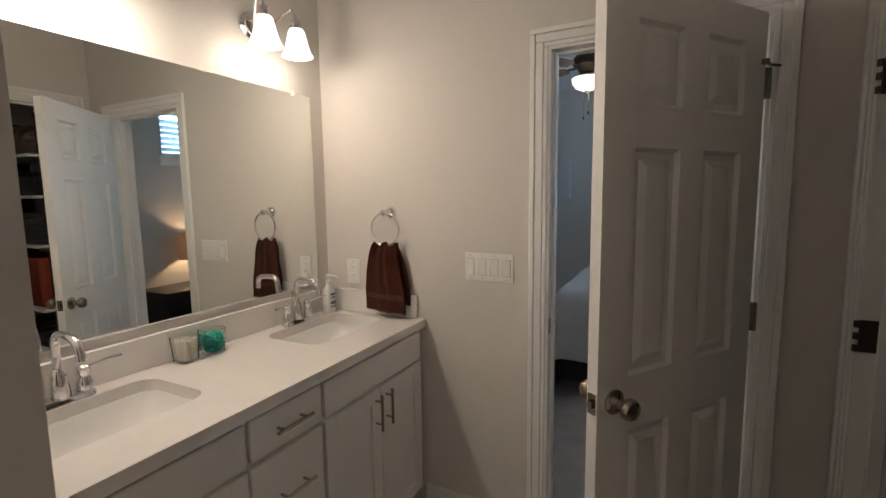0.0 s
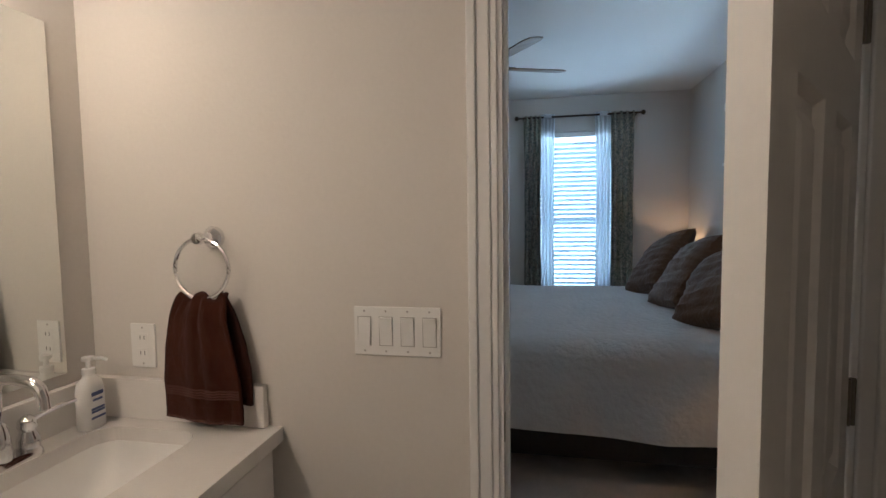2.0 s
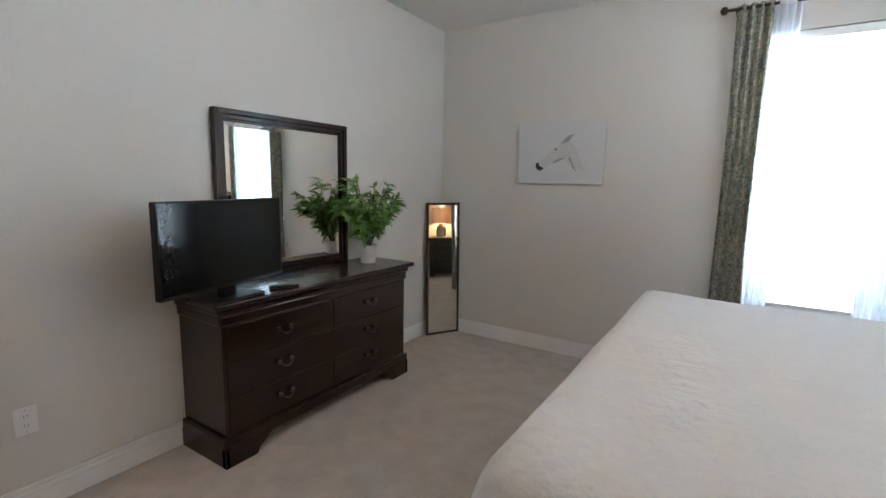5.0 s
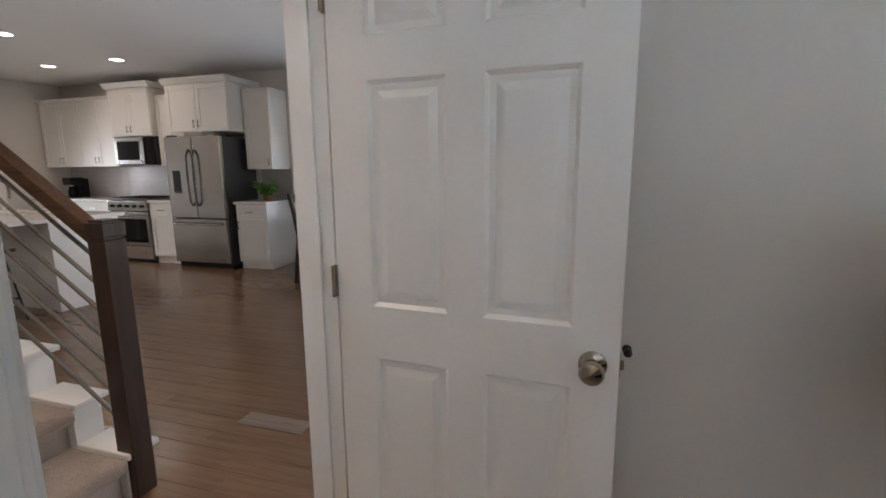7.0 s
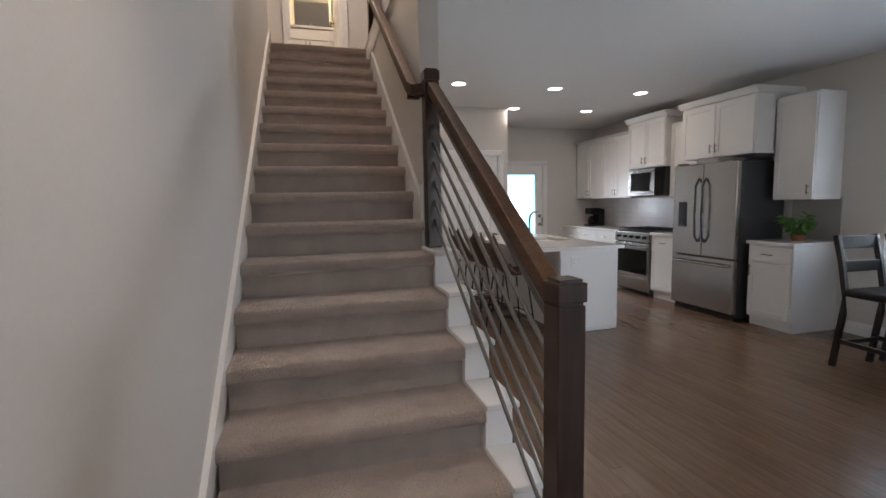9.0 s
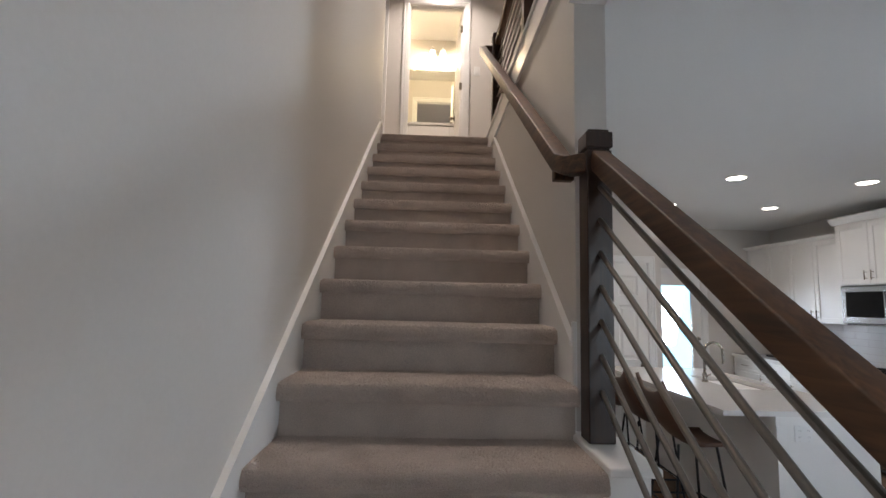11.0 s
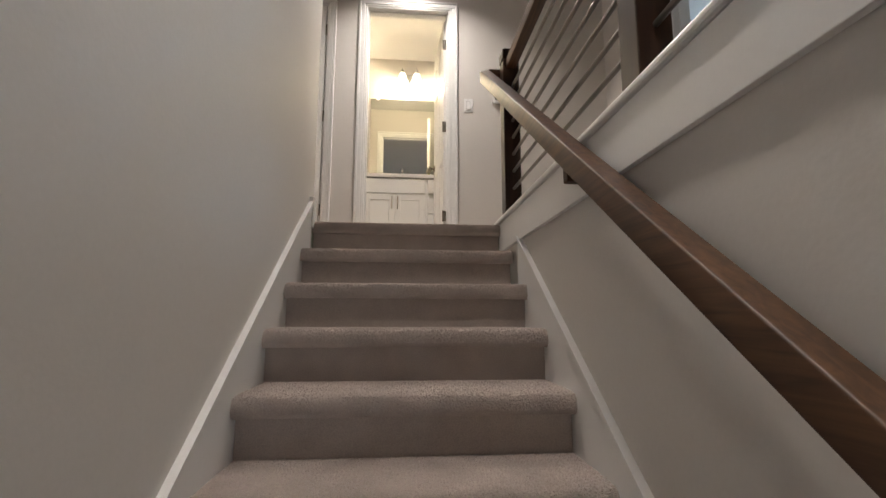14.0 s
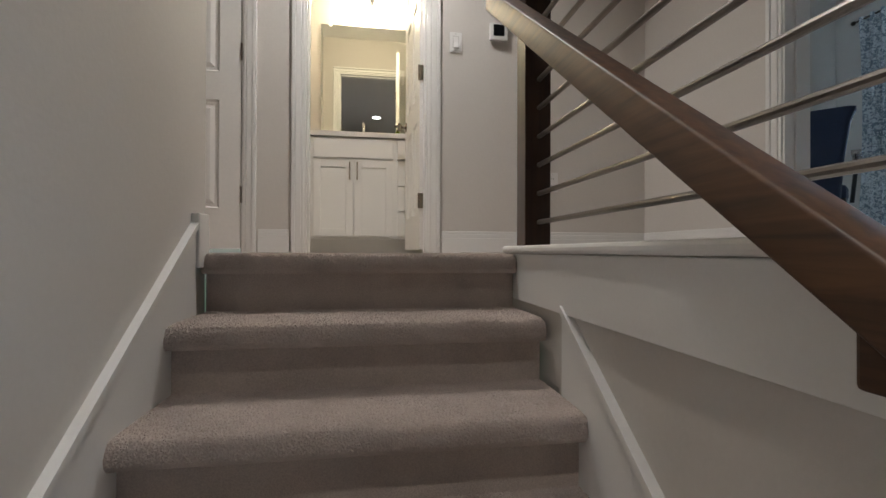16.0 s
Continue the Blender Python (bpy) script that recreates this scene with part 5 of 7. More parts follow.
for y in (BY0 + 0.03, BY1 - 0.055):
    part("side_rail", boxes((-2.78, -0.98, y, y + 0.03, 0.14, 0.34), b=0.004), M_BEDWOOD, bed)
fb = [(-0.92, 0.0), (-0.87, 0.0), (-0.875, 0.34), (-0.86, 0.45), (-0.838, 0.495), (-0.832, 0.518), (-0.840, 0.538), (-0.860, 0.545), (-0.880, 0.528), (-0.895, 0.47), (-0.91, 0.36)]
part("footboard", prism(bmesh.new(), fb, "y", BY0 - 0.05, BY1 + 0.045), M_BEDWOOD, bed, "low curved dark footboard")
part("mattress", boxes((-2.76, -1.02, BY0 + 0.05, BY1 - 0.06, 0.34, BZ - 0.02), b=0.05), M_PILLOW_W, bed)


def coverlet():
    """Top with rounded shoulders, hanging down the two sides and the foot."""
    bm = bmesh.new()
    nx, ny = 44, 60
    vs = {}
    drop = BZ - 0.33
    span = (BY1 - BY0) + 2 * drop
    for i in range(nx + 1):
        for k in range(ny + 1):
            x = -2.80 + (BX1 + 2.80) * i / nx
            s = span * k / ny - drop - (BY1 - BY0) / 2
            half = (BY1 - BY0) / 2
            r = 0.12
            yc = (BY0 + BY1) / 2
            if abs(s) <= half - r:
                y, z = yc + s, BZ
            else:
                a = (abs(s) - (half - r)) / r
                sg = 1 if s > 0 else -1
                if a < math.pi / 2:
                    y, z = yc + sg * (half - r + r * math.sin(a)), BZ - r * (1 - math.cos(a))
                else:
                    y, z = yc + sg * half, BZ - r - (a - math.pi / 2) * r
            w = noise.noise(Vector((x * 2.5, y * 2.5, z * 2.5)))
            w2 = noise.noise(Vector((x * 11, y * 11, z * 9 + 4)))
            hang = max(0.0, min(1.0, (BZ - 0.1 - z) / 0.3))
            wave = 0.014 * math.sin(x * 9 + 1.3 * math.sin(x * 3)) * hang
            y += (1 if y > yc else -1) * (0.012 * hang + wave + 0.006 * w2 * hang)
            z += 0.010 * w * (1 - hang) + 0.0035 * w2 * (1 - hang)
            if k in (0, ny):
                z += 0.02 * math.sin(x * 4.0) + 0.012 * w
            end = max(0.0, (x - (BX1 - 0.10)) / 0.10)
            z -= 0.075 * (1 - math.sqrt(max(0.0, 1 - end * end)))
            vs[i, k] = bm.verts.new((x, y, z))
    for i in range(nx):
        for k in range(ny):
            bm.faces.new((vs[i, k], vs[i + 1, k], vs[i + 1, k + 1], vs[i, k + 1]))
    prev = [vs[nx, k] for k in range(ny + 1)]
    for q in range(1, 7):
        row = []
        for k in range(ny + 1):
            v0 = vs[nx, k].co
            row.append(bm.verts.new((BX1 + 0.004 + 0.006 * math.sin(v0.y * 8) * q / 6, v0.y, v0.z + (min(v0.z, 0.57) - v0.z) * q / 6)))
        for k in range(ny):
            bm.faces.new((prev[k], row[k], row[k + 1], prev[k + 1]))
        prev = row
    return bm


cl = solo("bed_coverlet", coverlet(), M_SPREAD, "white textured coverlet hanging over the bed sides", "bedspread", smooth=True)


def pillow(name, material, w, h, t, m, label, seed, group, ribs=False):
    bm = cushion(w, h, t, seed=seed, n=26 if ribs else 16)
    if ribs:
        for v in bm.verts:
            v.co.z += (0.005 if v.co.z > 0.002 else 0) * math.sin(v.co.x * 95 + 2.0 * noise.noise(v.co * 5))
    ob = solo(name, bm, material, label, "pillow", group, smooth=True)
    ob.matrix_basis = m
    return ob


for k, y in enumerate((-2.86, -3.42, -4.02)):
    m = Matrix.Translation((-2.42 + 0.03 * k, y, BZ + (0.205, 0.225, 0.235)[k])) @ Euler((radians(0), radians(0), radians((8, -4, 3)[k]))).to_matrix().to_4x4() @ Euler((0, radians(54), 0)).to_matrix().to_4x4() @ Euler((0, 0, radians((22, 14, 20)[k]))).to_matrix().to_4x4()
    pillow("throw_pillow", M_PILLOW_B, 0.60, 0.60, 0.22, m, "large brown quilted square throw pillow leaning on the bed", k, "brown throw pillows", True)
for k, y in enumerate((-2.92, -3.98)):
    m = Matrix.Translation((-2.585, y + 0.03, BZ + 0.165)) @ Euler((0, radians(50), 0)).to_matrix().to_4x4()
    pillow("white_pillow", M_PILLOW_W, 0.46, 0.78, 0.18, m, "white bed pillow leaning behind the brown cushions", 5 + k, "white pillows")
    m = Matrix.Translation((-2.665, y + 0.17, BZ + 0.165)) @ Euler((0, radians(55), 0)).to_matrix().to_4x4()
    pillow("grey_pillow", M_PILLOW_G, 0.47, 0.74, 0.15, m, "grey bed pillow against the headboard", 8 + k, "grey pillows")


def nightstand(yc, w):
    n = thing("nightstand", -2.70, yc, 0.0, "black stained wooden nightstand with drawers", "nightstand", "nightstands")
    x0, x1, h = -2.905, -2.51, 0.645
    part("body", boxes((x0, x1, yc - w, yc + w, 0.06, h - 0.06), b=0.004), M_BEDWOOD, n)
    part("top", boxes((x0, x1 + 0.03, yc - w - 0.025, yc + w + 0.025, h - 0.026, h), (x0, x1 + 0.015, yc - w - 0.012, yc + w + 0.012, h - 0.062, h - 0.026), b=0.008), M_BEDWOOD, n, "polished dark top")
    for z in (0.10, 0.32):
        d = part("drawer", boxes((x1 - 0.002, x1 + 0.012, yc - w + 0.025, yc + w - 0.025, z, z + 0.20), b=0.004), M_BEDWOOD, n)
        part("knob", placed(lathe(bmesh.new(), [(0.008, 0), (0.006, 0.010), (0.014, 0.018), (0.012, 0.026), (0.002, 0.028)], 0, 0, 0, 14), pose(x1 + 0.012, yc, z + 0.1, 0, 90, 0)), M_BRONZE, d, smooth=True)
    for sy in (-1, 1):
        for xx in (x0 + 0.02, x1 - 0.05):
            part("foot", boxes((xx, xx + 0.05, yc + sy * (w - 0.03) - 0.025, yc + sy * (w - 0.03) + 0.025, 0.003, 0.06), b=0.004), M_BEDWOOD, n)


def table_lamp(x, y, z):
    t = thing("table_lamp", x, y, z, "lit bedside lamp with ribbed ceramic base and linen drum shade", "table lamp", "bedside lamps")
    prof = [(0.052, 0.0), (0.054, 0.010)]
    for k in range(29):
        q = k / 28
        r = 0.056 + 0.036 * math.sin(math.pi * min(1, (q * 0.80 + 0.12))) - 0.022 * q
        prof.append((r + (0.0020 if k % 2 else -0.0020), 0.012 + q * 0.205))
    prof += [(0.02, 0.222), (0.014, 0.226), (0.012, 0.25)]
    part("base", lathe(bmesh.new(), prof, x, y, z + 0.001, 36), M_CERAMIC, t, "ribbed taupe ceramic base", smooth=True)
    s = bmesh.new()
    z0, z1, r0, r1 = 0.235, 0.485, 0.162, 0.152
    ring_loft(s, [[(x + r * math.cos(2 * math.pi * i / 48), y + r * math.sin(2 * math.pi * i / 48), z + h) for i in range(48)] for r, h in ((r0, z0), (r1, z1), (r1 - 0.002, z1), (r0 - 0.002, z0), (r0, z0))], False)
    part("shade", s, M_SHADE, t, "linen drum shade", smooth=True)
    tr = bmesh.new()
    for a in (0, 120, 240):
        sweep(tr, [(x, y, z + 0.478), (x + (r1 - 0.002) * math.cos(radians(a)), y + (r1 - 0.002) * math.sin(radians(a)), z + 0.478)], 0.002, 6)
    sweep(tr, [(x, y, z + 0.25), (x, y, z + 0.478)], 0.003, 8)
    part("spider", tr, M_NICKEL, t)
    part("finial", lathe(bmesh.new(), [(0.006, 0), (0.004, 0.008), (0.011, 0.014), (0.009, 0.026), (0.001, 0.03)], x, y, z + 0.478, 12), M_NICKEL, t, smooth=True)


for yc, w in ((-1.865, 0.285), (-4.835, 0.215)):
    nightstand(yc, w)
for yc in (-2.05, -4.80):
    table_lamp(-2.74, yc, 0.645)


# ---- windows ----
def blind(name, axis, face, out, u0, u1, z0, z1, slat, tilt, label):
    """Horizontal slats on ladder cords with head and bottom rails."""
    c = (u0 + u1) / 2
    b = thing(name, *((face, c, z0) if axis == "x" else (c, face, z0)), label, "blinds")

    def quad(d, z, w, th):
        m = Matrix.Translation((face + out * d, 0, z) if axis == "x" else (0, face + out * d, z)) @ Matrix.Rotation(radians(tilt) * (-out if axis == "x" else out), 4, "Y" if axis == "x" else "X")
        t = bmesh.new()
        if axis == "x":
            box(t, -w / 2, w / 2, u0, u1, -th, th)
        else:
            box(t, u0, u1, -w / 2, w / 2, -th, th)
        return placed(t, m)
    f0, f1 = sorted((face + out * 0.002, face + out * 0.05))
    part("head_rail", boxes((f0, f1, u0, u1, z1 - 0.05, z1) if axis == "x" else (u0, u1, f0, f1, z1 - 0.05, z1), b=0.003), M_PLATE, b)
    part("bottom_rail", boxes((f0, f1, u0, u1, z0, z0 + 0.018) if axis == "x" else (u0, u1, f0, f1, z0, z0 + 0.018), b=0.003), M_PLATE, b)
    n = int((z1 - 0.06 - z0 - 0.03) / slat)
    for k in range(n):
        part("slat", quad(0.026, z0 + 0.035 + slat * (k + 0.5), slat * 1.02, 0.0012), M_SLAT, b)
    for u in (u0 + (u1 - u0) * 0.2, u0 + (u1 - u0) * 0.8):
        a, c2 = face + out * 0.001, face + out * 0.051
        cb = bmesh.new()
        for d in (a, c2):
            sweep(cb, [(d, u, z0), (d, u, z1 - 0.04)] if axis == "x" else [(u, d, z0), (u, d, z1 - 0.04)], 0.0012, 5)
        part("cord", cb, M_PLATE, b)
    w = u0 + 0.06
    part("wand", sweep(bmesh.new(), [(face + out * 0.058, w, z1 - 0.05), (face + out * 0.058, w, z1 - 0.05 - (z1 - z0) * 0.6)] if axis == "x" else [(w, face + out * 0.058, z1 - 0.05), (w, face + out * 0.058, z1 - 0.6)], 0.003, 6), M_PLATE, b)
    return b


def sash(name, axis, a, u0, u1, z0, z1, meeting=True):
    """Vinyl window frame with glass in the depth of the wall."""
    bm = bmesh.new()
    t, d = 0.04, 0.03
    segs = [(u0, u0 + t, z0, z1), (u1 - t, u1, z0, z1), (u0 + t, u1 - t, z0, z0 + t), (u0 + t, u1 - t, z1 - t, z1)]
    if meeting:
        zm = z0 + (z1 - z0) * 0.45
        segs.append((u0 + t, u1 - t, zm - 0.02, zm + 0.02))
    for s in segs:
        box(bm, *((a - d, a + d, *s) if axis == "x" else (s[0], s[1], a - d, a + d, s[2], s[3])), b=0.004, seg=1)
    w = struct(name, bm, M_TRIM, "white vinyl window frame", "window")
    g = boxes((a - 0.002, a + 0.002, u0 + t, u1 - t, z0 + t, z1 - t) if axis == "x" else (u0 + t, u1 - t, a - 0.002, a + 0.002, z0 + t, z1 - t))
    gl = finish("pane", g, M_GLASS)
    gl.parent = w
    gl.visible_shadow = False
    return w


sash("window_1", "y", -5.17, -2.20, -1.34, 0.62, 2.33)
blind("window_blind", "y", -5.135, 1, -2.19, -1.35, 0.64, 2.32, 0.05, 46, "white horizontal blind half open in the tall window")
struct("trim_window_1", boxes((-2.27, -1.27, -5.098, -5.05, 0.60, 0.622), (-2.25, -1.29, -5.098, -5.083, 0.53, 0.598), b=0.004), M_TRIM, "white window sill and apron", "window sill")
for i, w in enumerate(HIGH):
    sash("window_%d" % (i + 2), "x", -2.995, w, w + 0.55, 1.84, 2.275, False)
    blind("window_blind", "x", -2.965, 1, w + 0.005, w + 0.545, 1.845, 2.27, 0.05, 45, "white horizontal blind half open in a high window")
    struct("trim_window_%d" % (i + 2), boxes((-2.918, -2.872, w - 0.045, w + 0.595, 1.820, 1.842), (-2.918, -2.895, w - 0.03, w + 0.58, 1.755, 1.818), (-2.918, -2.868, w - 0.02, w + 0.57, 2.262, 2.325), b=0.005), M_TRIM, "white window sill, apron and valance", "window sill")
struct("backdrop_bedroom", boxes((-2.9, -0.6, -6.4, -6.38, 0.0, 3.2)), M_OUTSIDE, "bright hazy daylight outside the window", "backdrop")
struct("backdrop_high_windows", boxes((-4.3, -4.28, -5.2, -1.2, 1.3, 4.4)), M_OUTSIDE, "bright hazy daylight outside the windows", "backdrop")

rod = thing("curtain_rod", -1.81, -5.03, 2.48, "dark metal curtain rod with round finials", "curtain rod")
part("rod", sweep(bmesh.new(), [(-2.43, -5.02, 2.48), (-1.19, -5.02, 2.48)], 0.010, 10), M_BRONZE, rod, smooth=True)
for x in (-2.45, -1.17):
    part("finial", lathe(bmesh.new(), [(0.002, -0.026), (0.016, -0.02), (0.025, 0), (0.016, 0.02), (0.002, 0.026)], x, -5.02, 2.48, 14), M_BRONZE, rod, smooth=True)
for x in (-2.38, -1.24):
    part("bracket", sweep(bmesh.new(), [(x, -5.098, 2.46), (x, -5.06, 2.46), (x, -5.02, 2.468)], 0.007, 8), M_BRONZE, rod)


def curtain(name, x0, x1, y, z0, z1, folds, material, label, amp=0.022, axis="x"):
    bm = bmesh.new()
    nu, nz = folds * 10, 14
    g = []
    for k in range(nz + 1):
        q = k / nz
        row = []
        for i in range(nu + 1):
            u = i / nu
            pinch = 1 - 0.16 * math.sin(math.pi * min(1, q * 1.2)) * 0.6
            x = (x0 + x1) / 2 + (u - 0.5) * (x1 - x0) * pinch
            dd = amp * math.sin(2 * math.pi * folds * u + 0.4 * math.sin(q * 3)) + 0.008 * noise.noise(Vector((u * 5, q * 3, x0)))
            row.append(bm.verts.new((x, y + dd, z1 - (z1 - z0) * q) if axis == "x" else (y + dd, x, z1 - (z1 - z0) * q)))
        g.append(row)
    for a, c in zip(g, g[1:]):
        for i in range(nu):
            bm.faces.new((a[i], a[i + 1], c[i + 1], c[i]))
    return solo(name, bm, material, label, "curtain", "", smooth=True)


for x0, x1 in ((-1.43, -1.24), (-2.37, -2.13)):
    c = curtain("printed_curtain", x0, x1, -5.02, 0.03, 2.50, 4, M_CURTAIN, "muted green printed curtain panel hanging from the rod")
for x0, x1 in ((-1.57, -1.42), (-2.14, -1.98)):
    c = curtain("sheer_curtain", x0, x1, -5.035, 0.03, 2.51, 4, M_SHEER, "white sheer curtain knotted over the rod", 0.016)
    cx = (x0 + x1) / 2
    part("knot", placed(cushion(0.09, 0.05, 0.05, n=8), pose(cx, -5.0, 2.485, 90, 0, 20)), M_SHEER, c, smooth=True)

# ---- ceiling fan ----
FX, FY = -0.98, -3.23
fan = thing("ceiling_fan", FX, FY, CEIL, "five-blade ceiling fan with a lit frosted bowl", "ceiling fan")
part("canopy", lathe(bmesh.new(), [(0.065, 0), (0.065, -0.02), (0.045, -0.05), (0.02, -0.06)], FX, FY, CEIL, 24), M_BRONZE, fan, smooth=True)
part("downrod", lathe(bmesh.new(), [(0.012, -0.05), (0.012, -0.14)], FX, FY, CEIL, 12), M_BRONZE, fan)
part("motor", lathe(bmesh.new(), [(0.03, -0.13), (0.09, -0.14), (0.115, -0.17), (0.115, -0.22), (0.08, -0.245), (0.06, -0.28), (0.04, -0.30)], FX, FY, CEIL, 28), M_BRONZE, fan, smooth=True)
part("fitter", lathe(bmesh.new(), [(0.05, -0.29), (0.09, -0.30), (0.09, -0.318), (0.05, -0.32)], FX, FY, CEIL, 24), M_NICKEL, fan, smooth=True)
part("bowl", lathe(bmesh.new(), [(0.115, -0.318), (0.122, -0.33), (0.115, -0.365), (0.085, -0.40), (0.04, -0.418), (0.012, -0.422)], FX, FY, CEIL, 28), M_FROST2, fan, "lit frosted glass bowl", smooth=True)
part("bowl_finial", lathe(bmesh.new(), [(0.022, -0.418), (0.018, -0.43), (0.006, -0.438), (0.004, -0.446)], FX, FY, CEIL, 14), M_BRONZE, fan, smooth=True)
for k in range(5):
    a = 56 + 72 * k
    bl = bmesh.new()
    poly = [(0.18, -0.045), (0.30, -0.062), (0.56, -0.068), (0.60, -0.05), (0.61, 0.0), (0.60, 0.05), (0.56, 0.068), (0.30, 0.062), (0.18, 0.045)]
    prism(bl, poly, "z", -0.004, 0.004)
    placed(bl, Matrix.Translation((FX, FY, CEIL - 0.235)) @ Matrix.Rotation(radians(a), 4, "Z") @ Matrix.Rotation(radians(11), 4, "X"))
    b = part("blade", bl, M_BLADE, fan, "wood grain fan blade")
    ib = boxes((0.09, 0.24, -0.016, 0.016, -0.006, 0.004), b=0.002)
    placed(ib, Matrix.Translation((FX, FY, CEIL - 0.228)) @ Matrix.Rotation(radians(a), 4, "Z"))
    part("blade_iron", ib, M_BRONZE, b)
for dx, ln in ((-0.018, 0.17), (0.02, 0.21)):
    part("pull_chain", sweep(bmesh.new(), [(FX + dx, FY + 0.03, CEIL - 0.42), (FX + dx, FY + 0.03, CEIL - 0.42 - ln)], 0.0012, 5), M_NICKEL, fan)
    part("chain_fob", lathe(bmesh.new(), [(0.002, 0), (0.006, -0.006), (0.006, -0.022), (0.002, -0.026)], FX + dx, FY + 0.03, CEIL - 0.42 - ln, 8), M_BRONZE, fan)

# ---- kitchen ----
KX, WX = 4.84, 5.448


def base_cabinet(y0, y1, label, layout, end_panel=False, group="base cabinets"):
    c = thing("base_cabinet", KX, (y0 + y1) / 2, 0.0, label, "cabinet", group)
    part("body", boxes((KX, WX, y0, y1, 0.10, 0.875), (KX + 0.06, WX, y0 + 0.002, y1 - 0.002, 0.0, 0.10), b=0.002), M_CAB, c)
    part("toe_trim", boxes((KX + 0.045, KX + 0.06, y0, y1, 0.0, 0.095), b=0.002), M_CAB, c)
    n = layout
    w = (y1 - y0 - 0.02) / n
    for i in range(n):
        a, b = y0 + 0.01 + i * w + 0.004, y0 + 0.01 + (i + 1) * w - 0.004
        d = shaker("drawer", c, "x", KX, -1, a, b, 0.70, 0.855, flat=False, rim=0.03)
        bar_handle(d, "x", KX - 0.019, -1, (a + b) / 2, 0.78, 0.12, False)
        d = shaker("door", c, "x", KX, -1, a, b, 0.125, 0.69)
        bar_handle(d, "x", KX - 0.019, -1, b - 0.035, 0.60, 0.12, True)
    return c


def upper_cabinet(y0, y1, z0, z1, doors, depth, crown, label):
    x0 = WX - depth
    c = thing("wall_cabinet", x0, (y0 + y1) / 2, z0, label, "cabinet", "wall cabinets")
    part("body", boxes((x0, WX, y0, y1, z0, z1), b=0.002), M_CAB, c)
    w = (y1 - y0 - 0.01) / doors
    for i in range(doors):
        a, b = y0 + 0.005 + i * w + 0.003, y0 + 0.005 + (i + 1) * w - 0.003
        d = shaker("door", c, "x", x0, -1, a, b, z0 + 0.008, z1 - 0.02)
        hu = b - 0.035 if (i % 2 == 0 and doors > 1) else a + 0.035
        bar_handle(d, "x", x0 - 0.019, -1, hu, z0 + 0.10, 0.10, True)
    if crown:
        cr = bmesh.new()
        prism(cr, [(x0 - 0.02, z1), (x0 - 0.065, z1 + crown), (x0 - 0.06, z1 + crown + 0.012), (WX, z1 + crown + 0.012), (WX, z1)], "y", y0 - 0.035, y1 + 0.035)
        part("crown", cr, M_CAB, c, "white crown moulding")
    return c


base_cabinet(2.26, 2.74, "white shaker base cabinet beside the refrigerator", 1)
base_cabinet(3.76, 4.235, "white shaker base cabinet beside the range", 1)
base_cabinet(5.02, 6.58, "white shaker base cabinets in the corner run", 3)
for y0, y1 in ((2.235, 2.755), (3.75, 4.24), (5.015, 6.595)):
    solo("kitchen_countertop", boxes((KX - 0.035, WX, y0, y1, 0.878, 0.915), b=0.004), M_QUARTZ, "pale quartz kitchen countertop", "countertop", "kitchen countertops")
upper_cabinet(2.28, 2.70, 1.34, 2.40, 1, 0.36, 0, "tall white wall cabinet above the short counter")
upper_cabinet(2.72, 3.72, 1.84, 2.46, 2, 0.62, 0.06, "white cabinet above the refrigerator with crown moulding")
upper_cabinet(3.74, 4.22, 1.40, 2.40, 1, 0.34, 0.0, "white wall cabinet beside the microwave")
upper_cabinet(4.24, 5.02, 1.83, 2.51, 2, 0.42, 0.06, "raised white cabinet above the microwave with crown moulding")
upper_cabinet(5.04, 6.58, 1.40, 2.39, 4, 0.34, 0.03, "row of white wall cabinets in the corner")

fr = thing("refrigerator", 4.75, 3.27, 0.0, "stainless steel french-door refrigerator with dispenser", "refrigerator")
FX0, FY0, FY1 = 4.72, 2.815, 3.725
part("case", boxes((FX0 + 0.07, 5.40, FY0 + 0.005, FY1 - 0.005, 0.03, 1.765), b=0.006), M_DARKGREY, fr, "dark grey side case")
ym = (FY0 + FY1) / 2
for y0, y1, hy in ((FY0, ym - 0.003, ym - 0.05), (ym + 0.003, FY1, ym + 0.05)):
    d = part("door", boxes((FX0, FX0 + 0.066, y0, y1, 0.69, 1.775), b=0.012), M_STEEL, fr, "stainless french door")
    pts = [(FX0 - 0.005, hy, 0.86), (FX0 - 0.05, hy, 0.93), (FX0 - 0.06, hy, 1.2), (FX0 - 0.05, hy, 1.52), (FX0 - 0.005, hy, 1.60)]
    part("handle", sweep(bmesh.new(), pts, 0.013, 10), M_DARKGREY, d, smooth=True)
d = part("freezer_drawer", boxes((FX0, FX0 + 0.066, FY0, FY1, 0.075, 0.68), b=0.012), M_STEEL, fr, "stainless freezer drawer")
part("handle", sweep(bmesh.new(), [(FX0 - 0.005, FY0 + 0.06, 0.615), (FX0 - 0.055, FY0 + 0.09, 0.615), (FX0 - 0.055, FY1 - 0.09, 0.615), (FX0 - 0.005, FY1 - 0.06, 0.615)], 0.013, 10), M_STEEL, d, smooth=True)
part("kick_plate", boxes((FX0 + 0.05, FX0 + 0.08, FY0 + 0.02, FY1 - 0.02, 0.0, 0.07)), M_BLACK, fr)
dp = part("dispenser", boxes((FX0 - 0.004, FX0 + 0.01, 3.50, 3.63, 1.03, 1.33), b=0.004), M_BLACK, fr, "black water dispenser")
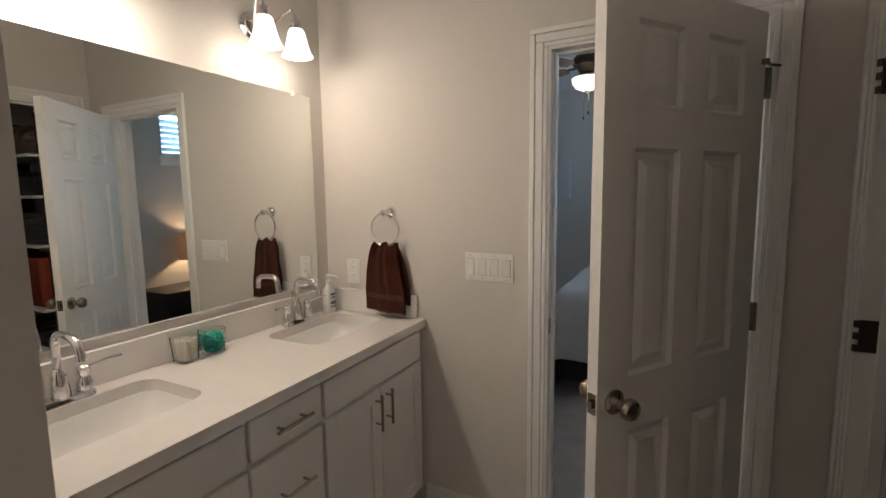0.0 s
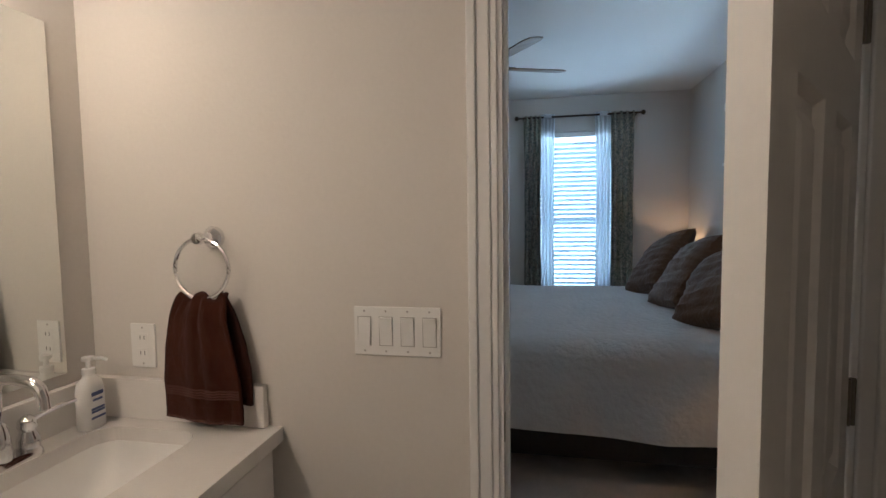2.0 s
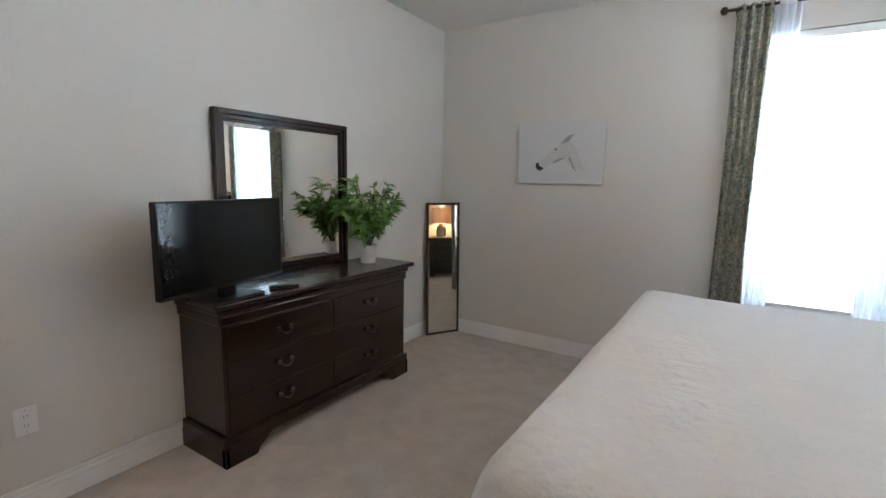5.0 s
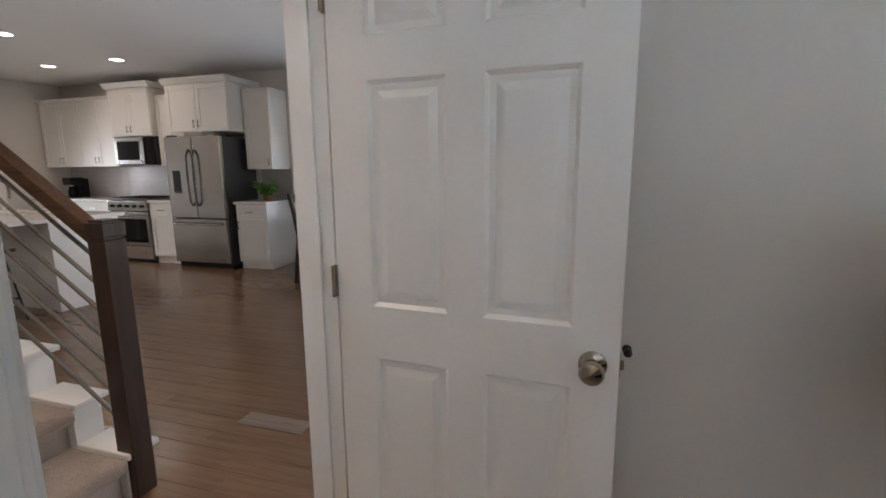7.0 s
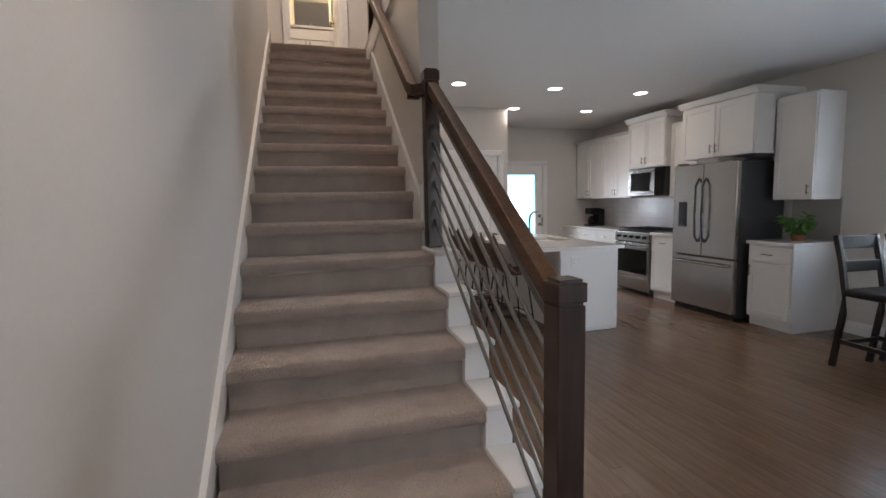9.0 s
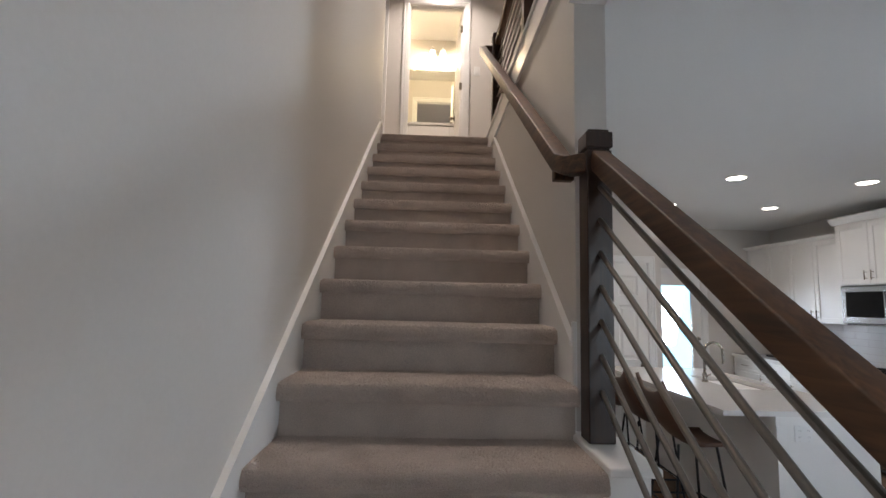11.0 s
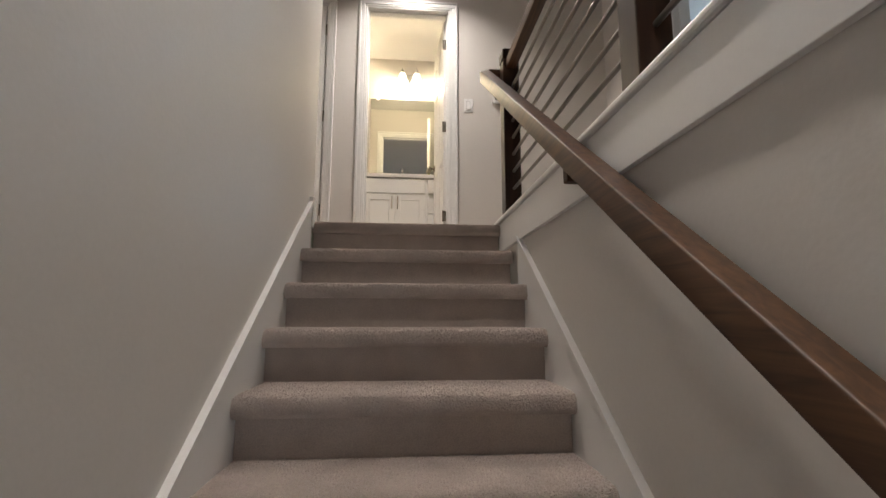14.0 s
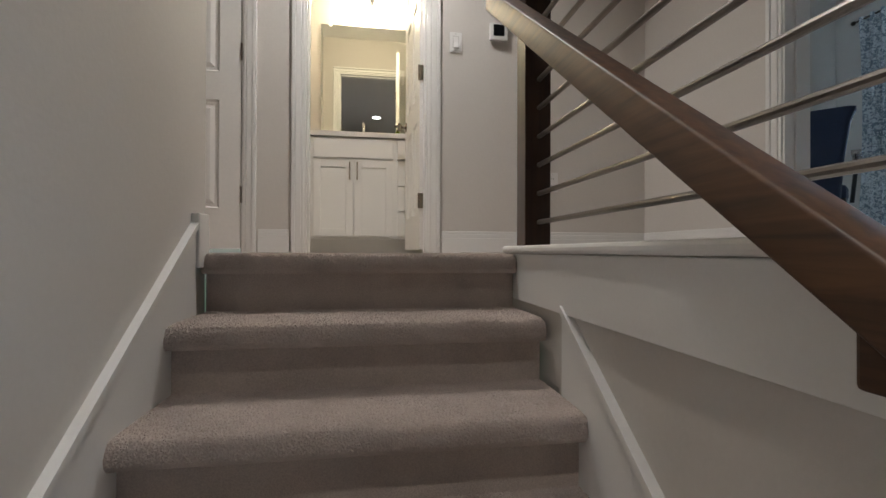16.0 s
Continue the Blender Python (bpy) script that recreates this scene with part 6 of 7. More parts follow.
part("dispenser_tray", boxes((FX0 - 0.02, FX0, 3.52, 3.61, 1.03, 1.05), b=0.003), M_DARKGREY, dp)
for hy in (FY0 + 0.06, FY1 - 0.06):
    part("hinge_cover", boxes((FX0 + 0.03, FX0 + 0.14, hy - 0.04, hy + 0.04, 1.776, 1.80), b=0.006), M_DARKGREY, fr)
bm = bmesh.new()
ring_loft(bm, [rrect(4.98, 3.36, 0.22, 0.30, 0.04, 1.767), rrect(4.98, 3.36, 0.26, 0.34, 0.05, 1.83), rrect(4.98, 3.36, 0.24, 0.32, 0.05, 1.845)])
solo("fridge_top_bag", bm, M_PLATE, "clear plastic wrapped package lying on the refrigerator", "bag", smooth=True)

rg = thing("kitchen_range", 4.82, 4.63, 0.0, "stainless gas range with black cooktop grates", "stove")
RY0, RY1 = 4.245, 5.005
part("body", boxes((4.84, WX, RY0, RY1, 0.03, 0.90), b=0.004), M_DARKGREY, rg)
part("oven_door", boxes((4.805, 4.84, RY0 + 0.005, RY1 - 0.005, 0.25, 0.745), b=0.008), M_STEEL, rg)
part("oven_window", boxes((4.802, 4.806, RY0 + 0.05, RY1 - 0.05, 0.30, 0.645), b=0.001), M_SCREEN, rg, "dark oven window")
part("oven_handle", sweep(bmesh.new(), [(4.80, RY0 + 0.05, 0.69), (4.755, RY0 + 0.07, 0.69), (4.755, RY1 - 0.07, 0.69), (4.80, RY1 - 0.05, 0.69)], 0.012, 10), M_STEEL, rg, smooth=True)
part("drawer", boxes((4.81, 4.84, RY0 + 0.005, RY1 - 0.005, 0.06, 0.24), b=0.006), M_STEEL, rg)
part("control_panel", boxes((4.80, 4.86, RY0 + 0.003, RY1 - 0.003, 0.755, 0.905), b=0.01), M_STEEL, rg)
for k in range(5):
    part("knob", placed(lathe(bmesh.new(), [(0.022, 0), (0.022, 0.02), (0.018, 0.03), (0.002, 0.031)], 0, 0, 0, 16), pose(4.80, RY0 + 0.10 + k * 0.14, 0.83, 0, -90, 0)), M_BLACK, rg, smooth=True)
part("cooktop", boxes((4.83, WX, RY0 + 0.003, RY1 - 0.003, 0.902, 0.918), b=0.003), M_BLACK, rg)
for k in range(3):
    g = bmesh.new()
    y0 = RY0 + 0.03 + k * 0.24
    for q in range(4):
        sweep(g, [(4.87, y0 + q * 0.07, 0.945), (5.38, y0 + q * 0.07, 0.945)], 0.006, 6)
    for xx in (4.88, 5.12, 5.37):
        sweep(g, [(xx, y0, 0.945), (xx, y0 + 0.21, 0.945)], 0.006, 6)
        sweep(g, [(xx, y0, 0.918), (xx, y0, 0.945)], 0.006, 6)
    part("grate", g, M_BLACK, rg, "black iron grate")
mw = thing("microwave", 5.04, 4.63, 1.40, "stainless steel microwave mounted over the range", "microwave")
part("case", boxes((5.05, WX, RY0, RY1, 1.42, 1.826), b=0.005), M_DARKGREY, mw)
part("door", boxes((5.02, 5.05, RY0 + 0.19, RY1 - 0.003, 1.425, 1.82), b=0.006), M_STEEL, mw)
part("window", boxes((5.017, 5.021, RY0 + 0.28, RY1 - 0.06, 1.49, 1.76), b=0.001), M_SCREEN, mw, "dark microwave window")
part("handle", sweep(bmesh.new(), [(5.02, RY0 + 0.22, 1.46), (4.98, RY0 + 0.22, 1.49), (4.98, RY0 + 0.22, 1.76), (5.02, RY0 + 0.22, 1.79)], 0.01, 8), M_STEEL, mw, smooth=True)
part("keypad", boxes((5.02, 5.05, RY0 + 0.003, RY0 + 0.185, 1.425, 1.82), b=0.006), M_SCREEN, mw, "black keypad")

cm = thing("coffee_maker", 5.18, 6.12, 0.915, "black drip coffee maker on the counter", "coffee maker")
part("tower", boxes((5.20, 5.32, 6.02, 6.22, 0.917, 1.22), b=0.015), M_BLACK, cm)
part("head", boxes((5.04, 5.25, 6.02, 6.22, 1.12, 1.235), b=0.015), M_BLACK, cm)
part("warming_plate", boxes((5.03, 5.25, 6.02, 6.22, 0.917, 0.94), b=0.008), M_BLACK, cm)
part("carafe", lathe(bmesh.new(), [(0.05, 0), (0.065, 0.02), (0.068, 0.07), (0.05, 0.13), (0.045, 0.145), (0.05, 0.155)], 5.12, 6.12, 0.941, 24), M_SCREEN, cm, "dark glass carafe", smooth=True)
leafy_plant("herb_plant", 5.14, 2.45, 0.915, 0.07, 0.07, 0.17, 0.22, 8, "small leafy plant in a terracotta dish on the counter", M_TERRA, 0.105, 0.5)

# backsplash tiles
bs = struct("backsplash", boxes((5.444, 5.4495, 3.76, 6.59, 0.916, 1.40), (5.444, 5.4495, 2.26, 2.76, 0.916, 1.36)), M_GROUT, "grey-white tile backsplash", "backsplash")
tile_me = None
TW, TH = 0.305, 0.076
for r in range(6):
    for k in range(10):
        y = 3.77 + k * (TW + 0.004) + (r % 2) * TW / 2
        if y + TW > 6.59:
            continue
        if tile_me is None:
            tb = boxes((0.0, 0.004, 0.0, TW, 0.0, TH), b=0.001)
            bmesh.ops.recalc_face_normals(tb, faces=tb.faces)
            tile_me = bpy.data.meshes.new("tile")
            tb.to_mesh(tile_me)
            tile_me.materials.append(M_BACKSPLASH)
        o = new("tile", tile_me)
        o.location = (5.4405, y, 0.918 + r * (TH + 0.004))
        o.parent = bs

# island
isl = thing("kitchen_island", 3.1, 4.0, 0.0, "white kitchen island with pale quartz top and sink", "island")
part("body", boxes((2.76, 3.41, 3.06, 4.92, 0.09, 0.865), (2.76, 3.34, 3.062, 4.918, 0.0, 0.09)), M_CAB, isl)
part("end_panel", boxes((2.75, 3.42, 3.045, 3.06, 0.0, 0.865), (2.75, 3.35, 3.030, 3.045, 0.0, 0.05), b=0.003), M_CAB, isl)
part("corner_post", boxes((2.735, 2.80, 3.035, 3.10, 0.0, 0.80), (2.725, 2.81, 3.025, 3.11, 0.80, 0.865), b=0.004), M_CAB, isl)
part("worktop", plate(2.36, 3.46, 2.99, 4.97, 0.868, 0.902, [(2.95, 3.33, 3.75, 4.42)]), M_QUARTZ, isl, "pale quartz island top")
bm = bmesh.new()
ring_loft(bm, [rrect(3.14, 4.085, 0.40, 0.69, 0.03, 0.867), rrect(3.14, 4.085, 0.37, 0.66, 0.04, 0.866), rrect(3.14, 4.085, 0.34, 0.63, 0.05, 0.70)], False)
bm.faces.new([v for v in bm.verts][-20:])
part("sink_basin", bm, M_STEEL, isl, "stainless sink basin", smooth=True)
switch_plate("island_outlet", "y", 3.045, -1, 2.86, 2.98, 0.70, 0.80, 2, "white outlet on the island end panel", True)
kf = thing("kitchen_faucet", 2.90, 4.08, 0.902, "brushed steel pull-down kitchen faucet", "faucet")
arc = [(2.90, 4.08, 0.903), (2.90, 4.08, 1.16)] + [(2.985 - 0.085 * math.cos(a), 4.08, 1.16 + 0.085 * math.sin(a)) for a in (0.4, 0.8, 1.2, 1.6, 2.0, 2.4, 2.8)] + [(3.07, 4.08, 1.14), (3.07, 4.08, 1.06)]
part("spout", sweep(bmesh.new(), arc, 0.012, 12), M_NICKEL, kf, smooth=True)
part("base", lathe(bmesh.new(), [(0.026, 0), (0.026, 0.01), (0.018, 0.02), (0.018, 0.07), (0.012, 0.08)], 2.90, 4.08, 0.903, 18), M_NICKEL, kf, smooth=True)
part("lever", sweep(bmesh.new(), [(2.90, 4.06, 0.95), (2.90, 4.0, 0.98)], 0.006, 8), M_NICKEL, kf, smooth=True)


def bar_stool(x, y):
    s = thing("bar_stool", x, y, 0.0, "brown bucket-seat counter stool on thin black legs", "stool", "island stools")
    bm = bmesh.new()
    n = 14
    vs = {}
    for i in range(n + 1):
        for k in range(n + 1):
            u, v = 2 * i / n - 1, 2 * k / n - 1
            back = max(0.0, -u - 0.15) ** 1.6 * 0.42
            sidez = 0.05 * v * v * v * v + 0.02 * v * v
            vs[i, k] = bm.verts.new((x + 0.20 * u - 0.07 * max(0, -u - 0.3), y + 0.21 * v * (1 - 0.12 * abs(u)), 0.635 + back + sidez * (0.4 + max(0, -u))))
    for i in range(n):
        for k in range(n):
            bm.faces.new((vs[i, k], vs[i + 1, k], vs[i + 1, k + 1], vs[i, k + 1]))
    seat = part("seat", bm, M_LEATHER, s, "moulded brown seat", smooth=True)
    sol = seat.modifiers.new("thick", "SOLIDIFY")
    sol.thickness = 0.025
    for sx, sy in ((-1, -1), (-1, 1), (1, -1), (1, 1)):
        part("leg", sweep(bmesh.new(), [(x + sx * 0.13, y + sy * 0.13, 0.63), (x + sx * 0.20, y + sy * 0.20, 0.0)], 0.009, 8), M_BLACK, s)
    for a, b in (((-1, -1), (1, -1)), ((1, -1), (1, 1)), ((1, 1), (-1, 1)), ((-1, 1), (-1, -1))):
        part("stretcher", sweep(bmesh.new(), [(x + a[0] * 0.178, y + a[1] * 0.178, 0.20), (x + b[0] * 0.178, y + b[1] * 0.178, 0.20)], 0.007, 8), M_BLACK, s)


for yy in (3.32, 3.92, 4.52):
    bar_stool(2.30, yy)

# pantry and back doors
panel_door("pantry_door", 2.148, 5.135, 0.008, 0.0, 0.755, "white six-panel pantry door, closed", hinge_face=-1)
bd = thing("back_door", 3.98, 6.65, 0.0, "white back door with a tall glass lite", "door")
bm = bmesh.new()
for d in ((3.566, 3.70, 0.01, 2.03), (4.27, 4.404, 0.01, 2.03), (3.70, 4.27, 0.01, 0.30), (3.70, 4.27, 1.86, 2.03)):
    box(bm, d[0], d[1], 6.635, 6.675, d[2], d[3])
part("leaf", bm, M_DOOR, bd)
part("glass", boxes((3.70, 4.27, 6.652, 6.658, 0.30, 1.86)), M_GLASS, bd).visible_shadow = False
for z in (0.95, 1.10):
    part("lock", placed(lathe(bmesh.new(), [(0.03, 0), (0.03, 0.01), (0.018, 0.02), (0.022, 0.04), (0.002, 0.045)], 0, 0, 0, 16), pose(4.345, 6.634, z, 90, 0, 0)), M_NICKEL, bd, smooth=True)
struct("backdrop_back_door", boxes((3.0, 5.2, 8.2, 8.22, 0.4, 3.0)), M_OUTSIDE, "bright hazy daylight beyond the back door", "backdrop")
pp = thing("porch_post", 4.02, 7.6, -0.12, "white porch post outside the back door", "post")
part("shaft", boxes((3.96, 4.08, 7.55, 7.67, -0.12, 2.6), b=0.006), M_TRIM, pp)

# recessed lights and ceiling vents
# the foyer, bath and landing fixtures are out of view, added for their lamps
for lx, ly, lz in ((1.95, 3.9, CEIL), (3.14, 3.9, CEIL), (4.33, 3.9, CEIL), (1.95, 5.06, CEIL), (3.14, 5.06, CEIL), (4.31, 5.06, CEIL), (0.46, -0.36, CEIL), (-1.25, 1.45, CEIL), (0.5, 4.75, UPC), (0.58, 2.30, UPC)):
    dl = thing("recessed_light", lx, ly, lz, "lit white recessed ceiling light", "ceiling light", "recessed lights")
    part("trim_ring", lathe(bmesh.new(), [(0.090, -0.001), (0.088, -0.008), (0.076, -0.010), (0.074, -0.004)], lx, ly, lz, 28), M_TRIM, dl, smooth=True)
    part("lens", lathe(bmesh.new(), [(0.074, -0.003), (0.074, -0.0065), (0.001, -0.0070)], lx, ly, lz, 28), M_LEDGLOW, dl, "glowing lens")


def ceiling_vent(x, y, z, w, h):
    v = thing("ceiling_vent", x, y, z, "white slatted ceiling air vent", "vent")
    bm = bmesh.new()
    for d in ((x - w, x + w, y - h, y - h + 0.03), (x - w, x + w, y + h - 0.03, y + h), (x - w, x - w + 0.03, y - h + 0.03, y + h - 0.03), (x + w - 0.03, x + w, y - h + 0.03, y + h - 0.03)):
        box(bm, *d, z - 0.012, z - 0.001, b=0.003, seg=1)
    part("frame", bm, M_PLATE, v)
    part("backing", boxes((x - w + 0.03, x + w - 0.03, y - h + 0.03, y + h - 0.03, z - 0.003, z - 0.001)), M_SLOT, v)
    n = int((2 * h - 0.06) / 0.022)
    for k in range(n):
        yy = y - h + 0.04 + k * 0.022
        part("slat", placed(boxes((x - w + 0.03, x + w - 0.03, -0.009, 0.009, -0.0008, 0.0008)), Matrix.Translation((0, yy, z - 0.008)) @ Matrix.Rotation(radians(35), 4, "X")), M_PLATE, v)


ceiling_vent(1.62, 0.95, CEIL, 0.125, 0.145)
ceiling_vent(0.35, 5.75, UPC, 0.15, 0.08)

# dining corner
sash("window_6", "x", 5.53, 0.75, 1.88, 0.76, 1.95)
struct("trim_window_6", boxes((5.40, 5.448, 0.70, 1.93, 0.735, 0.762), (5.425, 5.448, 0.72, 1.91, 0.665, 0.733), (5.40, 5.448, 0.72, 1.91, 2.03, 2.06), b=0.004), M_TRIM, "white window sill and head shelf", "window sill")
blind("window_blind", "x", 5.50, -1, 0.755, 1.875, 0.77, 1.945, 0.05, 15, "white horizontal blind open in the dining window")
struct("backdrop_dining", boxes((7.2, 7.22, -0.8, 3.6, 0.2, 3.0)), M_OUTSIDE, "bright hazy daylight outside the dining window", "backdrop")
sash("window_7", "y", -3.56, 1.6, 4.8, 0.35, 2.35)
tb = thing("dining_table", 4.55, 0.45, 0.0, "dark counter-height dining table with pale top", "table")
part("tabletop", boxes((4.0, 5.1, -0.05, 0.95, 0.875, 0.915), b=0.006), M_PATCH, tb)
part("apron", boxes((4.06, 5.04, 0.01, 0.89, 0.79, 0.875), b=0.004), M_BEDWOOD, tb)
for xx in (4.06, 4.97):
    for yy in (0.01, 0.82):
        part("leg", boxes((xx, xx + 0.07, yy, yy + 0.07, 0.0, 0.79), b=0.006), M_BEDWOOD, tb)


def dining_chair(x, y, turn):
    c = thing("dining_chair", x, y, 0.0, "dark wooden counter-height dining chair with black seat", "chair", "dining chairs", turn=turn)
    part("seat", boxes((-0.21, 0.21, -0.21, 0.21, 0.585, 0.645), b=0.02), M_BLACK, c, "black cushioned seat", local=True)
    for sx in (-0.19, 0.19):
        part("back_leg", sweep(bmesh.new(), [(sx, -0.26, 0.0), (sx, -0.20, 0.45), (sx, -0.20, 0.65), (sx, -0.235, 0.85), (sx, -0.285, 1.06)], 0.02, flat=(0.034, 0.04)), M_BEDWOOD, c, local=True)
        part("front_leg", boxes((sx - 0.018, sx + 0.018, 0.17, 0.206, 0.0, 0.59), b=0.004), M_BEDWOOD, c, local=True)
        part("side_stretcher", boxes((sx - 0.010, sx + 0.010, -0.21, 0.18, 0.20, 0.235), b=0.003), M_BEDWOOD, c, local=True)
    part("crest_rail", boxes((-0.19, 0.19, -0.29, -0.262, 0.95, 1.055), b=0.01), M_BEDWOOD, c, local=True)
    part("lower_rail", boxes((-0.19, 0.19, -0.245, -0.222, 0.77, 0.86), b=0.008), M_BEDWOOD, c, local=True)
    for yy in (-0.225, 0.178):
        part("stretcher", boxes((-0.18, 0.18, yy, yy + 0.022, 0.19, 0.225), b=0.003), M_BEDWOOD, c, local=True)
    return c


dining_chair(4.50, 1.24, 176)
dining_chair(5.04, 1.22, 183)
dining_chair(3.92, 0.40, -88)

# ---- upstairs ----
panel_door("upper_closet_door", -0.203, 5.272, UP + 0.008, 180.0, 0.745, "white six-panel door on the landing, closed", hinge_face=1)
panel_door("upper_bathroom_door", 0.780, 5.375, UP + 0.008, 93.0, 0.665, "white six-panel bathroom door swung open", hinge_face=1)
switch_plate("light_switch", "y", 5.25, -1, 0.918, 0.990, UP + 1.145, UP + 1.26, 1, "white single rocker switch on the landing")
switch_plate("wall_outlet", "y", 5.25, -1, 1.50, 1.57, UP + 0.36, UP + 0.475, 1, "white duplex wall outlet on the landing", True)
th = thing("thermostat", 1.205, 5.25, UP + 1.24, "white square thermostat with dark display", "thermostat")
part("case", boxes((1.150, 1.255, 5.225, 5.2495, UP + 1.225, UP + 1.325), b=0.006), M_PLATE, th)
part("display", boxes((1.170, 1.235, 5.2235, 5.226, UP + 1.25, UP + 1.315), b=0.001), M_SCREEN, th)

uv = thing("upper_vanity", 0.75, 6.16, UP, "white painted bathroom vanity with doors and drawers", "vanity")
UVF = 6.16
part("body", boxes((0.02, 1.5, UVF, 6.698, UP + 0.10, UP + 0.855), (0.02, 1.5, UVF + 0.07, 6.698, UP - 0.004, UP + 0.10)), M_CAB, uv)
shaker("false_front", uv, "y", UVF, -1, 0.06, 0.645, UP + 0.70, UP + 0.845, flat=True)
for a, c, h in ((0.06, 0.350, 0.325), (0.355, 0.645, 0.380)):
    d = shaker("door", uv, "y", UVF, -1, a, c, UP + 0.12, UP + 0.685)
    bar_handle(d, "y", UVF - 0.019, -1, h, UP + 0.60, 0.13, True)
for z0, z1 in ((0.70, 0.845), (0.50, 0.685), (0.31, 0.49), (0.12, 0.30)):
    d = shaker("drawer", uv, "y", UVF, -1, 0.675, 0.98, UP + z0, UP + z1, flat=True)
    bar_handle(d, "y", UVF - 0.019, -1, 0.827, UP + (z0 + z1) / 2, 0.12, False)
for a, c in ((1.0, 1.24), (1.245, 1.49)):
    shaker("door", uv, "y", UVF, -1, a, c, UP + 0.12, UP + 0.845)
uc = thing("upper_countertop", 0.75, 6.4, UP + 0.86, "pale quartz vanity top with backsplash", "countertop")
part("slab", boxes((-0.05, 1.52, UVF - 0.035, 6.698, UP + 0.857, UP + 0.893), b=0.003), M_QUARTZ, uc)
part("backsplash", boxes((-0.05, 1.52, 6.675, 6.698, UP + 0.8935, UP + 0.99), b=0.003), M_QUARTZ, uc)
um = thing("upper_mirror", 0.75, 6.69, UP + 1.0, "large frameless bathroom mirror", "mirror")
part("glass", boxes((0.055, 1.5, 6.692, 6.699, UP + 1.02, UP + 1.945), b=0.001), M_MIRROR, um)
part("clip", boxes((0.12, 0.15, 6.686, 6.692, UP + 1.925, UP + 1.955), b=0.002), M_PLATE, um)
vanity_light(0.485, 6.7, UP + 2.195, "y", -1)
uf = thing("upper_faucet", 0.42, 6.58, UP + 0.893, "chrome two-handle bathroom faucet", "faucet")
z = UP + 0.894
part("spout", sweep(bmesh.new(), [(0.42, 6.59, z), (0.42, 6.59, z + 0.12), (0.42, 6.575, z + 0.16), (0.42, 6.54, z + 0.175), (0.42, 6.50, z + 0.16), (0.42, 6.49, z + 0.13)], 0.011, 10), M_CHROME, uf, smooth=True)
part("base", boxes((0.34, 0.50, 6.565, 6.615, z, z + 0.016), b=0.006), M_CHROME, uf)
for xx in (0.36, 0.48):
    part("handle", lathe(bmesh.new(), [(0.018, 0), (0.016, 0.03), (0.012, 0.05), (0.016, 0.06), (0.002, 0.068)], xx, 6.59, z + 0.014, 16), M_CHROME, uf, smooth=True)
gb = thing("soap_bottle", 0.70, 6.50, UP + 0.893, "green soap bottle with a gold cap", "bottle")
part("bottle", lathe(bmesh.new(), [(0.026, 0), (0.028, 0.01), (0.028, 0.09), (0.012, 0.11), (0.012, 0.12)], 0.70, 6.50, z, 18), M_GREENBAG, gb, smooth=True)
part("cap", lathe(bmesh.new(), [(0.014, 0.12), (0.014, 0.14), (0.03, 0.145), (0.03, 0.155), (0.002, 0.157)], 0.70, 6.50, z, 16), M_NICKEL, gb, smooth=True)
ph = thing("paper_holder", -0.055, 5.95, UP + 0.62, "chrome toilet paper holder on the wall", "paper holder")
part("arm", sweep(bmesh.new(), [(-0.054, 5.95, UP + 0.62), (0.02, 5.95, UP + 0.62), (0.025, 6.07, UP + 0.62)], 0.008, 8), M_CHROME, ph, smooth=True)
part("rosette", placed(lathe(bmesh.new(), [(0.025, 0), (0.025, 0.006), (0.012, 0.012)], 0, 0, 0, 16), pose(-0.054, 5.95, UP + 0.62, 0, 90, 0)), M_CHROME, ph, smooth=True)

# room beyond the landing
sash("window_8", "x", 4.95, 4.75, 5.95, UP + 0.75, UP + 2.05)
struct("backdrop_upper", boxes((6.4, 6.42, 3.6, 7.4, UP, UP + 3.0)), M_OUTSIDE, "bright hazy daylight outside the window", "backdrop")
rod2 = thing("curtain_rod", 4.82, 5.4, UP + 2.1, "thin dark curtain rod with round finials", "curtain rod")
part("rod", sweep(bmesh.new(), [(4.82, 4.50, UP + 2.10), (4.82, 6.20, UP + 2.10)], 0.009, 8), M_BRONZE, rod2, smooth=True)
for yy in (4.49, 6.22):
    part("finial", lathe(bmesh.new(), [(0.002, -0.02), (0.014, -0.014), (0.02, 0), (0.014, 0.014), (0.002, 0.02)], 4.82, yy, UP + 2.10, 12), M_BRONZE, rod2, smooth=True)
    part("bracket", sweep(bmesh.new(), [(4.898, yy + (0.08 if yy < 5 else -0.08), UP + 2.08), (4.82, yy + (0.08 if yy < 5 else -0.08), UP + 2.088)], 0.006, 8), M_BRONZE, rod2)
curtain("leaf_print_curtain", 5.62, 6.17, 4.82, UP + 0.02, UP + 2.12, 6, M_CURTAIN2, "pale grey-blue leaf print curtain hanging by the window", 0.03, "y")
nv = thing("armchair", 3.50, 5.50, UP, "dark navy upholstered chair with a flared back", "armchair", turn=-49)
bm = bmesh.new()
ring_loft(bm, [rrect(0, -0.23 - 0.05 * q, w, d, 0.035, zz) for q, w, d, zz in ((0.0, 0.40, 0.10, 0.30), (0.05, 0.42, 0.11, 0.34), (0.4, 0.46, 0.11, 0.62), (0.8, 0.52, 0.10, 0.84), (1.0, 0.57, 0.09, 0.90), (1.03, 0.57, 0.08, 0.925), (1.03, 0.53, 0.05, 0.932))])
part("backrest", bm, M_NAVY, nv, "flared navy backrest", smooth=True, local=True)
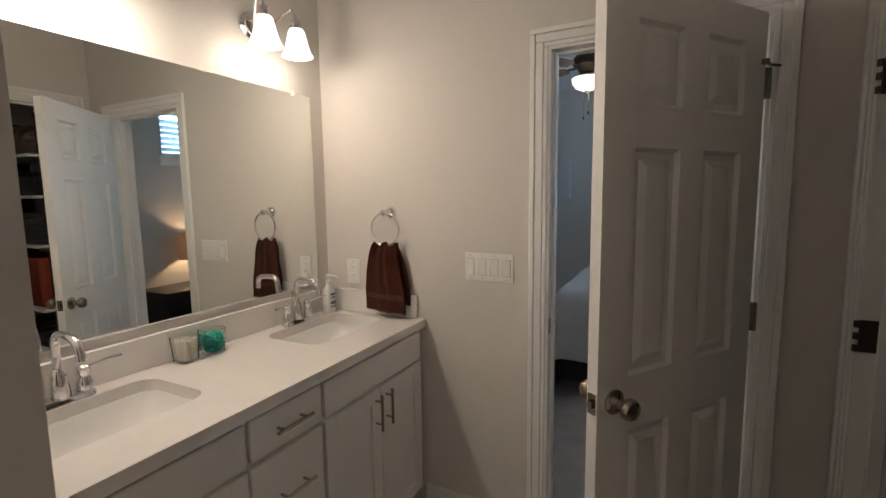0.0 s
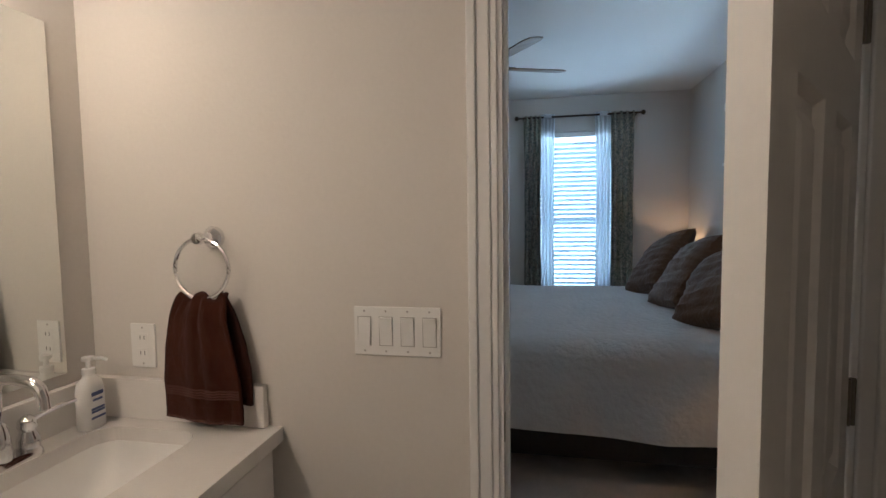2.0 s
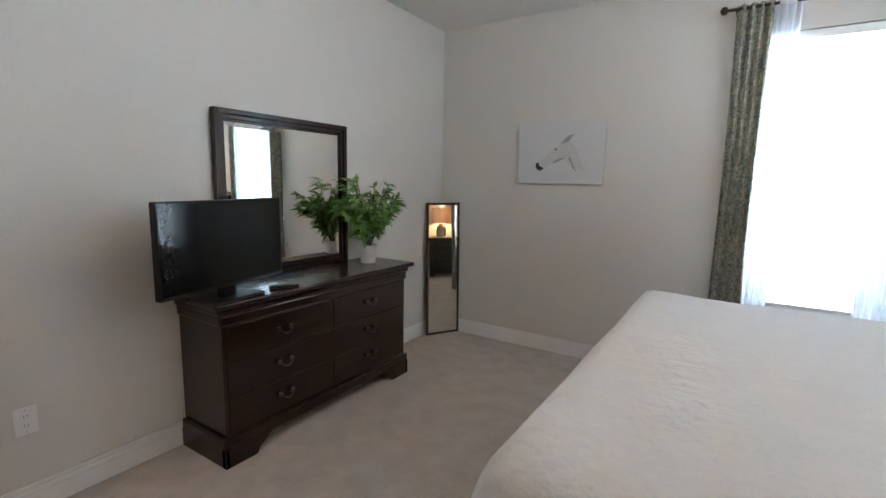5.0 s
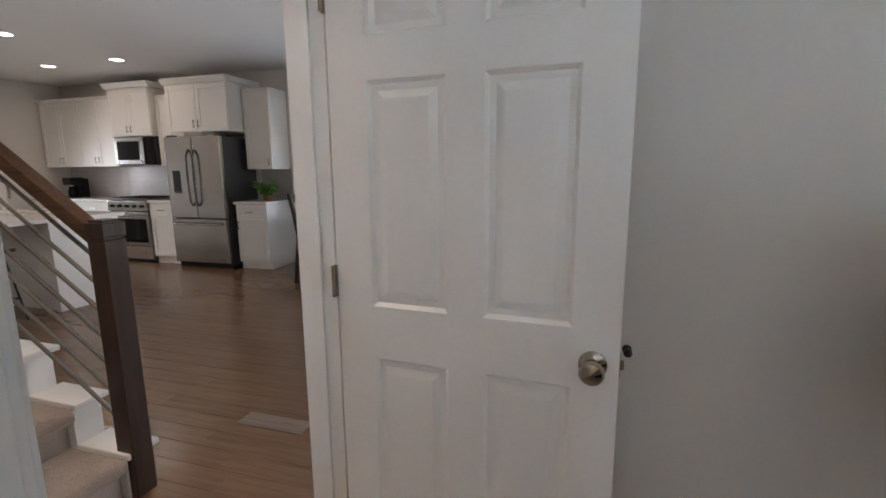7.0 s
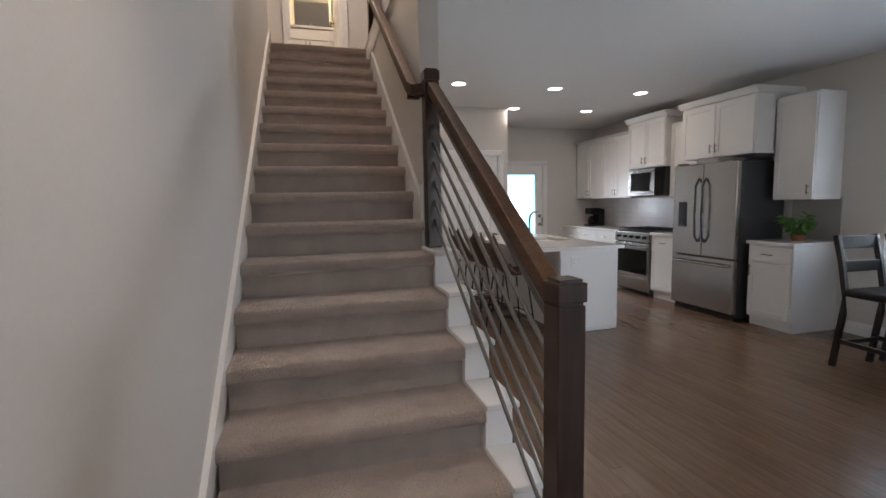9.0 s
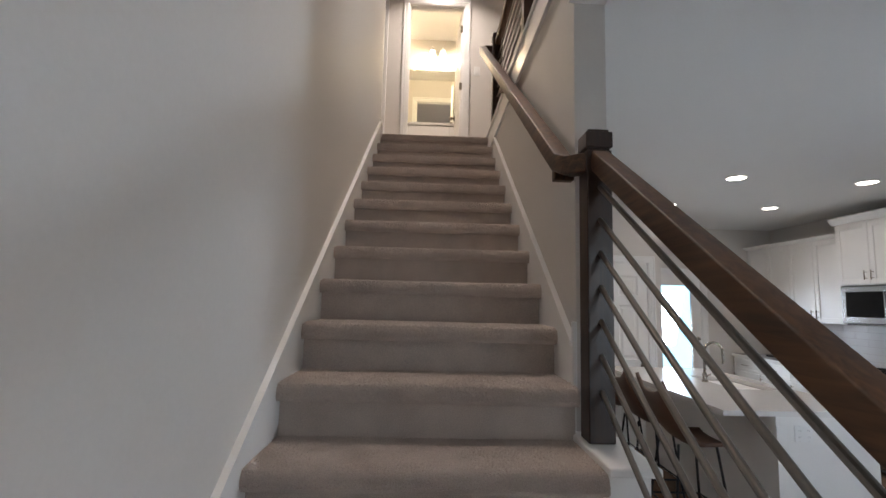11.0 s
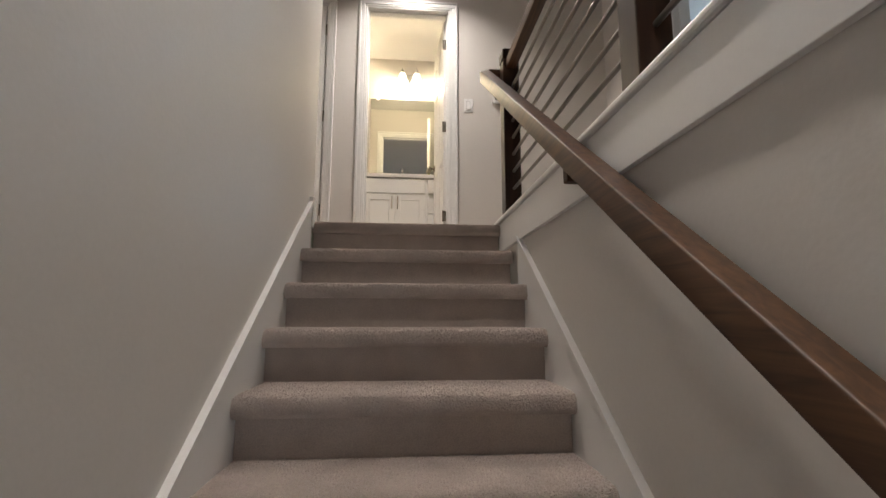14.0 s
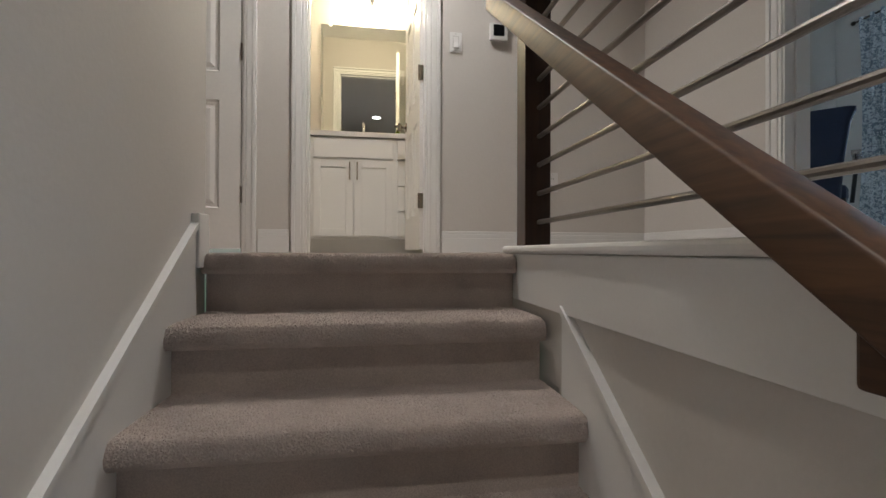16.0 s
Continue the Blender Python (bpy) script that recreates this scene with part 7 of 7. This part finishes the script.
part("seat", boxes((-0.25, 0.25, -0.20, 0.30, 0.33, 0.46), b=0.04), M_NAVY, nv, smooth=True, local=True)
for sx in (-1, 1):
    arm = sweep(bmesh.new(), [(sx * 0.285, -0.20, 0.655), (sx * 0.30, 0.05, 0.655), (sx * 0.30, 0.26, 0.635)], 0.018, flat=(0.05, 0.028))
    part("armrest", arm, M_STEEL, nv, smooth=True, local=True)
    part("arm_post", sweep(bmesh.new(), [(sx * 0.30, 0.20, 0.64), (sx * 0.275, 0.18, 0.36)], 0.013, 8), M_BEDWOOD, nv, local=True)
for sx in (-0.22, 0.22):
    for sy in (-0.22, 0.26):
        part("leg", sweep(bmesh.new(), [(sx, sy, 0.36), (sx * 1.1, sy * 1.08, 0.0)], 0.018, 8), M_BEDWOOD, nv, local=True)

# ---- plank floor ----
fl = struct("floor_great_room", boxes((-0.048, 1.10, -0.955, 5.1, -0.1, -0.012), (1.10, 5.45, -3.5, 6.6, -0.1, -0.012)), M_LEATHER, "dark brown engineered plank floor", "floor")
PW = 0.127
rngp = random.Random(4)
plank_meshes = {}
rest = bmesh.new()
count = 0
for r in range(44):
    x0 = -0.045 + r * PW
    if x0 > 5.42:
        break
    y = (-0.955 if x0 < 1.09 else -3.5) - rngp.uniform(0, 0.9)
    lim = 0.03 if x0 < 0.94 else 6.6
    while y < lim:
        ln = rngp.choice((0.7, 0.9, 1.1, 1.3, 1.5))
        a, b = max(y, -0.955 if x0 < 1.09 else -3.5), min(y + ln, lim)
        y += ln
        if b - a < 0.05:
            continue
        near = x0 < 4.6 and -1.2 < (a + b) / 2 < 4.6
        if near and count < 290:
            key = round(b - a, 3)
            if key not in plank_meshes:
                pb = boxes((0.0006, min(PW, 5.448 - x0) - 0.0006, 0.0006, b - a - 0.0006, -0.012, 0.0), b=0.0012)
                bmesh.ops.recalc_face_normals(pb, faces=pb.faces)
                pm = bpy.data.meshes.new("plank")
                pb.to_mesh(pm)
                pb.free()
                pm.materials.append(M_PLANK)
                plank_meshes[key] = pm
            o = new("plank", plank_meshes[key])
            o.location = (x0, a, 0)
            o.parent = fl
            count += 1
        else:
            box(rest, x0 + 0.0006, min(x0 + PW, 5.449) - 0.0006, a + 0.0006, b - 0.0006, -0.012, 0.0)
ro = finish("far_planks", rest, M_PLANK)
ro.parent = fl
ro["kind"] = "stuff"
# thin pale wood patch over the planks
fr2 = solo("pale_floor_patch", boxes((1.565, 1.685, -0.40, 0.0, 0.0005, 0.004), b=0.0015), M_PATCH, "pale wooden patch flush in the planks", "floor vent")
